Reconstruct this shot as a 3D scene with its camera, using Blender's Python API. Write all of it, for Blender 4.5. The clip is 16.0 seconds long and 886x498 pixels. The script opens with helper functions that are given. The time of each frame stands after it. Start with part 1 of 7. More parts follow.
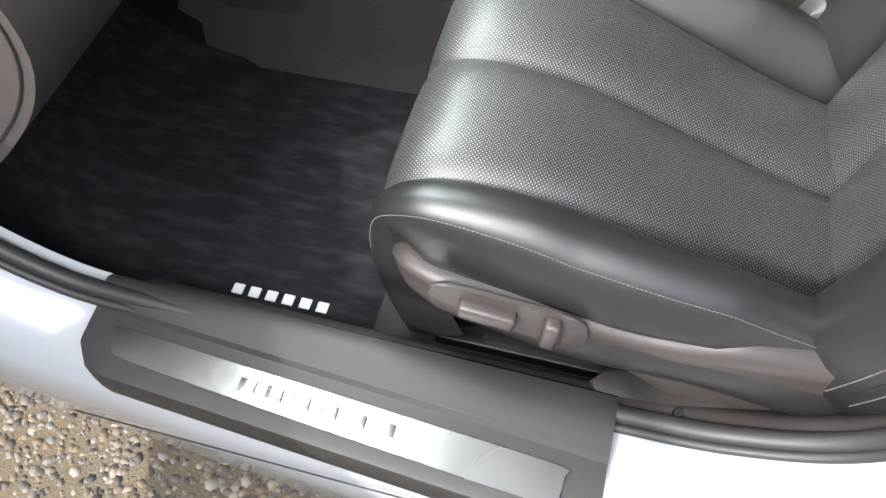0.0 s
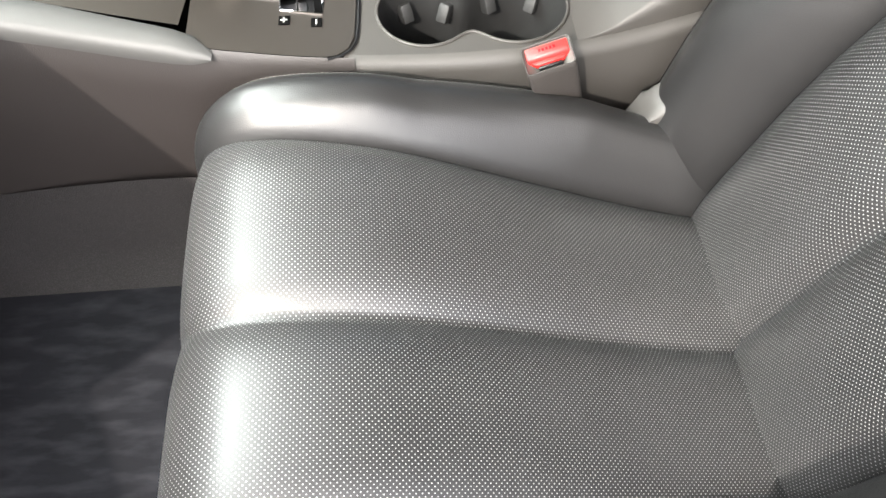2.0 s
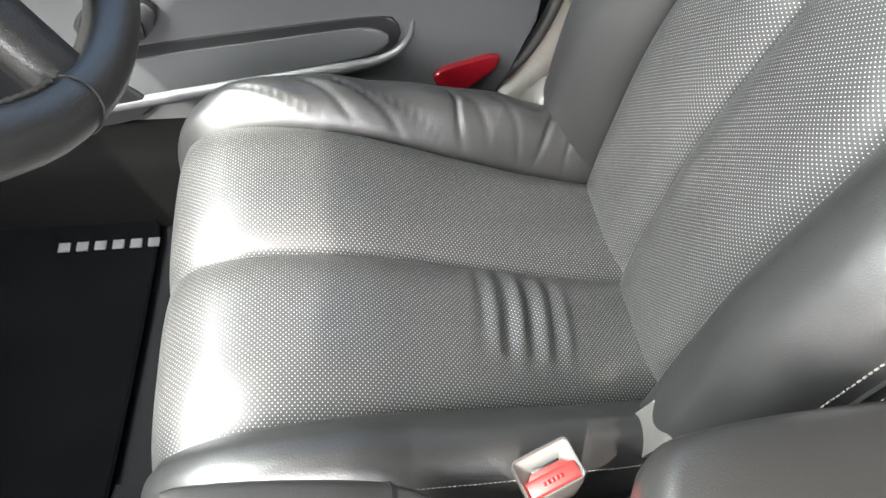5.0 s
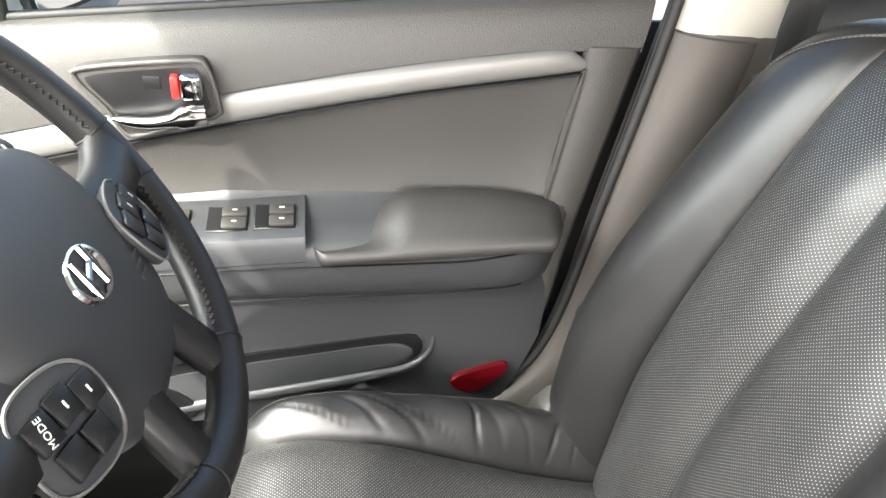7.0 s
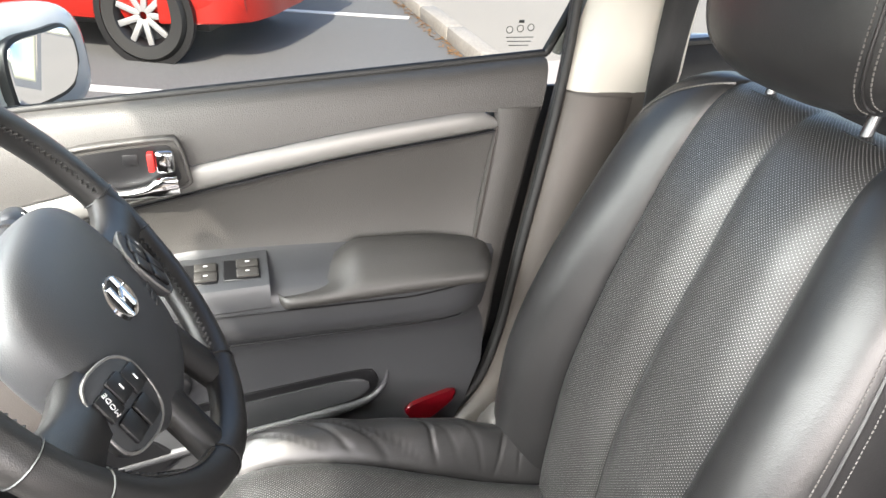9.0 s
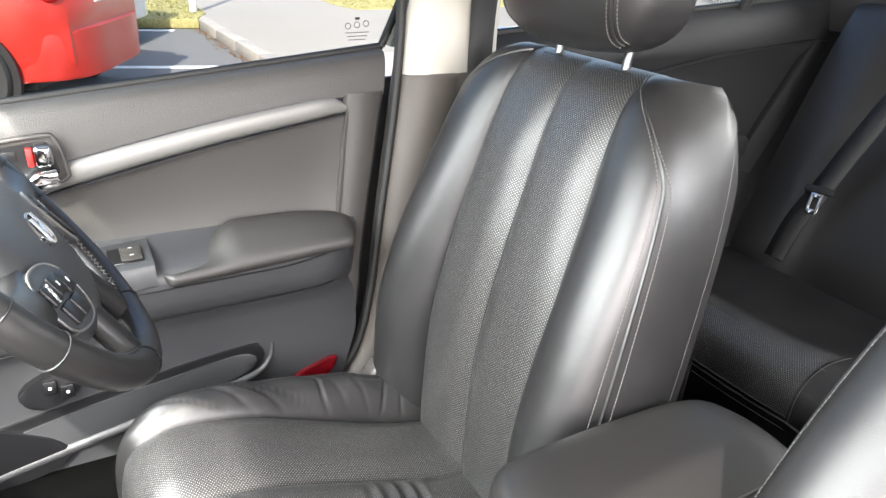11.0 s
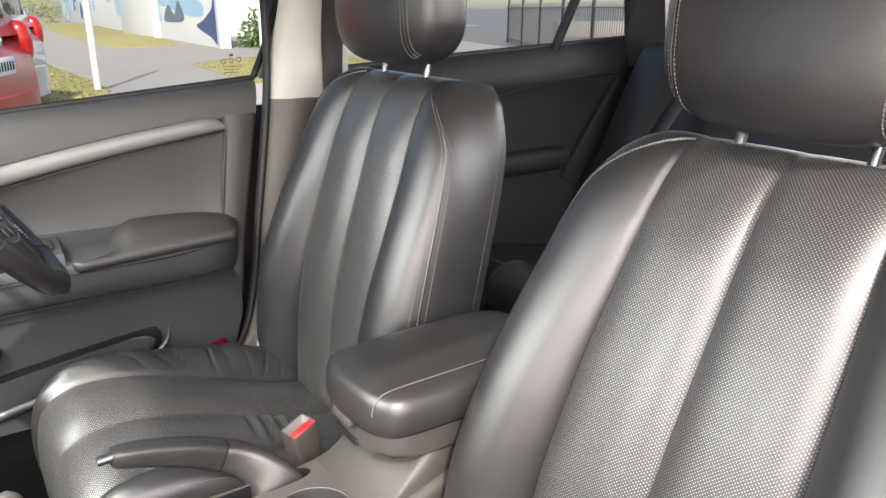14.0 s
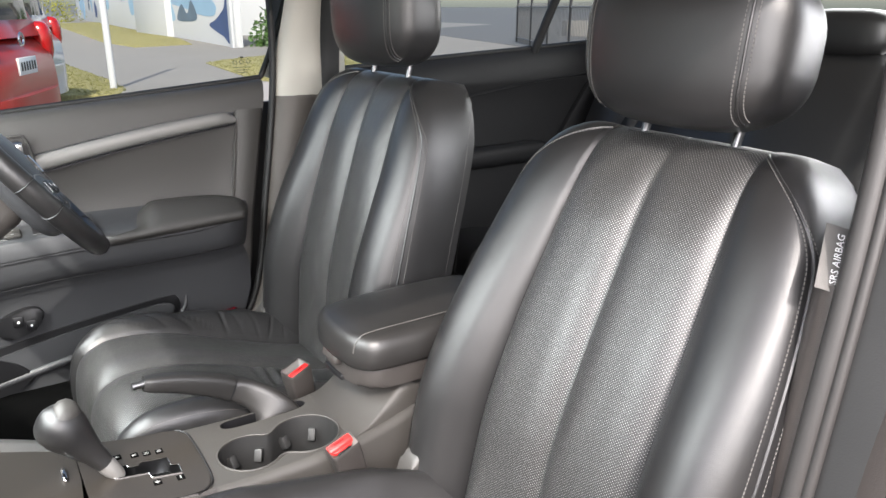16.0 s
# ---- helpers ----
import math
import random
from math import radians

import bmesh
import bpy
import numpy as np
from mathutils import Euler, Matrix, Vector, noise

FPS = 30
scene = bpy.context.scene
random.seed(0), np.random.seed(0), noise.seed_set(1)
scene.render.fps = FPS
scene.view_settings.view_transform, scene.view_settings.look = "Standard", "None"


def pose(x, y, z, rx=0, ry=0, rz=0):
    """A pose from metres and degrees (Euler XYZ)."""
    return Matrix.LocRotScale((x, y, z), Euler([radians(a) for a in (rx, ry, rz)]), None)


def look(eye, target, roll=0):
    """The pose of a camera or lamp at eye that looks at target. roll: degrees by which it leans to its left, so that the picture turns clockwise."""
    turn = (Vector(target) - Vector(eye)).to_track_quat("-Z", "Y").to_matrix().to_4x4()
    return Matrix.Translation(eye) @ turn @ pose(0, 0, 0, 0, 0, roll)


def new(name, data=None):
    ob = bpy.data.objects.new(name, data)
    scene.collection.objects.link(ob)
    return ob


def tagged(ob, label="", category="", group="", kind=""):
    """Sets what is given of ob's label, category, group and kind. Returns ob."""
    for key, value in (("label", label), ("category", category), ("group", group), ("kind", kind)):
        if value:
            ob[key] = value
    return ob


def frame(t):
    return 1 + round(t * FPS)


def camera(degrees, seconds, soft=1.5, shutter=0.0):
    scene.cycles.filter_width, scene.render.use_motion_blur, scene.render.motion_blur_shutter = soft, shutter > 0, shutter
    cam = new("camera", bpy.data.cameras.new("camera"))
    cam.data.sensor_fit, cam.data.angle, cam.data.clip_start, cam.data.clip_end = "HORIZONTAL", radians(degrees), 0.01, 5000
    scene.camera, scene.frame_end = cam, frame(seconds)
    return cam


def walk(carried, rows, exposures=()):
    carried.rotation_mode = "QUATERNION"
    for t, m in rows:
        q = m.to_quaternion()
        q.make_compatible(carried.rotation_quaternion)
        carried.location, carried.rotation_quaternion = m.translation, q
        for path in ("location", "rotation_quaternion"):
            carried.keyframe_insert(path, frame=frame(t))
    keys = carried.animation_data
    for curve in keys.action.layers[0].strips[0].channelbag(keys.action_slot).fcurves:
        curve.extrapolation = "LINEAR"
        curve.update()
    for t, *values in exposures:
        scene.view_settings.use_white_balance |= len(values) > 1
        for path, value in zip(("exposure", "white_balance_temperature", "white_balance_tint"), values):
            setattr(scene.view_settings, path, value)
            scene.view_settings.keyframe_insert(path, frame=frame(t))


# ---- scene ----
cam = camera(62.6, 16.0, soft=1.5)
PATH = [
    (0, (-0.257, -0.957, 1.139), (-0.585, 0.059, -0.552), -3.5),
    (0.5, (-0.265, -0.894, 1.127), (-0.406, 0.12, -0.591), -3.1),
    (1, (-0.273, -0.818, 1.115), (-0.317, 0.203, -0.604), -2.4),
    (1.5, (-0.282, -0.734, 1.092), (-0.233, 0.291, -0.624), -0.1),
    (2, (-0.267, -0.61, 1.069), (-0.173, 0.402, -0.654), 0.8),
    (2.5, (-0.263, -0.491, 1.055), (-0.104, 0.509, -0.67), 3.3),
    (3, (-0.244, -0.388, 1.035), (-0.084, 0.614, -0.689), 2.8),
    (3.5, (-0.259, -0.29, 1.039), (-0.046, 0.706, -0.683), 4.7),
    (4, (-0.242, -0.198, 1.032), (-0.012, 0.818, -0.675), 5.3),
    (4.5, (-0.235, -0.123, 1.053), (0.013, 0.928, -0.631), 6.1),
    (5, (-0.228, -0.063, 1.102), (0.035, 1.11, -0.496), 6.2),
    (5.2, (-0.24, -0.056, 1.115), (0.038, 1.187, -0.427), 6.3),
    (7.3, (-0.288, -0.101, 1.262), (0.035, 1.551, 0.182), 4.7),
    (7.5, (-0.294, -0.112, 1.27), (0.036, 1.555, 0.216), 4.5),
    (8, (-0.293, -0.145, 1.278), (0.065, 1.55, 0.278), 4.0),
    (8.2, (-0.298, -0.166, 1.283), (0.082, 1.536, 0.303), 3.8),
    (10.3, (-0.361, -0.345, 1.247), (0.386, 1.285, 0.362), 1.7),
    (10.5, (-0.373, -0.37, 1.238), (0.414, 1.255, 0.378), 1.6),
    (11, (-0.389, -0.418, 1.228), (0.477, 1.191, 0.415), 1.3),
    (11.5, (-0.393, -0.473, 1.208), (0.546, 1.124, 0.453), 1.1),
    (12, (-0.403, -0.535, 1.195), (0.593, 1.053, 0.499), 0.9),
    (12.5, (-0.409, -0.587, 1.189), (0.627, 0.993, 0.532), 0.7),
    (13, (-0.432, -0.647, 1.183), (0.625, 0.926, 0.545), 0.5),
    (13.5, (-0.436, -0.701, 1.175), (0.638, 0.865, 0.546), 0.5),
    (14, (-0.45, -0.767, 1.179), (0.632, 0.793, 0.55), 0.3),
    (14.5, (-0.472, -0.832, 1.186), (0.616, 0.724, 0.557), 0.2),
    (15, (-0.483, -0.888, 1.198), (0.609, 0.665, 0.569), 0.2),
    (15.5, (-0.503, -0.938, 1.201), (0.582, 0.62, 0.57), 0.3),
    (16, (-0.517, -0.975, 1.2), (0.541, 0.6, 0.568), 0.3),
]
walk(cam, [(t, look(e, g, r)) for t, e, g, r in PATH],
     exposures=[(0, 1.2, 6300, 9), (1.5, 1.7, 6550, 9), (2.2, 1.75, 6700, 10), (3.2, 2.15, 6850, 10), (4.2, 2.35, 6650, 10), (5.0, 3.0, 6650, 10), (8.0, 2.2, 6900, 14), (11, 2.4, 6650, 14), (13.5, 1.85, 6900, 16), (16, 1.4, 6550, 14)])

# ---- light ----
SUN_EL, SUN_AZ = 41.0, 243.0     # the sun stands ahead of the car, on its open side
world = bpy.data.worlds.new("sky")
scene.world = world
world.use_nodes = True
wn = world.node_tree.nodes
sky = wn.new("ShaderNodeTexSky")
sky.sky_type, sky.sun_disc = "NISHITA", False
sky.sun_elevation, sky.sun_rotation = radians(SUN_EL), radians(90 - SUN_AZ)
sky.air_density, sky.dust_density, sky.ozone_density = 1.0, 2.0, 1.0
world.node_tree.links.new(sky.outputs[0], wn["Background"].inputs[0])
wn["Background"].inputs[1].default_value = 0.13
sun = new("sun", bpy.data.lights.new("sun", "SUN"))
sun.data.energy, sun.data.angle, sun.data.color = 2.5, radians(0.8), (1, 0.95, 0.88)
a, e = radians(SUN_AZ), radians(SUN_EL)
sun.matrix_world = look((math.cos(a) * math.cos(e) * 20, math.sin(a) * math.cos(e) * 20, math.sin(e) * 20), (0, 0, 0))


def opening_light(name, eye, target, width, height, watts, color, spread=180):
    """An area lamp added at one of the car's openings to strengthen the sky light there."""
    lamp = new(name, bpy.data.lights.new(name, "AREA"))
    lamp.data.shape, lamp.data.size, lamp.data.size_y, lamp.data.energy, lamp.data.color = "RECTANGLE", width, height, watts, color
    lamp.data.spread = radians(spread)
    lamp.matrix_world = look(eye, target)


opening_light("windscreen_light", (-1.00, 0.14, 1.19), (-0.66, 0.18, 0.45), 1.35, 0.82, 21, (0.93, 1.0, 0.97), 128)
opening_light("door_opening_light", (-0.50, -1.08, 1.24), (-0.32, 0.0, 0.95), 1.2, 0.8, 13, (1.0, 0.98, 0.97))
opening_light("rear_window_light", (1.56, 0, 1.28), (0.7, 0, 0.75), 1.1, 0.40, 7, (1.0, 0.99, 0.98))
opening_light("rear_side_light", (0.82, -0.70, 1.20), (0.85, 0.1, 0.80), 0.85, 0.24, 4, (0.97, 0.99, 1.0))


# ---- materials ----
def material(name, color, rough=0.5, metal=0.0, grain=None, bump=0.0, blotch=None, dark=0.75, wear=0.0, spec=0.5, coat=0.0, streak=None, detail=4.0, rv=0.08, cell=False, crease=0.0):
    """A surface with a fine grain of grain per metre that also gives the relief, and broad blotches of blotch per metre."""
    m = bpy.data.materials.new(name)
    m.use_nodes = True
    nt = m.node_tree
    b = nt.nodes["Principled BSDF"]
    b.inputs["Roughness"].default_value, b.inputs["Metallic"].default_value = rough, metal
    b.inputs["Specular IOR Level"].default_value, b.inputs["Coat Weight"].default_value = spec, coat
    co = nt.nodes.new("ShaderNodeTexCoord")
    big = nt.nodes.new("ShaderNodeTexNoise")
    big.inputs["Scale"].default_value, big.inputs["Detail"].default_value = blotch or 6.0, 3.0
    nt.links.new(co.outputs["Object"], big.inputs["Vector"])
    mix = nt.nodes.new("ShaderNodeMix")
    mix.data_type = "RGBA"
    mix.inputs[6].default_value = (*[c * dark for c in color], 1)
    mix.inputs[7].default_value = (*color, 1)
    nt.links.new(big.outputs["Fac"], mix.inputs[0])
    out = mix.outputs[2]
    if grain:
        if cell:
            fine = nt.nodes.new("ShaderNodeTexVoronoi")
            fine.feature = "F1"
            fine.inputs["Scale"].default_value = grain
            height = fine.outputs["Distance"]
        else:
            fine = nt.nodes.new("ShaderNodeTexNoise")
            fine.inputs["Scale"].default_value, fine.inputs["Detail"].default_value = grain, detail
            height = fine.outputs["Fac"]
        vec = co.outputs["Object"]
        if streak:
            mp = nt.nodes.new("ShaderNodeMapping")
            mp.inputs["Scale"].default_value = streak
            nt.links.new(vec, mp.inputs["Vector"])
            vec = mp.outputs["Vector"]
        nt.links.new(vec, fine.inputs["Vector"])
        bp = nt.nodes.new("ShaderNodeBump")
        bp.inputs["Strength"].default_value, bp.inputs["Distance"].default_value = bump, 0.002
        nt.links.new(height, bp.inputs["Height"])
        nt.links.new(bp.outputs[0], b.inputs["Normal"])
        if crease:
            fold, bc = nt.nodes.new("ShaderNodeTexNoise"), nt.nodes.new("ShaderNodeBump")
            fold.inputs["Scale"].default_value, fold.inputs["Detail"].default_value, fold.inputs["Distortion"].default_value = 34.0, 5.0, 1.2
            bc.inputs["Strength"].default_value, bc.inputs["Distance"].default_value = crease, 0.006
            nt.links.new(co.outputs["Object"], fold.inputs["Vector"])
            nt.links.new(fold.outputs["Fac"], bc.inputs["Height"])
            nt.links.new(bc.outputs[0], bp.inputs["Normal"])
        if wear:
            mix2 = nt.nodes.new("ShaderNodeMix")
            mix2.data_type = "RGBA"
            mix2.inputs[7].default_value = (*[min(1, c * 1.6 + 0.01) for c in color], 1)
            ramp = nt.nodes.new("ShaderNodeMapRange")
            ramp.inputs["From Min"].default_value, ramp.inputs["From Max"].default_value = 0.45, 0.7
            ramp.inputs["To Max"].default_value = wear
            nt.links.new(height, ramp.inputs["Value"])
            nt.links.new(ramp.outputs[0], mix2.inputs[0])
            nt.links.new(out, mix2.inputs[6])
            out = mix2.outputs[2]
    r = nt.nodes.new("ShaderNodeMapRange")
    r.inputs["To Min"].default_value, r.inputs["To Max"].default_value = max(0.02, rough - rv), min(1, rough + rv)
    nt.links.new(big.outputs["Fac"], r.inputs["Value"])
    nt.links.new(r.outputs[0], b.inputs["Roughness"])
    nt.links.new(out, b.inputs["Base Color"])
    return m


def perforated(name, color, dot, rough, pitch=0.0056, size=0.21):
    """Leather with staggered rows of small light holes, laid out in the metres of the UV map."""
    m = material(name, color, rough, grain=900, bump=0.12, blotch=9, dark=0.7, cell=True, crease=0.05, spec=0.7)
    nt = m.node_tree
    b = nt.nodes["Principled BSDF"]
    uv = nt.nodes.new("ShaderNodeUVMap")
    sep = nt.nodes.new("ShaderNodeSeparateXYZ")
    nt.links.new(uv.outputs[0], sep.inputs[0])

    def calc(op, a, b2=None):
        n = nt.nodes.new("ShaderNodeMath")
        n.operation = op
        for i, v in enumerate((a, b2)):
            if v is None:
                continue
            if isinstance(v, (int, float)):
                n.inputs[i].default_value = v
            else:
                nt.links.new(v, n.inputs[i])
        return n.outputs[0]

    def dots(shift):
        d = []
        for ax, stretch in (("X", 1.0), ("Y", 1.0)):
            f = calc("ADD", calc("DIVIDE", sep.outputs[ax], pitch), shift)
            d.append(calc("SUBTRACT", calc("FRACT", f), 0.5))
        q = calc("SQRT", calc("ADD", calc("MULTIPLY", d[0], d[0]), calc("MULTIPLY", d[1], d[1])))
        return q

    q = calc("MINIMUM", dots(0.0), dots(0.5))
    r = nt.nodes.new("ShaderNodeMapRange")
    r.inputs["From Min"].default_value, r.inputs["From Max"].default_value = size, size * 0.55
    nt.links.new(q, r.inputs["Value"])
    base = b.inputs["Base Color"].links[0].from_socket
    mix = nt.nodes.new("ShaderNodeMix")
    mix.data_type = "RGBA"
    mix.inputs[7].default_value = (*dot, 1)
    nt.links.new(r.outputs[0], mix.inputs[0])
    nt.links.new(base, mix.inputs[6])
    nt.links.new(mix.outputs[2], b.inputs["Base Color"])
    bp = nt.nodes.new("ShaderNodeBump")
    bp.inputs["Strength"].default_value, bp.inputs["Distance"].default_value, bp.invert = 0.25, 0.0006, True
    nt.links.new(r.outputs[0], bp.inputs["Height"])
    old = b.inputs["Normal"].links[0].from_node
    nt.links.new(old.outputs[0], bp.inputs["Normal"])
    nt.links.new(bp.outputs[0], b.inputs["Normal"])
    return m


def glass(name, tint, rough=0.0):
    m = bpy.data.materials.new(name)
    m.use_nodes = True
    nt = m.node_tree
    nt.nodes.remove(nt.nodes["Principled BSDF"])
    tr, gl, mx = nt.nodes.new("ShaderNodeBsdfTransparent"), nt.nodes.new("ShaderNodeBsdfGlossy"), nt.nodes.new("ShaderNodeMixShader")
    fr = nt.nodes.new("ShaderNodeFresnel")
    fr.inputs[0].default_value = 1.25
    tr.inputs[0].default_value = (*tint, 1)
    gl.inputs["Roughness"].default_value = rough
    nt.links.new(fr.outputs[0], mx.inputs[0])
    nt.links.new(tr.outputs[0], mx.inputs[1])
    nt.links.new(gl.outputs[0], mx.inputs[2])
    nt.links.new(mx.outputs[0], nt.nodes["Material Output"].inputs[0])
    return m


LEATHER = material("black_leather", (0.0145, 0.0140, 0.0143), 0.38, grain=1100, bump=0.11, blotch=7, dark=0.7, cell=True, rv=0.07, spec=0.6, crease=0.035)
# creased leather, its base raised to add light on the driver's seat
LEATHER_D = material("creased_lit_black_leather", (0.018, 0.0176, 0.0180), 0.36, grain=900, bump=0.11, blotch=16, dark=0.75, cell=True, rv=0.06, spec=0.65, crease=0.05)
PERF = perforated("perforated_leather", (0.013, 0.0127, 0.0130), (0.29, 0.29, 0.285), 0.42, pitch=0.0041, size=0.14)
# paler base and holes than PERF: light on the driver's seat painted in
PERF_D = perforated("worn_lit_perforated_leather", (0.019, 0.0186, 0.0186), (0.34, 0.34, 0.335), 0.38, pitch=0.0043, size=0.135)
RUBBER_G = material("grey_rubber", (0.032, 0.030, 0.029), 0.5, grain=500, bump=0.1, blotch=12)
REAR_TRIM = material("black_rear_trim", (0.013, 0.013, 0.014), 0.55, grain=700, bump=0.15, blotch=6, dark=0.8, cell=True, spec=0.35)
# near-black for the painted shade in the lever slot and for black tiles
HOLE = material("slot_shade_and_tile_black", (0.002, 0.002, 0.002), 0.95, spec=0.05, grain=300, bump=0.1)
PILLAR = material("brown_grey_pillar_plastic", (0.078, 0.068, 0.061), 0.5, grain=900, bump=0.12, blotch=5, dark=0.85, cell=True)
STITCH = material("grey_thread", (0.13, 0.123, 0.117), 0.8, grain=1500, bump=0.3)
PLASTIC = material("dark_grey_plastic", (0.040, 0.037, 0.034), 0.52, grain=1100, bump=0.12, blotch=5, dark=0.85, cell=True)
PLASTIC_B = material("brown_black_plastic", (0.036, 0.032, 0.030), 0.45, grain=900, bump=0.12, blotch=6, dark=0.8, cell=True)
PLASTIC_L = material("grained_door_plastic", (0.052, 0.049, 0.046), 0.45, grain=620, bump=0.22, blotch=5, dark=0.85, cell=True)
# darker than the upper door plastic, to paint shade low on the door
PLASTIC_DK = material("smooth_dark_plastic", (0.040, 0.041, 0.044), 0.42, grain=900, bump=0.10, blotch=5, dark=0.8, cell=True)
SEAT_PLASTIC = material("seat_side_plastic", (0.044, 0.037, 0.034), 0.42, grain=800, bump=0.12, blotch=5, dark=0.85, cell=True)
SEAT_PALE = material("pale_seat_plastic", (0.06, 0.057, 0.054), 0.5, grain=700, bump=0.08, blotch=8, dark=0.8)
VINYL = material("armrest_vinyl", (0.018, 0.017, 0.0165), 0.37, grain=1000, bump=0.09, blotch=6, dark=0.8, cell=True)
PAD = material("grey_arm_pad_vinyl", (0.040, 0.038, 0.036), 0.45, grain=800, bump=0.2, blotch=6, dark=0.8, cell=True)
CONSOLE_SIDE = material("brown_black_console_side", (0.022, 0.018, 0.017), 0.48, grain=900, bump=0.12, blotch=6, dark=0.8, cell=True)
# console plastic darkened to carry the shade inside the cup wells
WELL = material("shaded_well_plastic", (0.016, 0.016, 0.016), 0.45, grain=900, bump=0.10, blotch=5, dark=0.8, cell=True)
BLACK = material("black_plastic", (0.007, 0.007, 0.008), 0.4, grain=700, bump=0.08, blotch=8)
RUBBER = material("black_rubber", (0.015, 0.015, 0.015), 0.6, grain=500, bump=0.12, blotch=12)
BEZEL = material("dark_satin_bezel", (0.062, 0.054, 0.047), 0.33, metal=0.6, grain=1200, bump=0.04, blotch=4, dark=0.8)
SILVER = material("satin_silver_trim", (0.22, 0.213, 0.205), 0.50, metal=0.5, grain=1400, bump=0.03, blotch=4, dark=0.85)
SWEEP = material("satin_grey_trim", (0.075, 0.073, 0.071), 0.5, metal=0.4, grain=1400, bump=0.03, blotch=4, dark=0.85)
CHROME = material("chrome", (0.62, 0.62, 0.63), 0.10, metal=1.0, grain=60, bump=0.01, blotch=20, dark=0.9, rv=0.04)
BRUSHED = material("brushed_steel", (0.62, 0.61, 0.60), 0.27, metal=1.0, grain=40, bump=0.06, blotch=9, dark=0.85, streak=(1, 40, 40))
BUCKLE_GREY = material("grey_buckle_plastic", (0.15, 0.148, 0.14), 0.5, grain=700, bump=0.06)
POST_STEEL = material("polished_steel", (0.14, 0.14, 0.145), 0.30, metal=1.0, grain=200, bump=0.02)
STEEL = material("scratched_steel", (0.15, 0.15, 0.155), 0.34, metal=1.0, grain=300, bump=0.05)
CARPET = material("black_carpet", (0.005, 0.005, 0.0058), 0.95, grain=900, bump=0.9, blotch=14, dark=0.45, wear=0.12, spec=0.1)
# sill plastic near black, the shade of the driver's footwell put into it
SILL_SHADE = material("black_sill_plastic", (0.0020, 0.0020, 0.0020), 0.85, grain=800, bump=0.3, blotch=6, dark=0.8, spec=0.03, cell=True)
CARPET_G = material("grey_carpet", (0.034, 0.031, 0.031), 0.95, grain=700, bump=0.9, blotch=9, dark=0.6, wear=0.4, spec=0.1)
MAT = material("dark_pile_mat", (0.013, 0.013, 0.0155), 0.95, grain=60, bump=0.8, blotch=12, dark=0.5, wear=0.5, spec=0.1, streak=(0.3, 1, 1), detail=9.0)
# mat and thread of the driver's footwell: its deep shade is in their colours
MAT_D = material("shaded_black_pile_mat", (0.0022, 0.0022, 0.0026), 0.95, grain=600, bump=0.8, blotch=12, dark=0.5, wear=0.0, spec=0.0)
DIM_PRINT = material("shaded_grey_embroidery", (0.032, 0.032, 0.034), 0.8, grain=900, bump=0.4)
THREAD_W = material("white_embroidery", (0.75, 0.75, 0.75), 0.7, grain=1200, bump=0.4)
RED = material("red_plastic", (0.52, 0.018, 0.016), 0.45, grain=300, bump=0.02, blotch=20)
RED_L = material("red_reflector", (0.10, 0.002, 0.005), 0.22, grain=400, bump=0.15, blotch=30, cell=True)
BEIGE = material("pale_grey_trim", (0.50, 0.48, 0.43), 0.6, grain=900, bump=0.1, blotch=4, dark=0.9, cell=True)
LINING = material("headliner_fabric", (0.48, 0.46, 0.42), 0.95, grain=900, bump=0.5, blotch=5, dark=0.9)
WEBBING = material("black_webbing", (0.020, 0.020, 0.021), 0.65, grain=900, bump=0.4, blotch=10, streak=(1, 1, 0.15))
WHITE = material("white_car_paint", (0.42, 0.43, 0.44), 0.25, grain=30, bump=0.01, blotch=3, dark=0.93, coat=0.6)
# print for the gear signs, greyer than PRINT
GEAR_PRINT = material("dimmed_white_print", (0.30, 0.30, 0.29), 0.7, grain=400, bump=0.02)
PRINT = material("white_print", (0.8, 0.8, 0.8), 0.6, grain=400, bump=0.02)
TAG = material("grey_fabric_tag", (0.10, 0.095, 0.09), 0.8, grain=1200, bump=0.4)
GLASS = glass("window_glass", (0.70, 0.73, 0.70))
GLASS_R = glass("tinted_glass", (0.62, 0.65, 0.63))
GLASS_W = glass("windscreen_glass", (0.86, 0.9, 0.88))


# ---- mesh tools ----
def crv(pts, n):
    """n points along a smooth curve through pts, evenly spaced by length."""
    p = np.array(pts, float)
    p = np.vstack([2 * p[0] - p[1], p, 2 * p[-1] - p[-2]])
    out = []
    for i in range(1, len(p) - 2):
        t = np.linspace(0, 1, 16, endpoint=False)[:, None]
        out.append(0.5 * (2 * p[i] + (p[i + 1] - p[i - 1]) * t + (2 * p[i - 1] - 5 * p[i] + 4 * p[i + 1] - p[i + 2]) * t**2
                          + (3 * p[i] - p[i - 1] - 3 * p[i + 1] + p[i + 2]) * t**3))
    out = np.vstack(out + [p[-2:-1]])
    d = np.r_[0, np.cumsum(np.linalg.norm(np.diff(out, axis=0), axis=1))]
    s = np.linspace(0, d[-1], n)
    return np.stack([np.interp(s, d, out[:, k]) for k in range(out.shape[1])], 1)


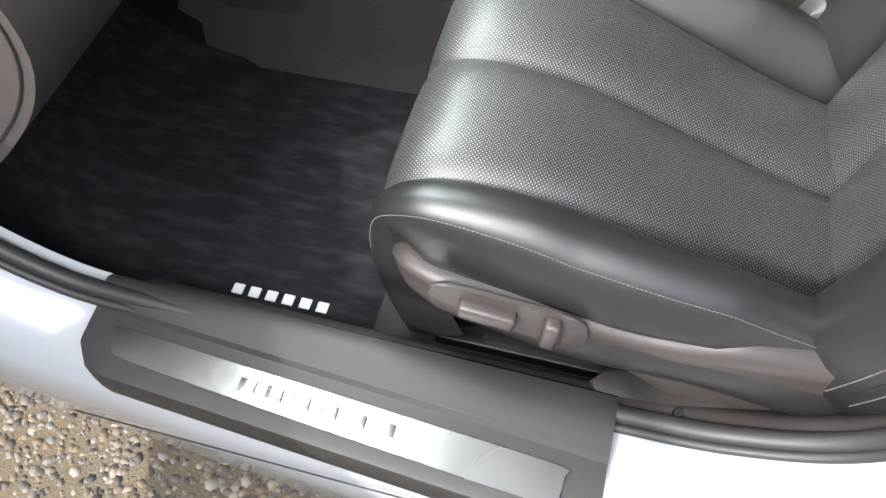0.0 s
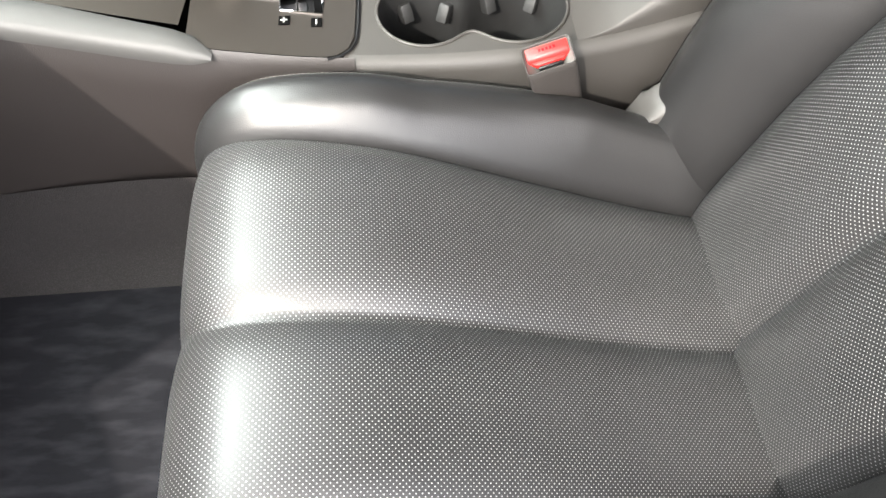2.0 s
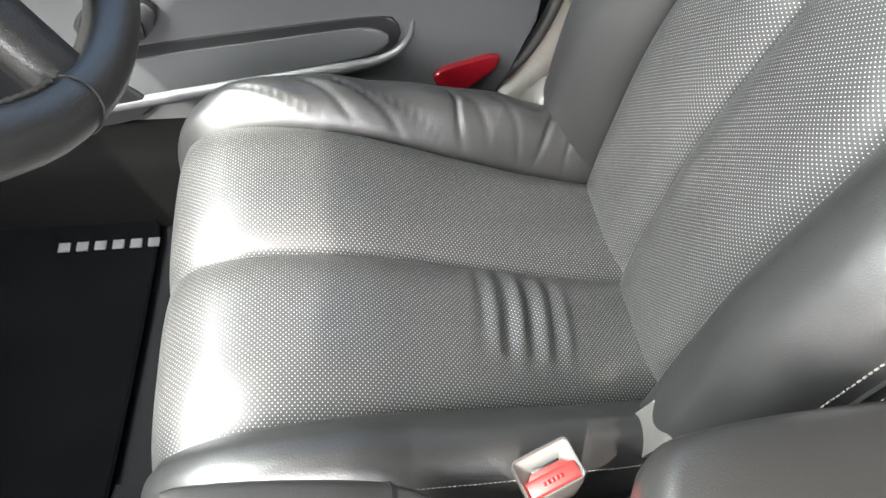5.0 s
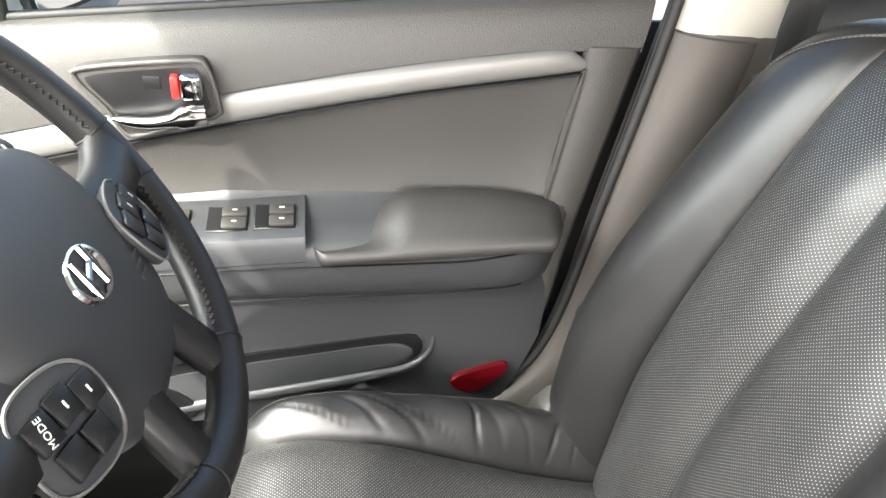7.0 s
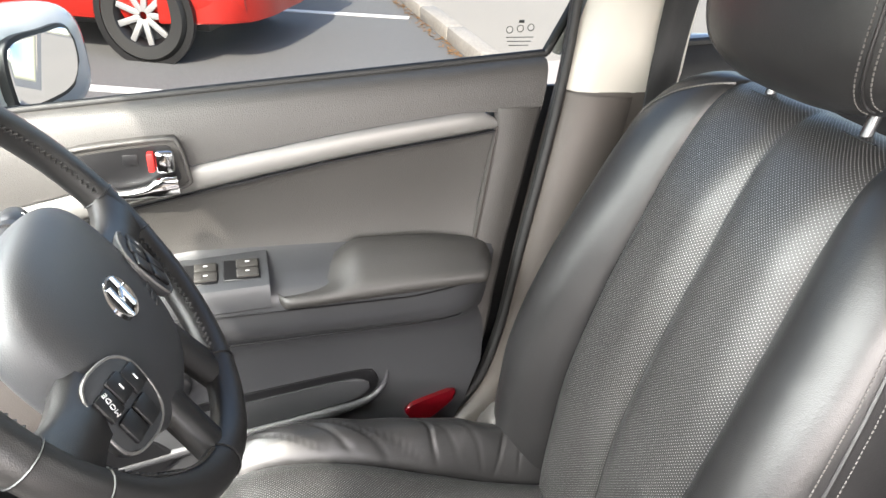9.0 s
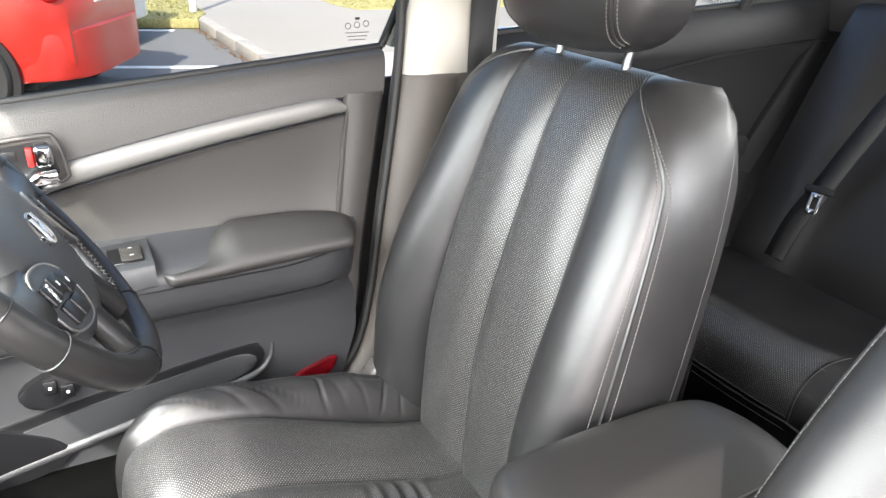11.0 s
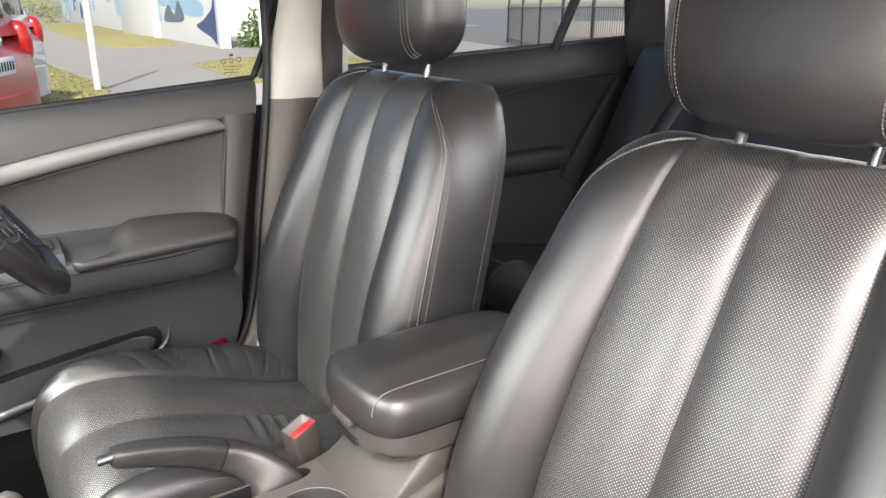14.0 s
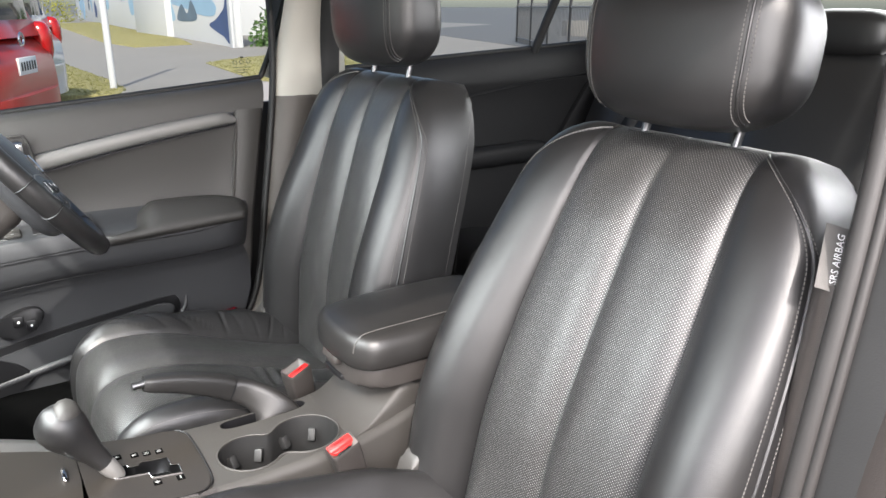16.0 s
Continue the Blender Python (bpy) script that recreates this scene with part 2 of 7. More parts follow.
def loop(pts, n):
    """A smooth closed curve through pts."""
    p = [tuple(q) for q in pts]
    k = len(p)
    c = crv(p[-2:] + p + p[:3], 24 * (k + 4))
    first = np.argmin(np.linalg.norm(c[: 24 * 5] - np.array(p[0]), axis=1))
    rest = c[first + 24:]
    last = first + 24 + np.argmin(np.linalg.norm(rest - np.array(p[0]), axis=1))
    c = c[first:last]
    idx = np.linspace(0, len(c), n, endpoint=False).astype(int)
    return c[idx]


def lut(x, xs, ys):
    """A smooth value at x from a short table."""
    c = crv(list(zip(xs, ys)), 80)
    return np.interp(x, c[:, 0], c[:, 1])


def mesh(V, F, uv=None, smooth=True, sharp=42):
    me = bpy.data.meshes.new("m")
    me.from_pydata([tuple(map(float, v)) for v in V], [], [tuple(map(int, f)) for f in F])
    me.update()
    if uv is not None:
        layer = me.uv_layers.new(name="UVMap")
        idx = np.zeros(len(me.loops), int)
        me.loops.foreach_get("vertex_index", idx)
        layer.data.foreach_set("uv", np.asarray(uv, float)[idx].ravel())
    if smooth:
        me.polygons.foreach_set("use_smooth", [True] * len(me.polygons))
        if sharp:
            me.set_sharp_from_angle(angle=radians(sharp))
    return me


def surf(P, flip=False, cu=False, cv=False, uv=None, sharp=None):
    """A sheet from a grid of points; cu, cv close it round."""
    P = np.asarray(P, float)
    n, m = P.shape[:2]
    F = []
    for i in range(n if cu else n - 1):
        for j in range(m if cv else m - 1):
            f = (i * m + j, ((i + 1) % n) * m + j, ((i + 1) % n) * m + (j + 1) % m, i * m + (j + 1) % m)
            F.append(f[::-1] if flip else f)
    if uv is not None:
        uv = np.asarray(uv).reshape(-1, 2)
    return mesh(P.reshape(-1, 3), F, uv, sharp=sharp)


def cat(*meshes):
    """Several meshes in one."""
    V, F, k = [], [], 0
    for me in meshes:
        V += [tuple(v.co) for v in me.vertices]
        F += [tuple(i + k for i in p.vertices) for p in me.polygons]
        k = len(V)
        bpy.data.meshes.remove(me)
    return mesh(V, F)


def moved(me, m):
    me.transform(m)
    return me


def tube(path, r, seg=8, closed=False, cap=True):
    p = np.asarray(path, float)
    n = len(p)
    r = np.broadcast_to(np.asarray(r, float), (n,))
    t = np.roll(p, -1, 0) - np.roll(p, 1, 0) if closed else np.gradient(p, axis=0)
    t /= np.linalg.norm(t, axis=1, keepdims=True) + 1e-12
    a = np.array((0, 0, 1.0)) if abs(t[0][2]) < 0.9 else np.array((1.0, 0, 0))
    V = []
    for i in range(n):
        a = a - t[i] * (a @ t[i])
        a /= np.linalg.norm(a) + 1e-12
        b = np.cross(t[i], a)
        V += [p[i] + r[i] * (math.cos(w) * a + math.sin(w) * b) for w in np.linspace(0, 2 * math.pi, seg, endpoint=False)]
    F = [(i * seg + j, i * seg + (j + 1) % seg, ((i + 1) % n) * seg + (j + 1) % seg, ((i + 1) % n) * seg + j)
         for i in range(n if closed else n - 1) for j in range(seg)]
    if cap and not closed:
        F += [tuple(range(seg))[::-1], tuple((n - 1) * seg + j for j in range(seg))]
    return mesh(V, F, sharp=50)


def from_bm(bm, sharp=42):
    bmesh.ops.recalc_face_normals(bm, faces=bm.faces)
    me = bpy.data.meshes.new("m")
    bm.to_mesh(me)
    bm.free()
    me.polygons.foreach_set("use_smooth", [True] * len(me.polygons))
    me.set_sharp_from_angle(angle=radians(sharp))
    return me


def rbox(c, s, bev=0.004, seg=2, m=None):
    """A box with rounded edges: its centre and its sizes."""
    bm = bmesh.new()
    bmesh.ops.create_cube(bm, size=1, matrix=Matrix.Diagonal((*s, 1)))
    b = min(bev, 0.49 * min(s))
    bmesh.ops.bevel(bm, geom=list(bm.edges), offset=b, segments=seg, affect="EDGES", profile=0.5)
    me = from_bm(bm)
    me.transform(Matrix.Translation(c) @ (m or Matrix()))
    return me


def prism(poly, axis, a, b, bev=0.003, seg=2):
    """A flat outline drawn out along an axis from a to b, with rounded rims. The outline's pairs are the two other axes in order."""
    bm = bmesh.new()
    put = {"x": lambda p, k: (k, p[0], p[1]), "y": lambda p, k: (p[0], k, p[1]), "z": lambda p, k: (p[0], p[1], k)}[axis]
    lo = [bm.verts.new(put(p, a)) for p in poly]
    hi = [bm.verts.new(put(p, b)) for p in poly]
    n = len(poly)
    caps = [bm.faces.new(lo[::-1]), bm.faces.new(hi)]
    for i in range(n):
        bm.faces.new((lo[i], lo[(i + 1) % n], hi[(i + 1) % n], hi[i]))
    if bev:
        rim = list({e for f in caps for e in f.edges})
        bmesh.ops.bevel(bm, geom=rim, offset=bev, segments=seg, affect="EDGES", profile=0.5, clamp_overlap=True)
    return from_bm(bm)


def blob(c, r, e=(1, 1), n=(20, 28), shape=None):
    """A rounded body: its centre, half sizes and how square it is (1 round, towards 0 square)."""
    f = lambda w, k: math.copysign(abs(w) ** k, w)
    P = []
    for i in range(n[0] + 1):
        v = -math.pi / 2 + math.pi * i / n[0]
        row = []
        for j in range(n[1]):
            u = 2 * math.pi * j / n[1]
            p = Vector((r[0] * f(math.cos(v), e[0]) * f(math.cos(u), e[1]), r[1] * f(math.cos(v), e[0]) * f(math.sin(u), e[1]), r[2] * f(math.sin(v), e[0])))
            if shape:
                p = shape(p)
            row.append((p.x + c[0], p.y + c[1], p.z + c[2]))
        P.append(row)
    return surf(P, cv=True, flip=True)


def lathe(profile, seg=32, axis="z"):
    """Round about an axis from pairs of radius and height."""
    P = [[(r * math.cos(w), r * math.sin(w), h) for w in np.linspace(0, 2 * math.pi, seg, endpoint=False)] for r, h in profile]
    me = surf(P, cv=True, flip=True, sharp=38)
    if axis == "x":
        me.transform(pose(0, 0, 0, 0, 90, 0))
    if axis == "y":
        me.transform(pose(0, 0, 0, 90, 0, 0))
    return me


def dashes(path, step=0.0042, r=0.00065, fill=0.62):
    """A row of stitches along a path."""
    p = np.asarray(path, float)
    d = np.r_[0, np.cumsum(np.linalg.norm(np.diff(p, axis=0), axis=1))]
    V, F = [], []
    for k in range(int(d[-1] / step)):
        ends = [np.array([np.interp(s, d, p[:, i]) for i in range(3)]) for s in (k * step, (k + fill) * step)]
        t = ends[1] - ends[0]
        t /= np.linalg.norm(t) + 1e-9
        a = np.cross(t, (0.3, 0.5, 0.81))
        a /= np.linalg.norm(a) + 1e-9
        b = np.cross(t, a)
        base = len(V)
        for q in ends:
            V += [q + r * a, q + r * b, q - r * a, q - r * b]
        F += [(base + i, base + (i + 1) % 4, base + 4 + (i + 1) % 4, base + 4 + i) for i in range(4)]
        F += [(base + 3, base + 2, base + 1, base), (base + 4, base + 5, base + 6, base + 7)]
    return mesh(V, F, sharp=None)


def part(name, data, mat, parent=None, label=""):
    me = from_bm(data) if isinstance(data, bmesh.types.BMesh) else data
    me.materials.append(mat)
    ob = new(name, me)
    if parent is not None:
        ob.parent = parent
    return tagged(ob, label)


def thing(name, place, label, category, group="", kind=""):
    ob = new(name)
    ob.matrix_basis = pose(*place) if not isinstance(place, Matrix) else place
    ob.empty_display_size = 0.1
    return tagged(ob, label, category, group, kind)


def setting(name, data, mat, label="", category=""):
    return tagged(part(name, data, mat), label, category or name.split("_")[0], "", "structure")


def words(text, size, depth, mat, parent, m, name="lettering"):
    cu = bpy.data.curves.new("t", "FONT")
    cu.body, cu.size, cu.extrude, cu.align_x, cu.align_y, cu.resolution_u = text, size, depth, "CENTER", "CENTER", 2
    tmp = bpy.data.objects.new("t", cu)
    me = bpy.data.meshes.new_from_object(tmp)
    bpy.data.objects.remove(tmp)
    bpy.data.curves.remove(cu)
    me.transform(m)
    return part(name, me, mat, parent)


# ---- front seats ----
Z0 = 0.29      # the car's floor


def cushion_point(q, w, wrinkle=0.0, dy=(0.0, 0.0), dz=0.0):
    """A point of the seat cushion: q along it from under the front edge to the back, w across from -1.6 to 1.6 (seams at 0 and +-1)."""
    x, z, nx, nz = q
    hp = np.interp(x, (-0.46, 0.0), (0.176, 0.146))
    ho = lut(x, (-0.50, -0.47, -0.40, -0.2, 0.0, 0.1), (0.20, 0.212, 0.236, 0.247, 0.236, 0.226))
    kb = np.interp(x, (-0.47, -0.40, -0.3, -0.2, -0.1, 0.05), (0.30, 0.80, 1.12, 1.12, 1.1, 1.0))
    lift = np.interp(x, (-0.26, -0.12, 0.05), (0.0, 0.028, 0.028))
    a = abs(w)
    if a <= 1:
        y, d = a * hp, np.interp(x - 0.6 * max(0, 0.56 - z), (-0.47, -0.40), (0.25, 1.0)) * (0.021 * (1 - abs(2 * a - 1) ** 3.4) - 0.008)
    else:
        f = (a - 1) / 0.6
        s = BOLSTER[min(len(BOLSTER) - 1, int(round(f * (len(BOLSTER) - 1))))]
        y, d = hp + s[0] * (ho - hp), (s[1] * kb if s[1] > 0 else s[1] * np.interp(x, (-0.4, -0.22, -0.08), (1.25, 1.05, 0.55))) - 0.006 + lift * min(1, 2.5 * f)
    if wrinkle and a < 1 and w * wrinkle < 0:
        r = abs(abs(w) - 0.42)
        d += 0.0042 * max(0, 1 - (r / 0.40) ** 2) * math.exp(-((x + 0.125) / 0.05) ** 4) * math.sin(2 * math.pi * (x + 0.02 * a) / 0.026)
    if wrinkle and a > 1 and w * wrinkle > 0:
        f = (a - 1) / 0.6
        for c0, amp, sl, wd in ((-0.355, 0.0022, 0.20, 0.0030), (-0.30, 0.0030, 0.14, 0.0034), (-0.262, 0.0040, 0.17, 0.0036), (-0.235, 0.0020, 0.24, 0.0028), (-0.165, 0.0046, 0.06, 0.0036),
                                (-0.140, 0.0018, 0.12, 0.0026), (-0.105, 0.0024, 0.10, 0.0030), (-0.055, 0.0036, -0.05, 0.0034), (-0.02, 0.0020, -0.02, 0.0030)):
            d -= amp * math.exp(-((x - c0 + sl * (f - 0.3) + 0.004 * math.sin(9 * f + 40 * c0)) / wd) ** 2) * math.exp(-((f - 0.38) / 0.30) ** 2)
        d += 0.0016 * math.sin(70 * x + 6 * f) * math.exp(-((f - 0.4) / 0.3) ** 2)
    return x + nx * d, math.copysign(y, w) + np.interp(x, (-0.44, 0.0), dy), z + nz * d - Z0 + dz * np.interp(z, (0.33, 0.50), (0.4, 1))


BOLSTER = crv([(0, 0), (0.10, 0.012), (0.32, 0.027), (0.60, 0.030), (0.85, 0.016), (0.98, -0.012), (1.03, -0.038), (1.0, -0.058)], 25)
SIDE_B = crv([(0, 0), (0.08, 0.014), (0.30, 0.036), (0.60, 0.042), (0.86, 0.026), (0.99, -0.008), (1.04, -0.045), (1.03, -0.085), (0.97, -0.118)], 31)


def with_normals(pts):
    t = np.gradient(pts, axis=0)
    t /= np.linalg.norm(t, axis=1, keepdims=True)
    return np.column_stack([pts, -t[:, 1], t[:, 0]])


def sheet(fn, rows, ws, flip, uv=False):
    P = np.array([[fn(q, w) for w in ws] for q in rows])
    U = None
    if uv:
        du = np.r_[0, np.cumsum(np.linalg.norm(np.diff(P[:, len(ws) // 2], axis=0), axis=1))]
        U = np.array([[(du[i], P[i, j, 1]) for j in range(P.shape[1])] for i in range(P.shape[0])])
    return surf(P, flip=flip, uv=U)


def front_seat(name, x0, yc, out, recline, perf, leather, label, wrinkle, hump, shift, drop):
    """out: -1 or 1, the side that faces the car's door."""
    E = thing(name, (x0, yc, Z0), label, "car seat", "front seats")
    rows = with_normals(crv([(-0.43, 0.33), (-0.456, 0.39), (-0.467, 0.46), (-0.461, 0.525), (-0.436, 0.567), (-0.38, 0.584), (-0.28, 0.570),
                             (-0.16, 0.526), (-0.07, 0.492), (0.01, 0.468), (0.10, 0.45)], 330 if wrinkle else 90))
    fn = lambda q, w: cushion_point(q, w, wrinkle, shift, drop)
    cush = part("cushion", sheet(fn, rows, np.linspace(-1, 1, 57), True, True), perf, E, "perforated black leather seat panel")
    stitch = []
    for sg in (-1, 1):
        ws = sg * (1 + 0.6 * np.linspace(0, 1, 25))
        part("bolster", sheet(fn, rows, ws, sg > 0), leather, E, "smooth black leather bolster")
        top = [q for q in rows if q[1] > 0.47 or q[0] > -0.1]
        edge = np.array([fn(q, sg * 1.48) for q in top])
        low = np.array([fn(q, sg * 1.60) for q in top])
        part("piping", tube(low + (0, 0, 0.002), 0.0032, 6), leather, E)
        stitch += [dashes(edge + (0, sg * 0.0010, 0), 0.0042, 0.0005), dashes(low + (0, sg * 0.0040, 0.0043), 0.0042, 0.0005)]
        skirt = []
        for f, dz in ((0, 0), (0.006, -0.012), (0.013, -0.03), (0.013, -0.05), (-0.004, -0.085)):
            skirt.append(low + np.array((0, sg * f, dz)))
        part("skirt", surf(np.array(skirt), flip=sg < 0), LEATHER_D if wrinkle else leather, E)
    tagged(part("stitching", cat(*stitch), STITCH, E), kind="stuff")
    # plastic side cover with the seat switches
    rows = []
    for x in np.linspace(-0.436, 0.125, 56):
        zt = lut(x, (-0.44, -0.42, -0.30, -0.194, -0.132, -0.105, -0.08, 0.0, 0.10, 0.13), (0.50, 0.535, 0.536, 0.518, 0.520, 0.518 + 0.7 * (hump - 0.518), hump, hump - 0.005, hump - 0.03, hump - 0.06)) - Z0 - 0.012 + 1.2 * drop
        zb = lut(x, (-0.44, -0.42, -0.36, -0.24, -0.176, -0.11, -0.04, 0.05, 0.13), (0.492, 0.468, 0.445, 0.440, 0.412, 0.358, 0.335, 0.335, 0.35)) - Z0 + drop
        yo = np.interp(x, (-0.437, -0.42, -0.38, -0.14, -0.06, 0.03, 0.13), (0.222, 0.243, 0.258, 0.262, 0.257, 0.250, 0.238))
        yt = np.interp(x, (-0.437, -0.40, -0.14, -0.08, 0.1), (0.205, 0.222, 0.236, 0.226, 0.215))
        rows.append([(x, out * y, zb + (zt - zb) * g) for y, g in ((yt - 0.03, 0.99), (yt, 1.0), ((yt + yo) / 2 + 0.004, 0.985), (yo, 0.93), (yo - 0.001, 0.80), (yo - 0.004, 0.55), (yo - 0.003, 0.30), (yo - 0.005, 0.12), (yo - 0.016, 0.02), (yo - 0.04, 0.0))])
    cover = part("side_cover", surf(rows, flip=out > 0), SEAT_PLASTIC, E, "grey plastic seat side cover")
    part("switch_plate", prism([(x, z - Z0 + drop) for x, z in loop([(-0.375, 0.535), (-0.30, 0.531), (-0.235, 0.520), (-0.228, 0.48), (-0.245, 0.462), (-0.31, 0.478), (-0.375, 0.486), (-0.384, 0.51)], 40)],
                               "y", *sorted((out * 0.26, out * 0.2645)), 0.002), SEAT_PLASTIC, cover)
    part("seat_switch", rbox((-0.325, out * 0.269, 0.508 - Z0 + drop), (0.058, 0.018, 0.022), 0.005, 3, pose(0, 0, 0, 0, 7, 0)), SEAT_PLASTIC, cover)
    part("seat_switch", rbox((-0.262, out * 0.269, 0.497 - Z0 + drop), (0.017, 0.018, 0.046), 0.005, 3, pose(0, 0, 0, 0, 4, 0)), SEAT_PLASTIC, cover)
    inner = [(-0.42, 0.50), (-0.2, 0.49), (-0.05, 0.47), (0.1, 0.45), (0.1, 0.36), (-0.1, 0.36), (-0.3, 0.40), (-0.42, 0.42)]
    part("side_cover", prism([(p[0], p[1] - Z0) for p in loop(inner, 40)], "y", *sorted((-out * 0.19, -out * 0.225)), 0.01, 3), PLASTIC_B, E)
    part("seat_base", cat(rbox((-0.17, 0, 0.37 - Z0), (0.46, 0.36, 0.10), 0.02)), BLACK, E)
    for sg in (-1, 1):
        part("seat_rail", cat(rbox((-0.14, sg * 0.20, 0.018), (0.52, 0.045, 0.036), 0.004), rbox((-0.14, sg * 0.20, 0.05), (0.40, 0.025, 0.05), 0.004)), BLACK, E)
    part("recliner_cover", prism([(x, z - Z0) for x, z in loop([(-0.052, 0.47), (-0.044, 0.525), (-0.02, 0.560), (0.05, 0.565), (0.10, 0.53), (0.11, 0.45), (0.03, 0.43)], 40)], "y", *sorted((-out * 0.195, -out * 0.232)), 0.008, 3), SEAT_PALE, E, "pale grey recliner cover")
    if wrinkle:
        part("recliner_cover", prism([(x, z - Z0) for x, z in loop([(-0.060, 0.45), (-0.055, 0.50), (-0.03, 0.530), (0.04, 0.535), (0.09, 0.50), (0.10, 0.43), (0.03, 0.41)], 40)], "y", *sorted((out * 0.205, out * 0.244)), 0.008, 3), SEAT_PALE, E, "pale grey recliner cover")
    part("recline_lever", rbox((0.060, out * 0.296, 0.597 - Z0), (0.11, 0.018, 0.022), 0.007, 3, pose(0, 0, 0, 0, 12, 0)), SEAT_PLASTIC, E)
    # backrest
    r = radians(recline)
    up, fw = np.array((math.sin(r), math.cos(r))), np.array((-math.cos(r), math.sin(r)))
    org = np.array((0.012, 0.455 - Z0))
    prof = crv([(-0.05, -0.012), (0, 0), (0.08, 0.012), (0.2, 0.024), (0.33, 0.018), (0.46, 0.004), (0.55, -0.008), (0.605, -0.025), (0.632, -0.052), (0.636, -0.085), (0.615, -0.112)], 78)

    def back(q, w, k=0.0):
        s, n = q
        hp = np.interp(s, (0, 0.35, 0.6), (0.148, 0.138, 0.122)) * (1 if n > -0.03 else np.interp(n, (-0.11, -0.03), (0.93, 1)))
        ho = lut(s, (-0.06, 0, 0.1, 0.24, 0.38, 0.5, 0.57, 0.61, 0.64), (0.236, 0.256, 0.270, 0.272, 0.262, 0.244, 0.222, 0.197, 0.162))
        kb = np.interp(s, (-0.05, 0, 0.18, 0.3, 0.45, 0.56, 0.62), (0.9, 1.5, 1.42, 1.2, 0.75, 0.5, 0.35))
        a = abs(w)
        if a <= 1:
            y, d = a * hp, 0.020 * (1 - abs(2 * a - 1) ** 3.4) * np.interp(s, (0.5, 0.62), (1, 0.35)) - 0.007
        else:
            f = SIDE_B[min(30, int(round((a - 1) / 0.6 * 30)))]
            y, d = hp + f[0] * (ho - hp), (f[1] * kb if f[1] > 0 else f[1]) - 0.005
        n2 = max(n + d + k, -0.128) if n > -0.12 else n
        p = org + up * s + fw * n2
        return p[0], math.copysign(y, w), p[1]

    def back_at(q, sg, f, k):
        """A point of the side bolster at any fraction f of its width, k off its surface."""
        i = f * 30
        lo = min(29, int(i))
        a, b = (np.array(back(q, sg * (1 + 0.6 * j / 30), k)) for j in (lo, lo + 1))
        return a + (b - a) * (i - lo)

    part("backrest", sheet(back, prof, np.linspace(-1, 1, 57), False, True), perf, E, "perforated black leather backrest panel")
    seams = []
    for sg in (-1, 1):
        part("bolster", sheet(back, prof, sg * (1 + 0.6 * np.linspace(0, 1, 31)), sg < 0), leather, E, "smooth black leather side bolster")
        line = [(q, 0.83 * max(0.0, 1 - max(0.0, (i - 56) / 14.0) ** 2.6)) for i, q in enumerate(prof) if 6 <= i <= 70]
        fine = [((1 - u) * q0 + u * q1, (1 - u) * f0 + u * f1) for (q0, f0), (q1, f1) in zip(line, line[1:]) for u in (0, 0.25, 0.5, 0.75)]
        for off in (-0.026, 0.026):
            seams.append(dashes([back_at(q, sg, min(1, max(0.0, f + off)), 0.0012) for q, f in fine], 0.005, 0.0008))
        part("piping", tube([back_at(q, sg, f, -0.0004) for q, f in fine], 0.0024, 6), leather, E)
        seams += [dashes([back(q, sg * 1.585, 0.001) for q in prof[8:-6]], 0.005, 0.0007)]
    tagged(part("stitching", cat(*seams), STITCH, E), kind="stuff")
    rear = []
    for s in np.linspace(-0.05, 0.618, 20):
        ho = lut(s, (-0.06, 0, 0.1, 0.24, 0.38, 0.5, 0.57, 0.61, 0.64), (0.236, 0.256, 0.270, 0.272, 0.262, 0.244, 0.222, 0.197, 0.162)) - 0.004
        row = []
        for f in np.linspace(-1, 1, 15):
            n = -0.110 - 0.022 * (1 - f ** 6)
            p = org + up * s + fw * n
            row.append((p[0], f * ho, p[1]))
        rear.append(row)
    part("back_cover", surf(rear, flip=True), leather, E)
    # head restraint on two posts
    tip = org + up * 0.634 + fw * -0.062
    for sg in (-1, 1):
        part("post_guide", moved(cat(prism(loop([(-0.012, -0.026), (-0.012, 0.026), (0, 0.031), (0.013, 0.024), (0.013, -0.024), (0, -0.031)], 28), "z", -0.008, 0.005, 0.003)),
                                 Matrix.Translation((tip[0] - up[0] * 0.008, sg * 0.071, tip[1] - up[1] * 0.008)) @ pose(0, 0, 0, 0, recline, 0)), BLACK, E)
        part("headrest_post", tube([(tip[0] + up[0] * h - 0.003, sg * 0.071, tip[1] + up[1] * h) for h in (-0.02, 0.02, 0.09)], 0.006, 14), POST_STEEL, E, "chrome headrest post")

    def puff(p):
        k = 1 - 0.10 * (p.z / 0.10) ** 2 + 0.05 * max(0, p.z) / 0.1
        p.y *= k
        p.x += 0.018 * (p.y / 0.15) ** 2 - 0.012 * p.z / 0.1
        p.x *= 1 - 0.18 * max(0, p.z / 0.1) ** 2
        return p

    hm = Matrix.Translation((tip[0] + up[0] * 0.122 - 0.055, 0.010 if out < 0 else 0.0, tip[1] + up[1] * 0.122)) @ pose(0, 0, 0, 0, recline * 0.5, 0)
    head = part("headrest", moved(blob((0, 0, 0), (0.064, 0.156, 0.100), (0.62, 0.58), (36, 64), puff), hm), leather, E, "black leather headrest")
    seam = []
    fpow = lambda w, k: math.copysign(abs(w) ** k, w)
    for y in (-0.118, 0.118):
        paths = []
        for off in (-0.006, 0.006, 0.0):
            path = []
            for v in np.linspace(-0.49 * math.pi, 0.49 * math.pi, 90):
                cv = abs(math.cos(v)) ** 0.62
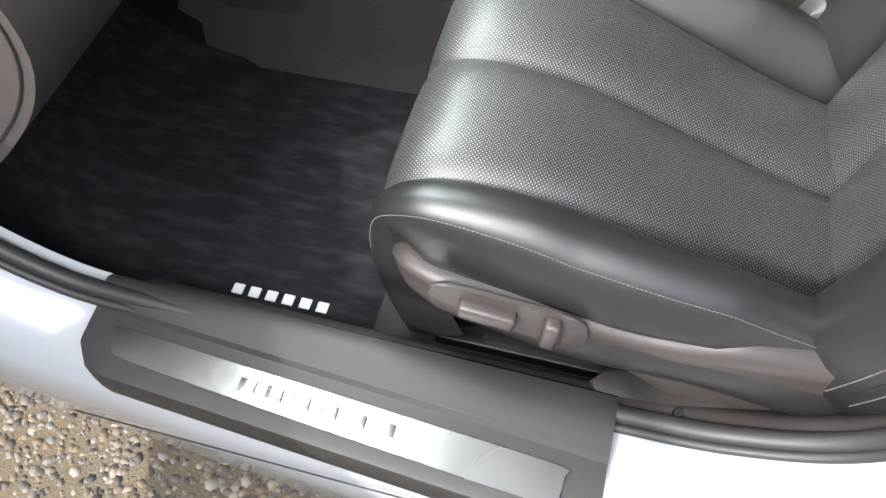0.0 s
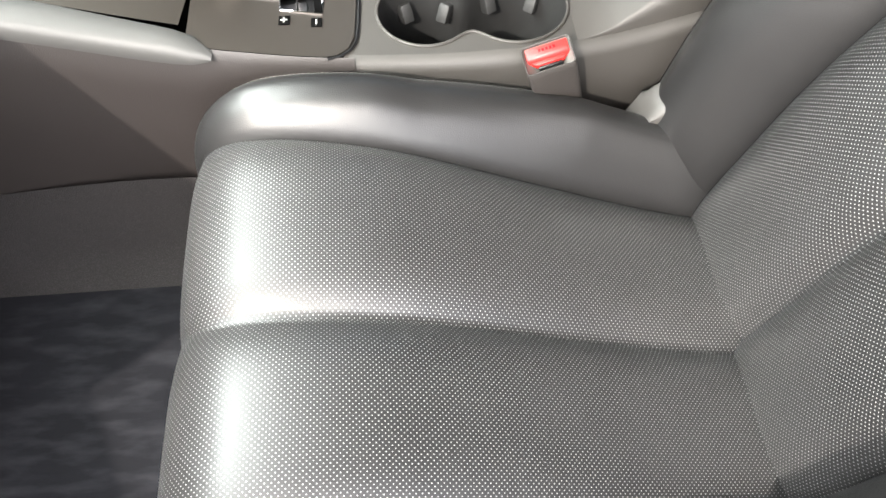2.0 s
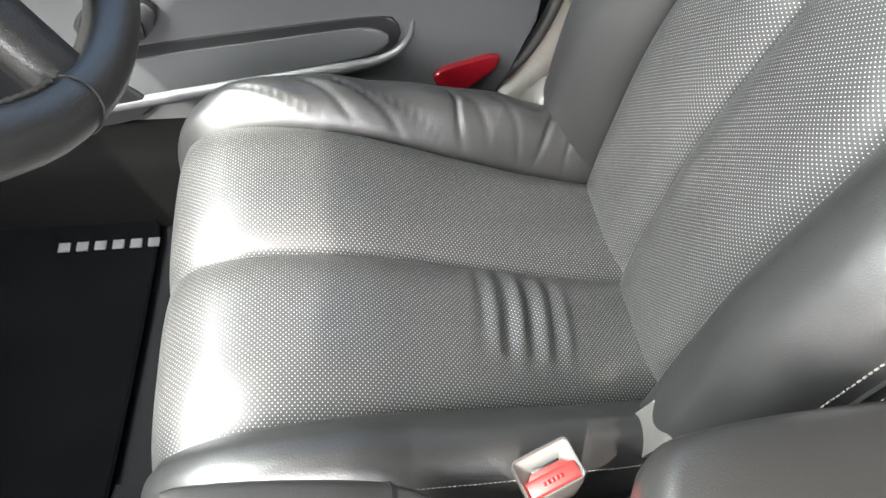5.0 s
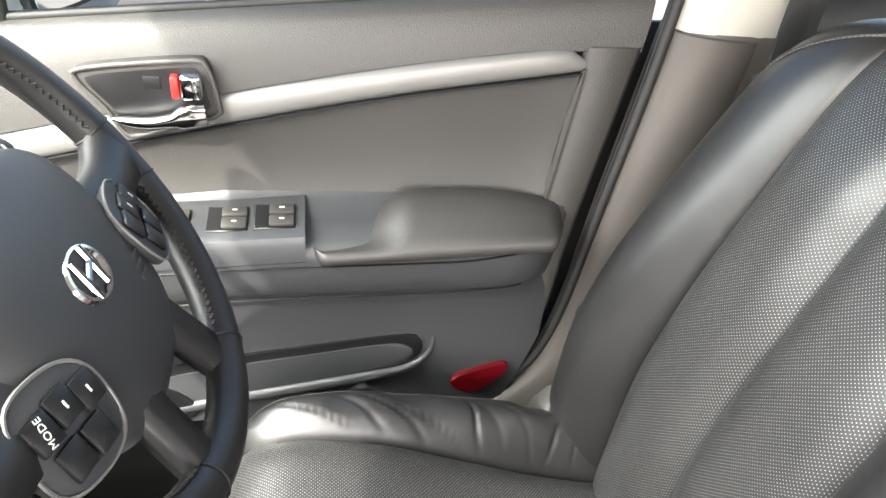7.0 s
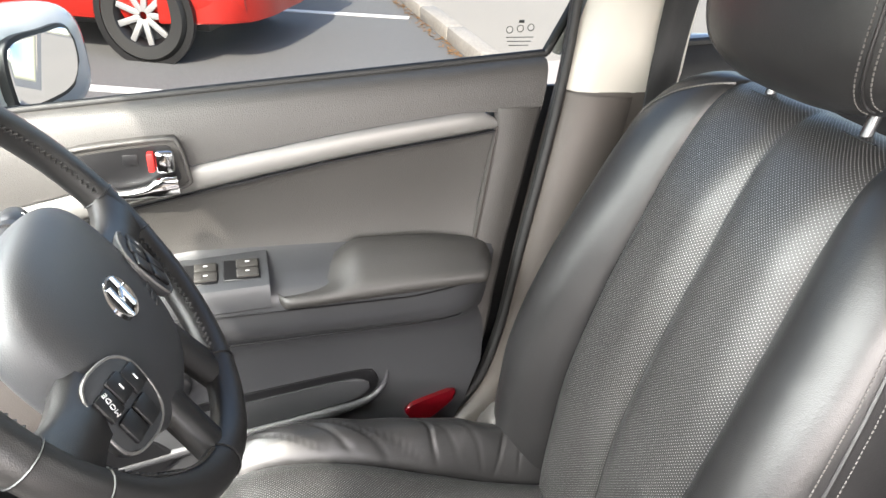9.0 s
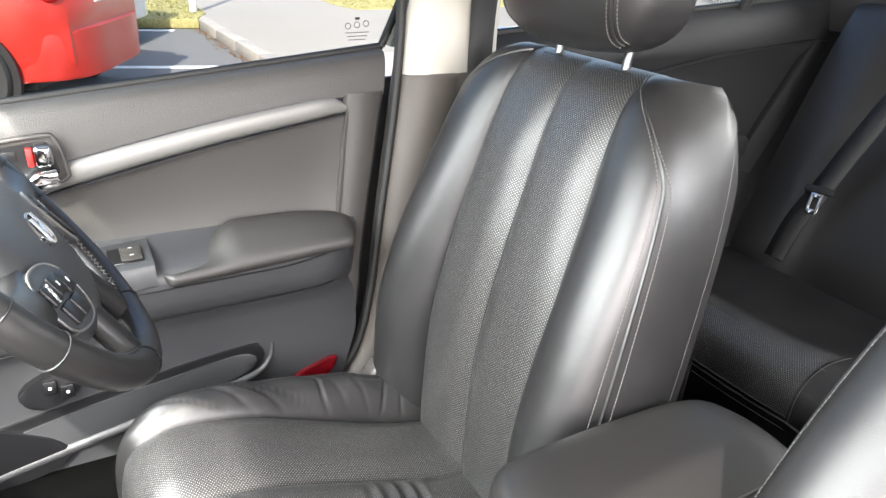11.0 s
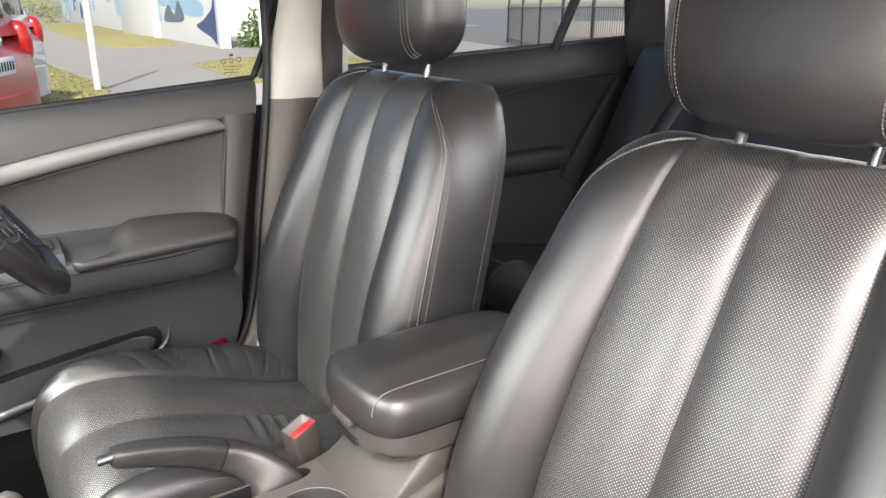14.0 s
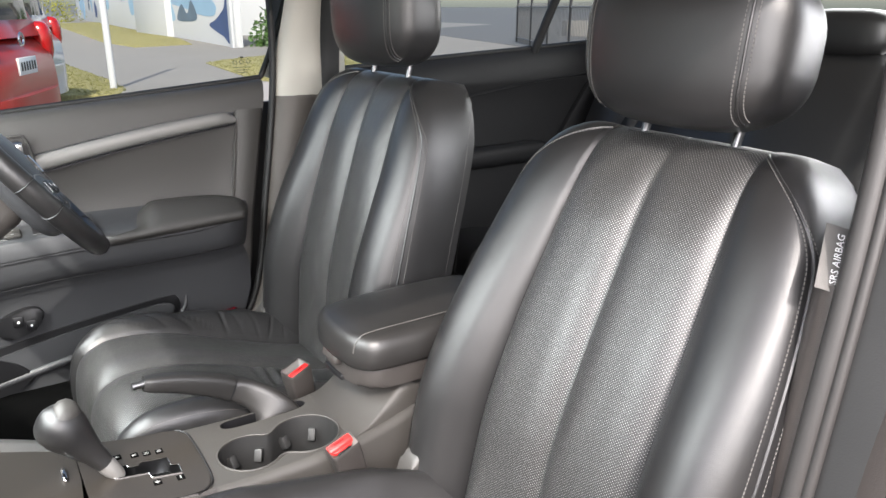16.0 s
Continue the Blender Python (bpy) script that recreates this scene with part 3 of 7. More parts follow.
                u = math.asin(min(1.0, abs(y + off) / (0.156 * cv)) ** (1 / 0.58)) if abs(y + off) < 0.156 * cv else None
                if u is None:
                    continue
                p = puff(Vector((-0.0650 * cv * math.cos(u) ** 0.58, y + off, 0.1006 * fpow(math.sin(v), 0.62))))
                path.append(hm @ p)
            paths.append(path)
        seam += [dashes(p, 0.005, 0.0008) for p in paths[:2]]
        part("piping", tube(paths[2], 0.0016, 6), leather, head)
    tagged(part("stitching", cat(*seam), STITCH, head), kind="stuff")
    return E, back, prof


p_seat, p_back, p_prof = front_seat("passenger_seat", 0.006, -0.37, -1, 18.0, PERF, LEATHER,
                                    "black leather front passenger seat with perforated centre panels", 0, 0.530, (0.0, -0.010), 0.0)
d_seat, d_back, d_prof = front_seat("driver_seat", 0.062, 0.37, 1, 11.0, PERF_D, LEATHER_D,
                                    "creased black leather driver's seat beside the console", 1, 0.505, (-0.024, -0.006), -0.026)

# airbag tag sewn into the passenger seat's side seam
tag = thing("airbag_tag", (0, 0, 0), "grey fabric airbag tag sewn into the seat seam", "tag")
tu, tw = Vector((0.037, 0.018, 0.051)).normalized(), Vector((-0.83, 0.56, 0))
tw = (tw - tu * tw.dot(tu)).normalized()
tm = Matrix.Translation(Vector((0.1595, -0.631, 0.9735)) - tw * 0.006) @ Matrix((tu, tw, tu.cross(tw))).transposed().to_4x4()
part("fabric", moved(rbox((0, 0, 0), (0.068, 0.026, 0.0016), 0.0006), tm), TAG, tag)
words("SRS AIRBAG", 0.0100, 0.0003, PRINT, tag, tm @ pose(0, -0.003, 0.0012))


# ---- centre console ----
con = thing("centre_console", (0, 0, Z0), "dark grey plastic centre console with cup holders", "console")
CT = 0.575 - Z0     # top of the console at the cup holders


def console_top(x):
    return lut(x, (-0.75, -0.6, -0.45, -0.3, -0.1, -0.02, 0.06, 0.3), (0.70, 0.642, 0.595, 0.576, 0.574, 0.580, 0.592, 0.60)) - Z0


def console_half(x, sg):
    """Half width of the console; sg 1 is the driver's side."""
    near = lut(x, (-0.75, -0.55, -0.42, -0.33, -0.2, -0.1, 0.05, 0.3), (0.125, 0.113, 0.113, 0.117, 0.118, 0.112, 0.095, 0.095))
    far = lut(x, (-0.75, -0.55, -0.42, -0.33, -0.28, -0.2, -0.14, -0.1, -0.05, 0.0, 0.3), (0.115, 0.090, 0.074, 0.069, 0.067, 0.065, 0.064, 0.066, 0.078, 0.094, 0.098))
    return near if sg < 0 else far


CUPS = ((-0.236, -0.050, 0.0475), (-0.147, -0.046, 0.0525))
cup_line = []
(c1x, c1y, c1r), (c2x, c2y, c2r) = CUPS
for i in range(36):      # the outline of the two joined cups
    w = radians(38 + i * (360 - 76) / 35)
    cup_line.append((c1x + c1r * math.cos(w), c1y + c1r * math.sin(w)))
for i in range(36):
    w = radians(180 + 36 + i * (360 - 72) / 35)
    cup_line.append((c2x + c2r * math.cos(w), c2y + c2r * math.sin(w)))
cup_line = np.array([p for p in cup_line])
k = np.array((0.25, 0.5, 0.25))
for _ in range(2):
    cup_line = k[0] * np.roll(cup_line, 1, 0) + k[1] * cup_line + k[2] * np.roll(cup_line, -1, 0)


def with_hole(outer, hole, z, zh=None):
    """A flat sheet between an outer outline and a hole."""
    bm = bmesh.new()
    e = []
    for ring in (outer, *(hole if np.ndim(hole[0]) == 2 else [hole])):
        vs = [bm.verts.new((p[0], p[1], z(p[0]) if callable(z) else z)) for p in ring]
        e += [bm.edges.new((vs[i], vs[(i + 1) % len(vs)])) for i in range(len(vs))]
    bmesh.ops.triangle_fill(bm, edges=e, use_beauty=True)
    return from_bm(bm)


# top of the rear half, with the opening for the cups and for the lever of the handbrake
xs = np.linspace(-0.315, -0.088, 23)
outer = [(x, -console_half(x, -1) + 0.012) for x in xs] + [(x, console_half(x, 1) - 0.008) for x in xs[::-1]]
part("top_panel", surf([[(x, -console_half(x, -1) + 0.012, console_top(x) - 0.0015), (x, console_half(x, 1) - 0.008, console_top(x) - 0.0015)] for x in np.linspace(-0.322, -0.284, 6)], flip=True), PLASTIC, con)
SLOT = loop([(-0.252, 0.042), (-0.246, 0.032), (-0.225, 0.028), (-0.165, 0.027), (-0.128, 0.029), (-0.112, 0.036), (-0.112, 0.046), (-0.125, 0.053), (-0.165, 0.054), (-0.225, 0.053), (-0.246, 0.051)], 48)
part("top_panel", with_hole(outer, [cup_line, SLOT], console_top), PLASTIC, con)
part("lever_slot", surf([[(*p, console_top(p[0])) for p in SLOT], [(*p, console_top(p[0]) - 0.003) for p in SLOT], [(*p, console_top(p[0]) - 0.07) for p in SLOT]], cv=True, flip=False), BLACK, con, "dark slot of the handbrake lever")
# the slot's floor is near black to paint the shade of a deep hole
part("slot_floor", prism([tuple(p) for p in SLOT], "z", CT - 0.078, CT - 0.070, 0), HOLE, con)
for sg in (-1, 1):
    rows = []
    for x in np.linspace(-0.315, 0.30, 34):
        h, z = console_half(x, sg), console_top(x)
        ins = 0.012 if sg < 0 else 0.008
        rows.append([(x, sg * (h - ins), z), (x, sg * (h - ins * 0.3), z - 0.003), (x, sg * h, z - 0.014), (x, sg * (h + 0.004), z - 0.08), (x, sg * (h + 0.006), 0.0)])
    part("side_panel", surf(rows, flip=sg < 0, sharp=None), PLASTIC, con)
# the box under the armrest
rows = []
for x in np.linspace(-0.094, 0.30, 40):
    k = min(1, max(0, (x + 0.094) / 0.145))
    k = k * k * (3 - 2 * k)
    z = console_top(x)
    hn, hf = console_half(x, -1) - 0.012, console_half(x, 1) - 0.008
    t = 0.020 * k
    rows.append([(x, -hn, z - 0.001)] + [(x, -hn + t * (1 - math.cos(w)), z + 0.052 * k * math.sin(w)) for w in (0.5, 1.0, 1.57)] + [(x, hf - t * (1 - math.cos(w)), z + 0.052 * k * math.sin(w)) for w in (1.57, 1.0, 0.5)] + [(x, hf, z - 0.001)])
part("armrest_box", surf(rows, flip=False, sharp=None), PLASTIC, con)
# cup wells, the shade of their depth put into a darker plastic
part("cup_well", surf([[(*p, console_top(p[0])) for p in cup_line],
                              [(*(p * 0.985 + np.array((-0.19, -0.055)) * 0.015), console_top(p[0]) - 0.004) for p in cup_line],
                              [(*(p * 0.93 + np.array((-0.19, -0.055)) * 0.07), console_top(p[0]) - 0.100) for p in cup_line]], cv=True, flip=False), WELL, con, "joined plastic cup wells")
part("cup_rim", tube([(*p, console_top(p[0]) + 0.0006) for p in cup_line], 0.0017, 8, closed=True), PLASTIC, con)
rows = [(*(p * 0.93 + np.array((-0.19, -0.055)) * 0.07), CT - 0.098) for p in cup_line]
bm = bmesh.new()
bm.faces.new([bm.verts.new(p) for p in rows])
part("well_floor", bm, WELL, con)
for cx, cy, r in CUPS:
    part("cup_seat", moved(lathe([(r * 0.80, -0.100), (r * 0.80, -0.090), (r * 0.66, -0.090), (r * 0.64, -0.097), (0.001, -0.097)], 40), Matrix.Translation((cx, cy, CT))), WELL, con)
    for deg in (55, 118, 238, 305):
        w = radians(deg)
        part("cup_grip", moved(rbox((0, 0, 0), (0.014, 0.012, 0.020), 0.002, 2, pose(0, 0, 0, 0, 28, 0)), Matrix.Translation((cx + (r - 0.008) * math.cos(w), cy + (r - 0.008) * math.sin(w), CT - 0.032)) @ pose(0, 0, 0, 0, 0, deg)), RUBBER, con, "black spring grip")

# front half: the dark satin shifter plate
gate = [(-0.420, -0.006), (-0.399, -0.006), (-0.395, -0.015), (-0.385, -0.014), (-0.378, -0.007), (-0.344, -0.009), (-0.344, -0.031), (-0.334, -0.033), (-0.335, -0.055),
        (-0.374, -0.051), (-0.375, -0.037), (-0.418, -0.036)]
xs = np.linspace(-0.455, -0.32, 12)
plate = [(x, -console_half(x, -1) + 0.006) for x in xs[:-1]] + [(-0.322, -0.109), (-0.311, -0.100), (-0.305, -0.085), (-0.302, -0.03), (-0.303, 0.030), (-0.306, 0.048), (-0.315, 0.060)] + [(x, console_half(x, 1) - 0.004) for x in xs[:-1][::-1]]
part("shifter_plate", with_hole(plate, gate, lambda x: console_top(x) + 0.003), BEZEL, con, "dark satin shifter surround")
rim = np.array([(*p, console_top(p[0]) + 0.0035) for p in gate])
part("gate_rim", tube(np.vstack([np.linspace(rim[i], rim[(i + 1) % 12], 3)[:-1] for i in range(12)]), 0.0011, 6, closed=True), CHROME, con, "bright metal gate edge")
part("gate_wall", surf([[(*p, console_top(p[0]) + 0.003) for p in gate], [(*p, console_top(p[0]) - 0.020) for p in gate]], cv=True), STEEL, con)
part("gate_floor", rbox((-0.376, -0.035, CT - 0.018), (0.10, 0.06, 0.004), 0.001), STEEL, con)
for x in (-0.352, -0.362, -0.345, -0.385, -0.395):
    part("gate_slat", rbox((x, -0.037, CT - 0.012), (0.0012, 0.04, 0.010), 0.0003), BLACK, con)
part("plate_edge", tube([(x, y, console_top(x) + 0.002) for x, y in crv([(-0.330, -0.113), (-0.317, -0.108), (-0.307, -0.098), (-0.302, -0.080), (-0.2995, -0.03), (-0.300, 0.03), (-0.303, 0.050), (-0.314, 0.063)], 30)], 0.0012, 5), BLACK, con)
# side of the front half, and the silver sweep on the passenger's side
for sg in (-1, 1):
    rows = []
    for x in np.linspace(-0.86, -0.305, 30):
        h, z = console_half(x, sg), console_top(x)
        rows.append([(x, sg * (h - 0.006), z + 0.002), (x, sg * h, z - 0.006), (x, sg * (h + 0.004), z - 0.05), (x, sg * (h + 0.012), z - 0.16), (x, sg * (h + 0.02), -0.01)])
    part("side_panel", surf(rows, flip=sg < 0), CONSOLE_SIDE, con)
rows = []
for x in np.linspace(-0.86, -0.432, 26):
    h, z = console_half(x, -1), console_top(x)
    k = np.interp(x, (-0.86, -0.47, -0.44, -0.432), (1.15, 1, 0.7, 0.12))
    wd = np.interp(x, (-0.86, -0.6, -0.432), (0.040, 0.032, 0.024)) * k
    rows.append([(x, -h + 0.004 + (wd - 0.004), z + 0.003), (x, -h + 0.002 + wd * 0.6, z + 0.011 * k), (x, -h, z + 0.009 * k), (x, -h - 0.006, z + 0.001), (x, -h - 0.006, z - 0.010 * k)])
part("silver_sweep", surf(rows), SWEEP, con, "satin silver side sweep")
rows = []
for x in np.linspace(-0.86, -0.432, 26):
    h, z = console_half(x, 1), console_top(x)
    k = np.interp(x, (-0.86, -0.47, -0.44, -0.432), (1.15, 1, 0.7, 0.12))
    rows.append([(x, h - 0.03 * k, z + 0.003), (x, h - 0.015, z + 0.010 * k), (x, h + 0.002, z + 0.008 * k), (x, h + 0.006, z - 0.008 * k)])
part("silver_sweep", surf(rows, flip=True), SWEEP, con)
# lidded tray ahead of the shifter
xs = np.linspace(-0.62, -0.462, 10)
lid = [(x, -console_half(x, -1) + 0.05 - 0.02) for x in xs] + [(-0.457, -0.03), (-0.456, 0.02)] + [(x, console_half(x, 1) - 0.012) for x in xs[::-1]]
bm = bmesh.new()
f = bm.faces.new([bm.verts.new((x, y, console_top(x) + 0.004)) for x, y in lid])
tl = part("tray_lid", bm, BEZEL, con, "dark satin tray lid")
part("lid_pull", moved(blob((0, 0, 0), (0.004, 0.018, 0.003), (0.8, 0.8), (8, 16)), Matrix.Translation((-0.475, -0.012, console_top(-0.475) + 0.006)) @ pose(0, 0, 0, 0, -8, 0)), CHROME, tl)
xs = np.linspace(-0.80, -0.63, 10)
bm = bmesh.new()
bm.faces.new([bm.verts.new((x, y, console_top(x) + 0.004)) for x, y in [(x, -console_half(x, -1) + 0.03) for x in xs] + [(x, console_half(x, 1) - 0.012) for x in xs[::-1]]])
part("tray_lid", bm, BEZEL, con)
# letters of the gear positions: small dark tiles with light signs
for s, x, y in (("P", -0.405, 0.018), ("R", -0.383, 0.0155), ("N", -0.367, 0.014), ("D", -0.350, 0.0125), ("+", -0.370, -0.065), ("-", -0.340, -0.0665)):
    z = console_top(x) + 0.0035
    tile = part("gear_tile", rbox((x, y, z), (0.0105, 0.0120, 0.0014), 0.0006), HOLE, con)
    sl = math.degrees(math.atan((console_top(x + 0.01) - console_top(x - 0.01)) / 0.02))
    if s in "+-":
        part("sign", cat(*[rbox((x, y, z + 0.001), d, 0.0002) for d in ([(0.0016, 0.0065, 0.0006)] + ([(0.0065, 0.0016, 0.0006)] if s == "+" else []))]), GEAR_PRINT, tile)
    else:
        words(s, 0.0080, 0.0003, GEAR_PRINT, tile, Matrix.Translation((x, y, z + 0.0009)) @ pose(0, 0, 0, 0, -sl, 90), "sign")
part("lock_tile", rbox((-0.4225, 0.019, console_top(-0.4215) + 0.003), (0.011, 0.010, 0.0014), 0.0006), HOLE, con)

# armrest lid
arm = thing("armrest", (0, 0, Z0), "black grained vinyl armrest lid on the console", "armrest")
lid_line = loop([(-0.082, -0.03), (-0.082, 0.018), (-0.071, 0.060), (-0.038, 0.082), (0.10, 0.088), (0.215, 0.078), (0.246, 0.03), (0.246, -0.045), (0.215, -0.096), (0.10, -0.106), (-0.03, -0.104), (-0.062, -0.092), (-0.077, -0.066)], 72)
mid = np.array((0.07, -0.008))
rows = []
for z, k in ((0.674, 0.93), (0.675, 0.975), (0.680, 1.0), (0.694, 1.008), (0.707, 0.995), (0.717, 0.965), (0.7235, 0.92), (0.7275, 0.85), (0.730, 0.70), (0.732, 0.45), (0.7325, 0.15), (0.7325, 0.001)):
    rows.append([(*(mid + (p - mid) * np.array((1 - (1 - k) * 0.6, k) if k > 0.9 else (1 - (1 - k) * 0.6 if k > 0.8 else k, k))), z - Z0) for p in lid_line])
part("lid", surf(rows, cv=True), VINYL, arm, "grained black vinyl lid")
part("seam", tube(crv([(-0.0745, -0.074, 0.7015 - Z0), (-0.0715, -0.0742, 0.7145 - Z0), (-0.064, -0.0745, 0.7235 - Z0), (-0.045, -0.0755, 0.7302 - Z0), (0.05, -0.0765, 0.7316 - Z0), (0.15, -0.076, 0.7316 - Z0), (0.22, -0.068, 0.7298 - Z0)], 40), 0.0012, 6), SEAT_PALE, arm)
part("lid_base", prism([tuple(mid + (p - mid) * 0.93) for p in lid_line], "z", 0.640 - Z0, 0.6755 - Z0, 0.008, 3), PLASTIC_B, arm)
part("latch", rbox((-0.075, 0.0, 0.668 - Z0), (0.014, 0.05, 0.014), 0.004, 2, pose(0, 0, 0, 0, 15, 0)), PLASTIC_B, arm)
part("latch", rbox((-0.070, 0.0, 0.640 - Z0), (0.012, 0.06, 0.010), 0.003), BLACK, arm)
part("armrest_stem", rbox((0.12, -0.006, 0.642 - Z0), (0.20, 0.150, 0.045), 0.012, 3), PLASTIC_B, arm)

# gear lever
gl = thing("gear_lever", (0, 0, Z0), "black leather gear lever with a chrome collar", "gear lever")
g0, g1 = np.array((-0.405, -0.026, CT + 0.004)), np.array((-0.475, -0.015, 0.690 - Z0))
d = g1 - g0
part("shaft", tube([g0 - d * 0.2, g0 + d * 0.28], 0.0065, 12), CHROME, gl)
part("collar", tube([g0 + d * 0.06, g0 + d * 0.10, g0 + d * 0.26, g0 + d * 0.32], (0.008, 0.0105, 0.0125, 0.012), 16), SILVER, gl, "satin chrome collar")
body = crv([g0 + d * 0.30, g0 + d * 0.5, g0 + d * 0.72, g0 + d * 0.9, g0 + d * 1.06, g0 + d * 1.15], 26)
part("knob", tube(body, lut(np.linspace(0, 1, 26), (0, 0.2, 0.45, 0.65, 0.82, 0.93, 1), (0.0125, 0.016, 0.024, 0.030, 0.029, 0.020, 0.004)), 24), LEATHER, gl, "black leather knob")
top = crv([g0 + d * 0.78 + (0.0, 0, 0.012), g0 + d * 0.98 + (0.004, 0, 0.012), g0 + d * 1.10 + (0.006, 0, 0.004)], 12)
part("knob_cap", tube(top, lut(np.linspace(0, 1, 12), (0, 0.5, 0.8, 1), (0.018, 0.0245, 0.021, 0.006)), 20), PLASTIC, gl, "grey plastic knob cap")

# handbrake
hb = thing("handbrake", (0, 0, Z0), "black handbrake lever with a silver button", "handbrake")
hp = [(-0.347, 0.084, 0.660), (-0.30, 0.085, 0.648), (-0.25, 0.085, 0.630), (-0.218, 0.085, 0.613)]
hp = np.array(hp) - (0, 0, Z0)


def slab(path, ws, hs, e=0.6, seg=20):
    """A bar of rounded section along a path in the x-z plane: half widths and half heights."""
    p = np.asarray(path, float)
    t = np.gradient(p, axis=0)
    t /= np.linalg.norm(t, axis=1, keepdims=True)
    f = lambda w: math.copysign(abs(w) ** e, w)
    rows = []
    for i in range(len(p)):
        n = np.array((-t[i][2], 0, t[i][0]))
        rows.append([p[i] + n * hs[i] * f(math.sin(w)) + np.array((0, ws[i] * f(math.cos(w)), 0)) for w in np.linspace(0, 2 * math.pi, seg, endpoint=False)])
    V = surf(rows, cv=True)
    bm = bmesh.new()
    bm.from_mesh(V)
    bmesh.ops.holes_fill(bm, edges=[e2 for e2 in bm.edges if e2.is_boundary], sides=0)
    return from_bm(bm, 60)


gp = crv(hp, 24)
part("grip", slab(gp, lut(np.linspace(0, 1, 24), (0, 0.1, 0.5, 1), (0.012, 0.0145, 0.0160, 0.017)), lut(np.linspace(0, 1, 24), (0, 0.1, 0.5, 1), (0.0105, 0.0135, 0.0170, 0.021))), VINYL, hb, "black grained grip")
part("button", tube([hp[0] + (0.005, 0, 0), hp[0] + (-0.016, 0, -0.001)], 0.0062, 16), STEEL, hb, "silver release button")
lp = crv([(-0.217, 0.085, 0.6125 - Z0), (-0.196, 0.079, 0.603 - Z0), (-0.176, 0.066, 0.588 - Z0), (-0.160, 0.050, 0.566 - Z0), (-0.152, 0.041, 0.535 - Z0)], 20)
part("lever", slab(lp, lut(np.linspace(0, 1, 20), (0, 0.6, 1), (0.0165, 0.0145, 0.0105)), lut(np.linspace(0, 1, 20), (0, 0.3, 0.7, 1), (0.0205, 0.026, 0.038, 0.044))), VINYL, hb)
part("grip_ring", slab(crv([hp[-1] + (-0.001, 0, 0.0005), hp[-1] + (0.001, 0, -0.0005)], 3), [0.0176] * 3, [0.0216] * 3), BLACK, hb)


# ---- belt buckles beside the console ----
def buckle(place, m, label):
    E = thing("belt_buckle", place, label, "belt buckle", "belt buckles")

    def ring(hx, hy, z, r):
        return [(sx * (hx - r) + r * math.cos(w), sy * (hy - r) + r * math.sin(w), z) for sx, sy, w0 in ((1, 1, 0), (-1, 1, 90), (-1, -1, 180), (1, -1, 270)) for w in [radians(w0 + d) for d in (0, 30, 60, 90)]]
    part("body", moved(surf([ring(*k) for k in ((0.0190, 0.0120, -0.082, 0.004), (0.0200, 0.0140, -0.070, 0.005), (0.0220, 0.0158, -0.020, 0.005), (0.0226, 0.0164, 0.004, 0.0045),
                                                (0.0226, 0.0164, 0.0105, 0.0045), (0.0219, 0.0157, 0.0120, 0.004), (0.0210, 0.0148, 0.0118, 0.0035), (0.0206, 0.0144, 0.0100, 0.003))], cv=True, sharp=50), m), PLASTIC_B, E)
    part("recess", moved(surf([ring(0.0206, 0.0144, 0.0102, 0.003), ring(0.0196, 0.0134, 0.0070, 0.003), ring(0.0110, 0.0055, -0.0040, 0.001), ring(0.002, 0.001, -0.0042, 0.0005)], cv=True, sharp=40), m), BUCKLE_GREY, E, "grey plastic tongue recess")
    part("tongue_slot", moved(rbox((0, -0.0040, 0.0015), (0.022, 0.0030, 0.004), 0.0005), m), BLACK, E)
    bar = [(0.0138, 0.002), (0.0140, 0.0095), (0.0125, 0.0112), (0.0080, 0.0114), (0.0035, 0.0108), (0.0012, 0.0088), (0.0006, 0.004)]
    part("red_button", moved(cat(prism(bar, "x", -0.0192, 0.0192, 0.0014), prism([(-0.0170, 0.0016), (0.0170, 0.0016), (0.0125, -0.0030), (-0.0125, -0.0030)], "z", 0.001, 0.0062, 0.0008)), m), RED, E, "red release button")
    for k in (-0.0068, -0.0034, 0.0, 0.0034, 0.0068):
        part("button_print", moved(rbox((k, 0.0078, 0.01142), (0.0022, 0.0032, 0.0003), 0.0001), m), RED_L, E)
    part("stalk", moved(rbox((0.004, 0, -0.12), (0.030, 0.014, 0.12), 0.004), m), BLACK, E)
    return E


buckle((-0.129, -0.142, 0.590), pose(0, 0, 0, 6, -18, 3), "red-buttoned belt buckle beside the passenger seat")
buckle((-0.096, 0.105, 0.595), pose(0, 0, 0, 0, 0, 197) @ pose(0, 0, 0, -4, 14, 0), "red-buttoned belt buckle beside the driver's seat")


# ---- the car's shell ----
floor_rows = []
for x, z in crv([(-1.35, 0.66), (-1.18, 0.50), (-1.02, 0.36), (-0.92, 0.298), (-0.82, 0.288), (-0.5, 0.285), (0.2, 0.285), (0.42, 0.30), (0.52, 0.34), (0.60, 0.36), (1.1, 0.36)], 50):
    floor_rows.append([(x, y, z + dz) for y, dz in ((-0.68, 0.07), (-0.645, 0.03), (-0.62, 0.0), (-0.25, 0.0), (-0.17, 0.01), (-0.145, 0.05), (-0.135, 0.13), (0, 0.14),
                                                    (0.135, 0.13), (0.145, 0.05), (0.17, 0.01), (0.25, 0.0), (0.62, 0.0), (0.645, 0.03), (0.68, 0.07))])
setting("floor", surf(floor_rows, sharp=None), CARPET, "black carpet over the floor and tunnel of the car")

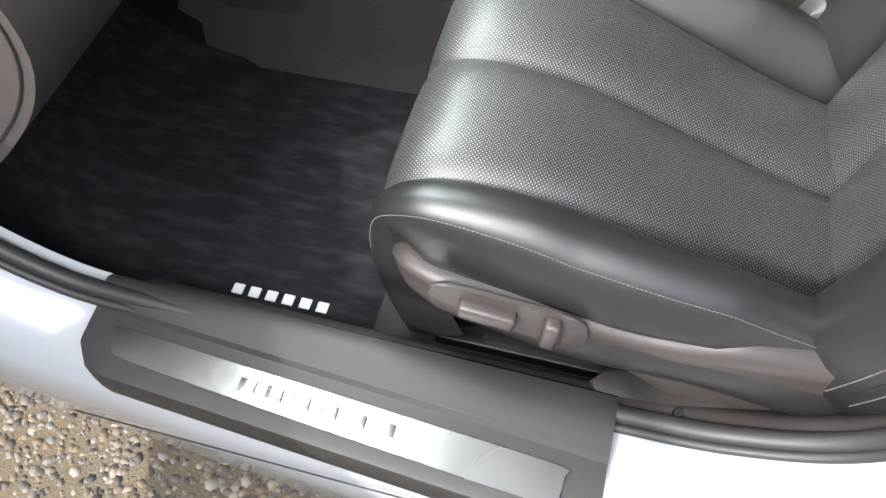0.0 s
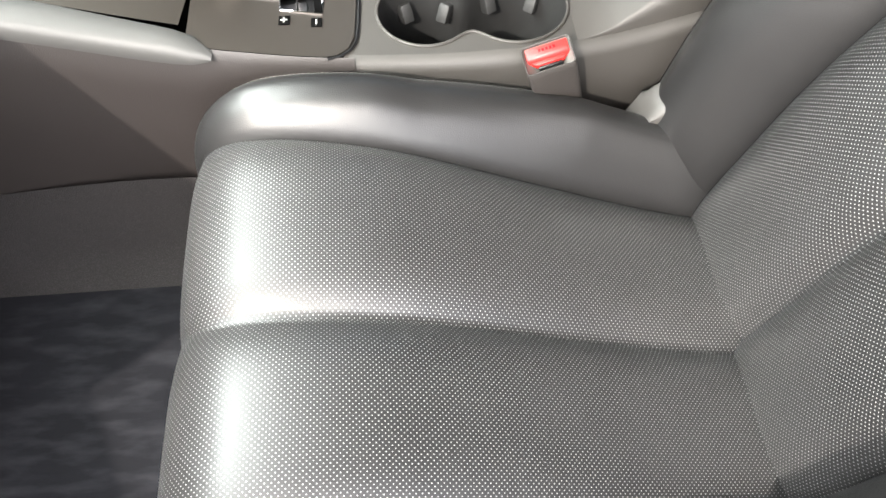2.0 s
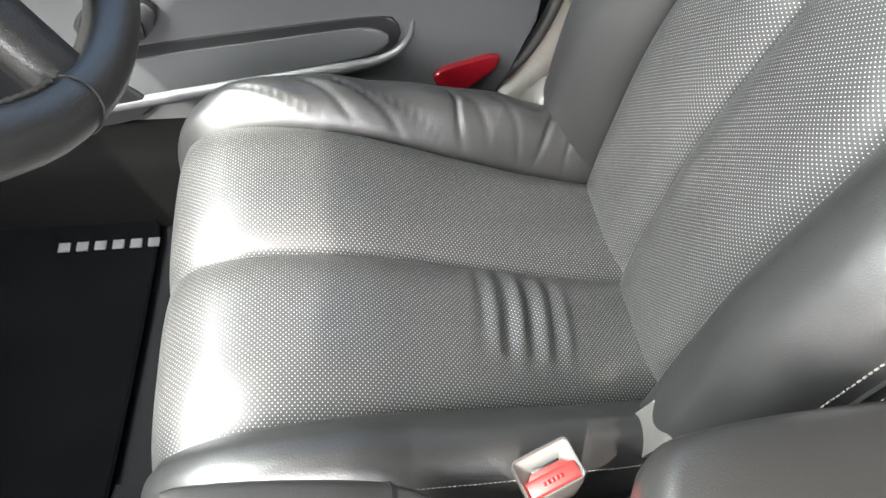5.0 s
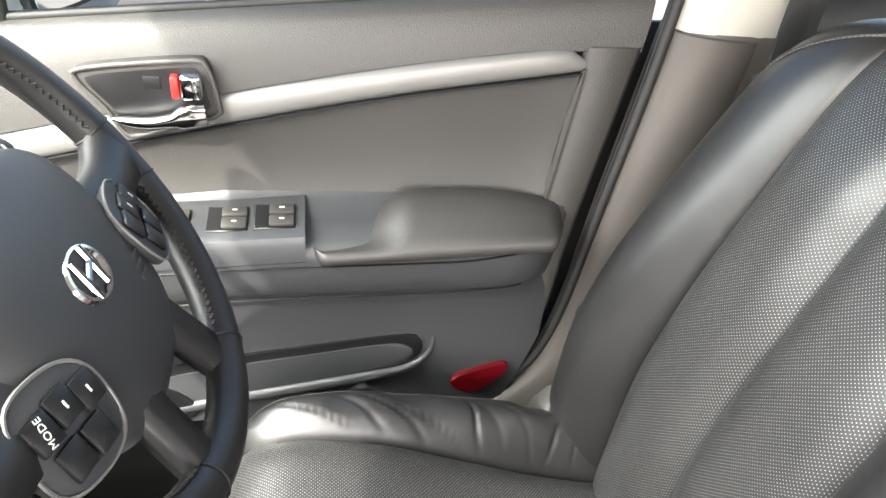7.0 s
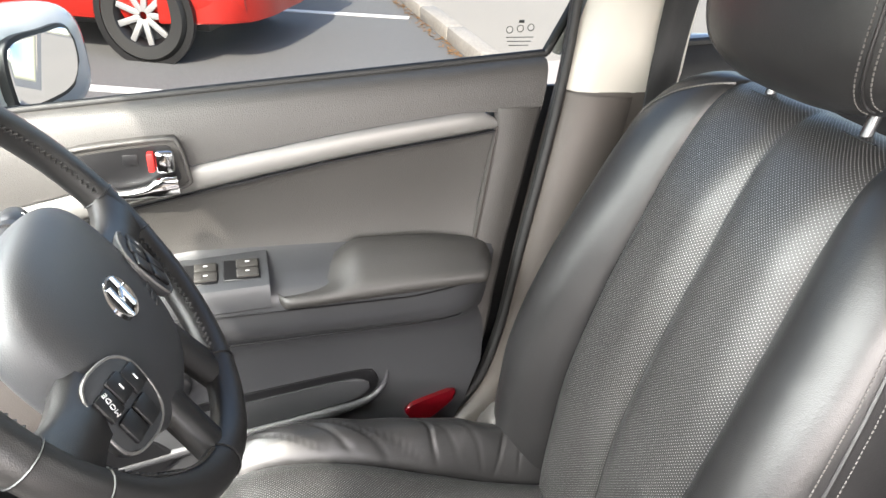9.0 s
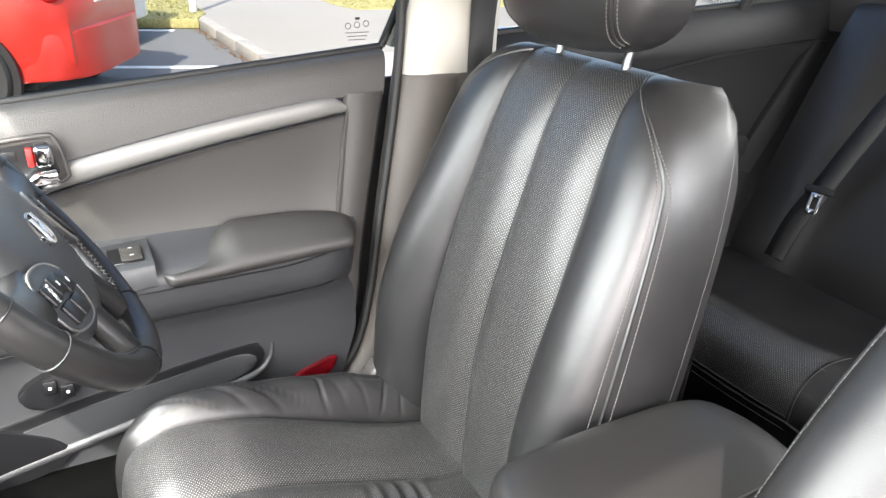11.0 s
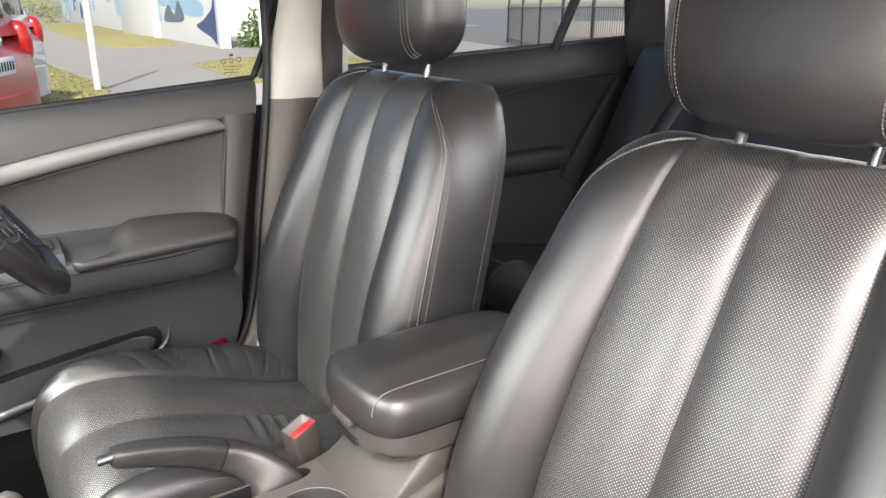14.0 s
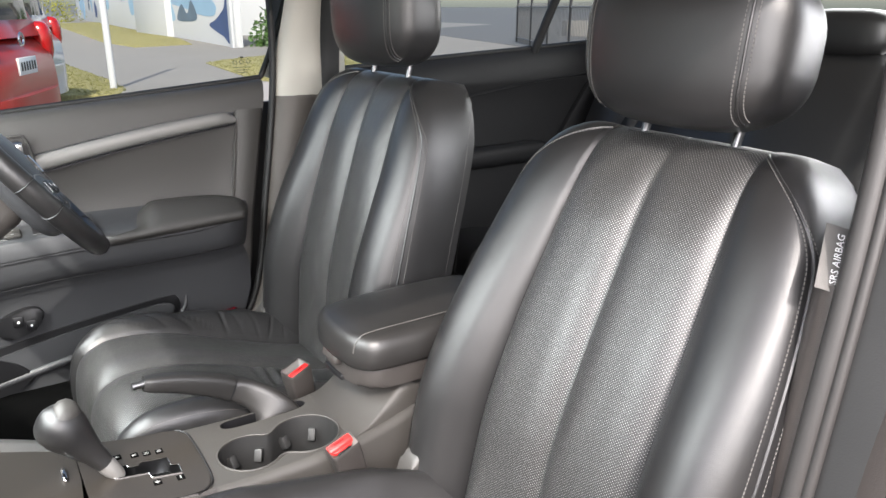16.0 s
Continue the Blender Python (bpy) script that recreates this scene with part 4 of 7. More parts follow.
tunnel = thing("tunnel_carpet", (0, 0, 0), "grey carpet on the side of the tunnel", "carpet", "", "structure")
for sg in (-1, 1):
    # driver's side takes the black carpet: the dark footwell's shade as colour
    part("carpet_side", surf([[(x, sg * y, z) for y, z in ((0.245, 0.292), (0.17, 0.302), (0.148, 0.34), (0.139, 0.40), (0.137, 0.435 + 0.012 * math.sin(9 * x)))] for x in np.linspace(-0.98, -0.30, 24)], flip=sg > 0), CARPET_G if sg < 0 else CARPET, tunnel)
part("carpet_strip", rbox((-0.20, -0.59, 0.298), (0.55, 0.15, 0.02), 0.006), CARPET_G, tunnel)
OPENING = [(-1.06, 1.02), (-1.035, 0.80), (-1.00, 0.62), (-0.93, 0.48), (-0.84, 0.405), (-0.74, 0.385), (-0.5, 0.380), (-0.17, 0.382), (-0.06, 0.40), (0.02, 0.455), (0.062, 0.56),
           (0.092, 0.75), (0.122, 0.95), (0.135, 1.10), (0.13, 1.25), (0.09, 1.33)]


def sweep(pts, prof, sg, n=120, flip=False):
    """A section of (distance outward from the opening's edge, y) pairs carried along the door opening."""
    c = crv(pts, n)
    t = np.gradient(c, axis=0)
    t /= np.linalg.norm(t, axis=1, keepdims=True)
    rows = []
    for p, d in zip(c, t):
        nx, nz = d[1], -d[0]
        rows.append([(p[0] + nx * o, sg * y, p[1] + nz * o) for o, y in prof])
    return surf(rows, flip=(sg > 0) != flip)


for sg, shift in ((-1, 0.028), (1, 0.0)):
    pts = [(x + shift * np.interp(x, (-0.2, 0.05), (0, 1)), z) for x, z in OPENING]
    s = "passenger" if sg < 0 else "driver"
    low = pts[:11] if sg < 0 else pts[:8]
    setting(f"body_{s}_sill", sweep(low, [(0.004, 0.636 if sg < 0 else 0.668), (0.006, 0.70), (0.018, 0.730), (0.026, 0.744), (0.034, 0.758), (0.052, 0.774), (0.075, 0.784), (0.11, 0.788), (0.20, 0.785), (0.24, 0.76)], sg), WHITE,
            "white painted sill around the door opening", "car body")
    setting(f"trim_{s}_jamb", sweep(pts[7:] if sg > 0 else pts[10:], [(0.004, 0.668), (0.003, 0.69), (0.006, 0.72), (0.012, 0.745), (0.03, 0.77), (0.06, 0.785)] if sg < 0 else [(0.0, 0.737), (0.003, 0.746), (0.012, 0.760), (0.03, 0.775), (0.06, 0.785)], sg), RUBBER,
            "black seal face of the centre pillar", "trim")
    prof = [(-0.004, 0.650), (-0.003, 0.640), (0.004, 0.630), (0.02, 0.618), (0.06, 0.606), (0.12, 0.602), (0.17, 0.612), (0.19, 0.64)] if sg < 0 else \
        [(0.004, 0.735), (0.005, 0.715), (0.010, 0.703), (0.022, 0.692), (0.05, 0.684), (0.09, 0.682), (0.12, 0.70)]
    setting(f"trim_{s}_pillar", sweep(pts[5:13] if sg < 0 else pts[5:13] + [(0.1265, 0.995)], prof, sg, flip=True), PILLAR if sg > 0 else SEAT_PLASTIC,
            "grey plastic trim along the sill and centre pillar", "trim")
    c = crv(pts, 140)
    seal = thing(f"seal_{s}_door", (0, 0, 0), "black rubber seal around the door opening", "door seal", "", "structure")
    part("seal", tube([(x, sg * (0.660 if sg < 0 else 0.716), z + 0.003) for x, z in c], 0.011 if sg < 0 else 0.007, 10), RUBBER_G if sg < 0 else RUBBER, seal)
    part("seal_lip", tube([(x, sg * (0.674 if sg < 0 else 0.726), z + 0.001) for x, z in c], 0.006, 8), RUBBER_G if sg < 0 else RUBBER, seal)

def splay(me):
    """The sill runs outward towards the rear."""
    for v in me.vertices:
        v.co.y -= 0.059 * (max(-0.80, v.co.x) + 0.46) * min(1, max(0, (-v.co.y - 0.63) / 0.05))
    return me


splay(bpy.data.objects["body_passenger_sill"].data)
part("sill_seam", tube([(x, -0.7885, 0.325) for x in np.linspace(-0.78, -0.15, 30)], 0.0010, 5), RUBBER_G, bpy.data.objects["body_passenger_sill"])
# black cover on the passenger's sill and its steel plate
sill = thing("sill_cover", (0, 0, 0), "black plastic sill cover with a steel scuff plate", "sill cover")
rows = []
for x in np.linspace(-0.782, -0.172, 40):
    e = min(1.0, (x + 0.782) / 0.03, (-0.172 - x) / 0.012)
    e = max(0.0, e) ** 0.5
    ins = 0.03 * (1 - min(1, max(0, (x + 0.782) / 0.04)) ** 0.5)
    rows.append([(x, -0.612, 0.300), (x, -0.632, 0.375), (x, -0.640, 0.390), (x, -0.652, 0.396), (x, -0.668, 0.396), (x, -0.684, 0.392), (x, -0.694, 0.3905), (x, -0.699, 0.385),
                 (x, -0.706, 0.3845), (x, -0.764 + ins, 0.3815), (x, -0.772 + ins, 0.379), (x, -0.777 + ins, 0.371), (x, -0.778 + ins, 0.345)])
part("cover", splay(surf(rows, flip=False, sharp=35)), PLASTIC_B, sill)
plate_pts = loop([(-0.738, -0.714), (-0.60, -0.7145), (-0.40, -0.7150), (-0.222, -0.7155), (-0.213, -0.724), (-0.215, -0.745), (-0.235, -0.757), (-0.45, -0.755), (-0.71, -0.749), (-0.738, -0.739), (-0.742, -0.722)], 110)
part("scuff_plate", splay(prism(plate_pts, "z", 0.3835, 0.3868, 0.0008, 1)), BRUSHED, sill, "brushed steel scuff plate")
# raised maker's lettering, drawn as plain bars
for i in range(6):
    x = -0.566 + i * 0.0325
    part("raised_bar", splay(moved(rbox((0, 0, 0), (0.019, 0.016, 0.0024), 0.0009, 2), Matrix.Translation((x, -0.735, 0.3886)) @ Matrix.Shear("XY", 4, (0.2, 0)))), BRUSHED, sill)
part("screw", moved(lathe([(0.001, 0.003), (0.005, 0.003), (0.006, 0.001), (0.006, 0)], 14), Matrix.Translation((-0.109, -0.646, 0.389))), STEEL, sill)
rows = []
for x in np.linspace(-0.80, 0.02, 30):
    rows.append([(x, 0.605, 0.290), (x, 0.625, 0.372), (x, 0.634, 0.392), (x, 0.650, 0.400), (x, 0.690, 0.400), (x, 0.735, 0.392), (x, 0.760, 0.384), (x, 0.775, 0.36)])
# shade on this sill is painted in through its near-black colour
setting("trim_driver_sill", surf(rows, flip=True, sharp=40), SILL_SHADE, "dark plastic cover on the driver's sill", "trim")
setting("trim_rear_sill", prism(loop([(-0.17, -0.605), (0.10, -0.60), (0.14, -0.64), (0.10, -0.665), (-0.17, -0.655)], 40), "z", 0.345, 0.385, 0.006), PLASTIC_B, "black plastic sill trim beside the seat", "trim")


def mat_rise(x):
    """How far a mat climbs the slope at the front of the footwell."""
    return lut(x, (-1.10, -1.06, -1.02, -0.97, -0.92, -0.86, -0.80), (0.150, 0.110, 0.076, 0.041, 0.015, 0.004, 0.0))


def bent(me):
    bm = bmesh.new()
    bm.from_mesh(me)
    for x in np.arange(-1.08, -0.79, 0.02):
        bmesh.ops.bisect_plane(bm, geom=bm.verts[:] + bm.edges[:] + bm.faces[:], plane_co=(x, 0, 0), plane_no=(1, 0, 0))
    for v in bm.verts:
        v.co.z += mat_rise(v.co.x)
    bm.to_mesh(me)
    bm.free()
    return me


def floor_mat(name, x0, yc, out, label):
    E = thing(name, (0, 0, 0), label, "floor mat", "floor mats")
    o = lambda y: yc + out * y
    line = loop([(x0, o(0.25)), (x0 + 0.016, o(0.236)), (x0 + 0.02, o(0.20)), (x0 + 0.01, o(0.0)), (x0 - 0.01, o(-0.20)), (x0 - 0.05, o(-0.21)), (x0 - 0.30, o(-0.225)), (x0 - 0.54, o(-0.21)), (x0 - 0.585, o(-0.18)),
                 (x0 - 0.595, o(0.1)), (x0 - 0.585, o(0.22)), (x0 - 0.53, o(0.255)), (x0 - 0.2, o(0.262)), (x0 - 0.03, o(0.258))], 110)
    # the driver's mat is a darker copy, with the footwell's shade painted in
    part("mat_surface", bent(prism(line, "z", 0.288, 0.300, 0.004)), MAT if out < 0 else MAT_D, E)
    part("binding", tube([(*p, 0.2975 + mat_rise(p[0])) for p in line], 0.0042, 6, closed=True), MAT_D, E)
    for i in range(6):      # maker's word, as plain bars
        x = (x0 - 0.20 + i * 0.0238) if out < 0 else (x0 + 0.018 - i * 0.0228)
        part("embroidered_bar", moved(rbox((0, 0, 0), (0.0150, 0.0150, 0.002), 0.0008), Matrix.Translation((x, o(0.208 if out < 0 else 0.200), 0.3008)) @ Matrix.Shear("XY", 4, (0.3 * (-out), 0))), THREAD_W if out < 0 else DIM_PRINT, E)
    return E


floor_mat("passenger_floor_mat", -0.468, -0.37, -1, "dark pile floor mat with white embroidery in the footwell")
floor_mat("driver_floor_mat", -0.50, 0.37, 1, "dark pile floor mat under the steering wheel, footwell shade in its colour")

# dashboard
dash = thing("dashboard", (0, 0, 0), "dark grey plastic dashboard above the footwells", "dashboard")
rows = []
for y in np.linspace(-0.655, 0.655, 40):
    k = 0.02 * (abs(y) / 0.655) ** 4
    rows.append([(x + k, y, z) for x, z in crv([(-1.40, 1.00), (-1.1, 1.03), (-0.92, 1.01), (-0.86, 0.96), (-0.83, 0.88), (-0.825, 0.76), (-0.84, 0.68), (-0.862, 0.615), (-0.90, 0.59), (-0.96, 0.585), (-1.2, 0.64)], 30)])
part("panel", surf(rows, flip=True), PLASTIC_B, dash)
GLOVE = crv([(-0.95, 0.525), (-0.86, 0.553), (-0.77, 0.633), (-0.715, 0.70), (-0.690, 0.76), (-0.695, 0.82), (-0.73, 0.88), (-0.82, 0.93)], 30)
glove = part("glovebox_lid", prism([tuple(p) for p in GLOVE] + [(-0.95, 0.93)], "y", -0.628, -0.135, 0.014, 3), SEAT_PLASTIC, dash, "grey glovebox lid")
part("lid_joint", tube([(x - 0.003, -0.6285, z + 0.004) for x, z in GLOVE * 0.94 + np.array((-0.82, 0.74)) * 0.06], 0.0016, 6), BLACK, glove)
part("radio", rbox((-0.80, 0.0, 0.80), (0.05, 0.22, 0.14), 0.01), BEZEL, dash)
for i in range(5):
    part("radio_key", rbox((-0.772, -0.09 + i * 0.045, 0.76), (0.008, 0.03, 0.012), 0.003), BLACK, dash)
part("centre_stack", prism([(-0.80, 0.70 - 0.06), (-0.775, 0.72), (-0.775, 0.90), (-0.85, 0.97), (-0.9, 0.97), (-0.9, 0.62)], "y", -0.125, 0.125, 0.01, 3), PLASTIC_B, dash)
part("footwell_panel", rbox((-1.10, 0.37, 0.62), (0.3, 0.5, 0.03), 0.01), BLACK, dash)
setting("wall_front", rbox((-1.42, 0, 0.75), (0.06, 1.44, 0.75), 0.01), BLACK, "dark firewall ahead of the footwells", "wall")

# roof, pillars, glass
rows = []
for x, z in crv([(-0.62, 1.335), (-0.45, 1.375), (-0.1, 1.405), (0.4, 1.41), (0.9, 1.39), (1.35, 1.33)], 24):
    rows.append([(x, y, z - 0.045 * (abs(y) / 0.60) ** 3 + 0.012) for y in np.linspace(-0.60, 0.60, 21)])
setting("ceiling", surf(rows, flip=False), LINING, "pale grey fabric headliner", "headliner")
rows = []
for x, z in crv([(-0.66, 1.36), (-0.45, 1.415), (-0.1, 1.445), (0.4, 1.45), (0.9, 1.43), (1.4, 1.36)], 24):
    rows.append([(x, y, z - 0.06 * (abs(y) / 0.64) ** 3 + 0.012) for y in np.linspace(-0.64, 0.64, 21)])
setting("roof", surf(rows, flip=True), WHITE, "white painted car roof", "car roof")
for sg in (-1, 1):
    s = "passenger" if sg < 0 else "driver"
    a0, a1 = np.array((-0.60, sg * 0.585, 1.335)), np.array((-1.30, sg * 0.665, 1.00))
    path = crv([a0, a0 * 0.66 + a1 * 0.34 + (0, sg * 0.012, 0.02), a0 * 0.33 + a1 * 0.67 + (0, sg * 0.012, 0.015), a1], 20)
    setting(f"pillar_{s}_front", tube(path, 0.042, 16), BEIGE, "pale grey windscreen pillar trim", "pillar")
    rows = []
    for x in np.linspace(-0.66, 1.35, 30):
        z = lut(x, (-0.66, -0.45, -0.1, 0.4, 0.9, 1.35), (1.325, 1.37, 1.39, 1.395, 1.375, 1.30))
        rows.append([(x, sg * y, z + dz) for y, dz in ((0.585, -0.005), (0.60, -0.03), (0.625, -0.045), (0.645, -0.04), (0.655, -0.01), (0.65, 0.02))])
    setting(f"rail_{s}_roof", surf(rows, flip=sg > 0), WHITE, "painted roof rail above the doors", "roof rail")
setting("window_1", surf([[(-1.42, y, 1.02), (-1.05, y * 0.97, 1.20), (-0.64, y * 0.9, 1.365)] for y in np.linspace(-0.70, 0.70, 9)]), GLASS_W, "clear windscreen", "windscreen")
setting("window_2", surf([[(1.36, y * 0.9, 1.35), (1.65, y, 1.20), (1.95, y, 1.05)] for y in np.linspace(-0.62, 0.62, 9)]), GLASS_R, "tinted rear window", "rear window")
setting("shelf_rear", rbox((1.62, 0, 1.045), (0.72, 1.36, 0.03), 0.01), PLASTIC_B, "dark parcel shelf behind the rear seat", "parcel shelf")
setting("wall_rear", rbox((1.98, 0, 0.75), (0.05, 1.5, 0.65), 0.01), BLACK, "dark wall behind the cabin", "wall")

# centre pillars above the belt line
for sg in (1, -1):
    s = "driver" if sg > 0 else "passenger"
    sh = 0.0 if sg > 0 else 0.028
    up_p = thing(f"pillar_{s}_centre", (0, 0, 0), "pale upper and dark lower centre pillar trim", "pillar", "", "structure")
    rows = []
    for z in np.linspace(0.995, 1.37, 16):
        x0 = lut(z, (0.98, 1.1, 1.25, 1.37), (0.132, 0.150, 0.170, 0.185)) + sh
        x1 = lut(z, (0.98, 1.1, 1.25, 1.37), (0.33, 0.315, 0.305, 0.30)) + sh
        yy = np.interp(z, (0.98, 1.37), (0.705, 0.605))
        rows.append([(x0 - 0.004, sg * (yy + 0.045), z), (x0, sg * (yy + 0.02), z), (x0 + 0.012, sg * (yy + 0.004), z), (x0 + 0.035, sg * (yy - 0.004), z), ((x0 + x1) / 2, sg * (yy - 0.012), z), (x1 - 0.03, sg * (yy - 0.004), z), (x1, sg * (yy + 0.03), z)])
    part("upper_trim", surf(rows, flip=sg < 0), BEIGE, up_p, "pale grey upper trim")
    rows = []
    for z in np.linspace(0.30, 0.996, 26):
        x0 = lut(z, (0.30, 0.40, 0.50, 0.6, 0.75, 0.95, 1.0), (0.06, 0.062, 0.075, 0.085, 0.105, 0.137, 0.145)) + sh
        x1 = 0.345 + sh
        yy = np.interp(z, (0.30, 0.5, 1.0), (0.675, 0.690, 0.702)) if sg > 0 else np.interp(z, (0.30, 0.5, 1.0), (0.625, 0.672, 0.700))
        rows.append([(x0 - 0.012, sg * (yy + 0.05), z), (x0 - 0.006, sg * (yy + 0.018), z), (x0 + 0.008, sg * (yy + 0.002), z), (x0 + 0.04, sg * (yy - 0.008), z), ((x0 + x1) / 2, sg * (yy - 0.014), z), (x1 - 0.02, sg * (yy), z), (x1, sg * (yy + 0.04), z)])
    part("lower_trim", surf(rows, flip=sg < 0), PILLAR if sg > 0 else SEAT_PLASTIC, up_p, "brown-grey plastic lower trim")
    # belt on the pillar
    bt = thing("seat_belt", (0, 0, 0), "black seat belt hanging on the centre pillar", "seat belt", "front seat belts")
    path = crv([(0.245 + sh, sg * 0.60, 1.30), (0.25 + sh, sg * 0.655, 1.12), (0.255 + sh, sg * 0.676, 0.96), (0.25 + sh, sg * 0.668, 0.7), (0.24 + sh, sg * 0.645, 0.40)], 26)
    rows = [[(p[0] - 0.023 + 0.006 * math.sin(p[2] * 9), p[1] - sg * 0.012, p[2]), (p[0], p[1] - sg * 0.015, p[2]), (p[0] + 0.023, p[1] - sg * 0.012, p[2]), (p[0] + 0.023, p[1] - sg * 0.0105, p[2]), (p[0] - 0.023, p[1] - sg * 0.0105, p[2])] for p in path]
    part("webbing", surf(rows, cv=True), WEBBING, bt)
    part("guide", tube([(0.245 + sh, sg * 0.585, 1.30), (0.245 + sh, sg * 0.56, 1.28), (0.245 + sh, sg * 0.585, 1.255)], 0.012, 10), BLACK, bt)
    part("belt_hook", tube(crv([(0.225 + sh, sg * 0.668, 0.955), (0.222 + sh, sg * 0.645, 0.965), (0.222 + sh, sg * 0.645, 0.935), (0.23 + sh, sg * 0.668, 0.93)], 14), 0.005, 8), PLASTIC, bt)

# plate added to keep outside light out of the gap at the door's edge
setting("jamb_driver", rbox((0.06, 0.832, 0.62), (0.40, 0.012, 0.70), 0.003), RUBBER, "black door jamb behind the driver's door", "door jamb")
# ---- driver's door ----
DOOR_EDGE = [(1.04, 0.112), (1.0, 0.108), (0.946, 0.098), (0.85, 0.082), (0.733, 0.062), (0.60, 0.042), (0.48, 0.012), (0.40, -0.02), (0.36, -0.05), (0.33, -0.10)]


def edge_x(z):
    return lut(-z, [-p[0] for p in DOOR_EDGE], [p[1] for p in DOOR_EDGE]) + 0.004


def belt_z(x):
    return np.interp(x, (-1.05, -0.62, 0.125), (0.94, 0.972, 1.034))


def trim_lo(x):     # lower edge of the silver strip
    return lut(x, (-1.05, -0.69, -0.45, -0.2, 0.04), (0.73, 0.806, 0.856, 0.904, 0.938))


def trim_hi(x):
    return lut(x, (-1.05, -0.69, -0.45, -0.2, -0.03, 0.02, 0.04), (0.77, 0.842, 0.892, 0.938, 0.961, 0.963, 0.950))


door = thing("door_1", (0, 0, 0), "driver's door with dark grained plastic lining and a silver strip", "car door", "", "structure")
X0 = -1.03
rows = []
for f in np.linspace(0, 1, 40):      # upper lining, from the strip to the window
    row = []
    for g, y in ((0, 0.728), (0.15, 0.729), (0.5, 0.733), (0.8, 0.739), (0.92, 0.745), (0.98, 0.754), (1.0, 0.768)):
        x = X0 + f * (edge_x(1.0) - X0)
        z = trim_hi(min(x, 0.02)) * (1 - g) + belt_z(x) * g
        x = X0 + f * (edge_x(z) - X0)
        row.append((x, y, z))
    rows.append(row)
part("upper_lining", surf(rows), PLASTIC_L, door, "grained dark plastic upper lining")
rows = []
for x in np.linspace(X0, 0.040, 44):
    lo, hi = trim_lo(x), trim_hi(x)
    k = np.interp(x, (X0, 0.0, 0.03, 0.040), (1, 1, 0.8, 0.35))
    rows.append([(x, 0.731, lo), (x, 0.731 - 0.006 * k, lo + 0.0015), (x, 0.731 - 0.009 * k, lo + (hi - lo) * 0.25), (x, 0.731 - 0.0085 * k, lo + (hi - lo) * 0.75), (x, 0.731 - 0.005 * k, hi - 0.002), (x, 0.731, hi)])
part("silver_strip", surf(rows), SILVER, door, "satin silver trim strip")
part("strip_shadow_line", tube([(x, 0.727, trim_lo(x) - 0.0035) for x in np.linspace(X0, 0.035, 40)], 0.0024, 6), BLACK, door)
rows = []
for f in np.linspace(0, 1, 44):      # padded insert between strip and armrest
    row = []
    for g in np.linspace(0, 1, 12):
        xr = 0.034 - 0.028 * (1 - g)
        x = X0 + f * (xr - X0)
        z = 0.70 * (1 - g) + (trim_lo(x) - 0.006) * g
        row.append((x, 0.735 + 0.010 * math.sin(g * math.pi) - 0.012 * (1 - g) ** 3 - 0.006 * max(0, (f - 0.93) / 0.07) ** 2, z))
    rows.append(row)
part("insert", surf(rows), PLASTIC_L, door, "padded dark insert")
rows = []
for z in np.linspace(0.36, 0.968, 30):
    xl = np.interp(z, (0.70, 0.938), (0.008, 0.037))
    xl = min(xl, edge_x(z) - 0.045)
    yy = np.interp(z, (0.36, 0.60, 0.66, 0.96), (0.708, 0.712, 0.722, 0.724))
    rows.append([(xl - 0.002, yy + 0.012, z), (xl + 0.001, yy + 0.004, z), (xl + 0.006, yy, z), (edge_x(z) - 0.008, yy, z), (edge_x(z), yy + 0.006, z), (edge_x(z) + 0.001, 0.790, z)])
part("end_panel", surf(rows, flip=True), PLASTIC_L, door)
part("panel_joint", tube([(np.interp(z, (0.70, 0.938), (0.008, 0.037)), 0.7235, z) for z in np.linspace(0.68, 0.942, 12)], 0.0016, 6), SEAT_PLASTIC, door)

# armrest ledge and lower lining
LOW = [(0.772, 0.744), (0.760, 0.736), (0.748, 0.70), (0.738, 0.672), (0.729, 0.662), (0.714, 0.659), (0.68, 0.662), (0.660, 0.668), (0.650, 0.676), (0.638, 0.690), (0.61, 0.698), (0.54, 0.702), (0.46, 0.704), (0.40, 0.704), (0.34, 0.694)]
rows = []
for f in np.linspace(0, 1, 60):
    row = []
    for z, y in LOW:
        xe = edge_x(z) - 0.012 * min(1, max(0, (z - 0.54) / 0.09))
        x = X0 + f * (xe - X0)
        end = max(0, (f - 0.90) / 0.10) * min(1, max(0, (z - 0.57) / 0.05))
        yy = y + (0.732 - y) * end ** 3
        if z < 0.60 and x < -0.13:
            yy += 0.0
        row.append((x, yy, z + 0.05 * np.interp(x, (-0.9, -0.4), (-0.9, 0)) * (1 if z > 0.59 else 0)))
    rows.append(row)
# little light reaches down here; the darker plastic carries that shade
part("lower_lining", surf(rows, sharp=None), PLASTIC_DK, door, "smooth lower lining, shade put into its dark colour")
for zs, y0, xe in (((0.690, 0.705, 0.708, 0.722, 0.728), 0.6575, 0.030), ((0.630, 0.648, 0.652, 0.658, 0.680), 0.6685, 0.026)):
    xs = np.linspace(-0.75, xe, 34)
    part("ledge_joint", tube([(x, y0 + 0.068 * max(0, (x + 0.055) / 0.085) ** 3, z) for x, z in zip(xs, np.interp(xs, (-0.75, -0.40, -0.1, 0.0, 0.03), zs))], 0.0012, 6), BLACK, door)
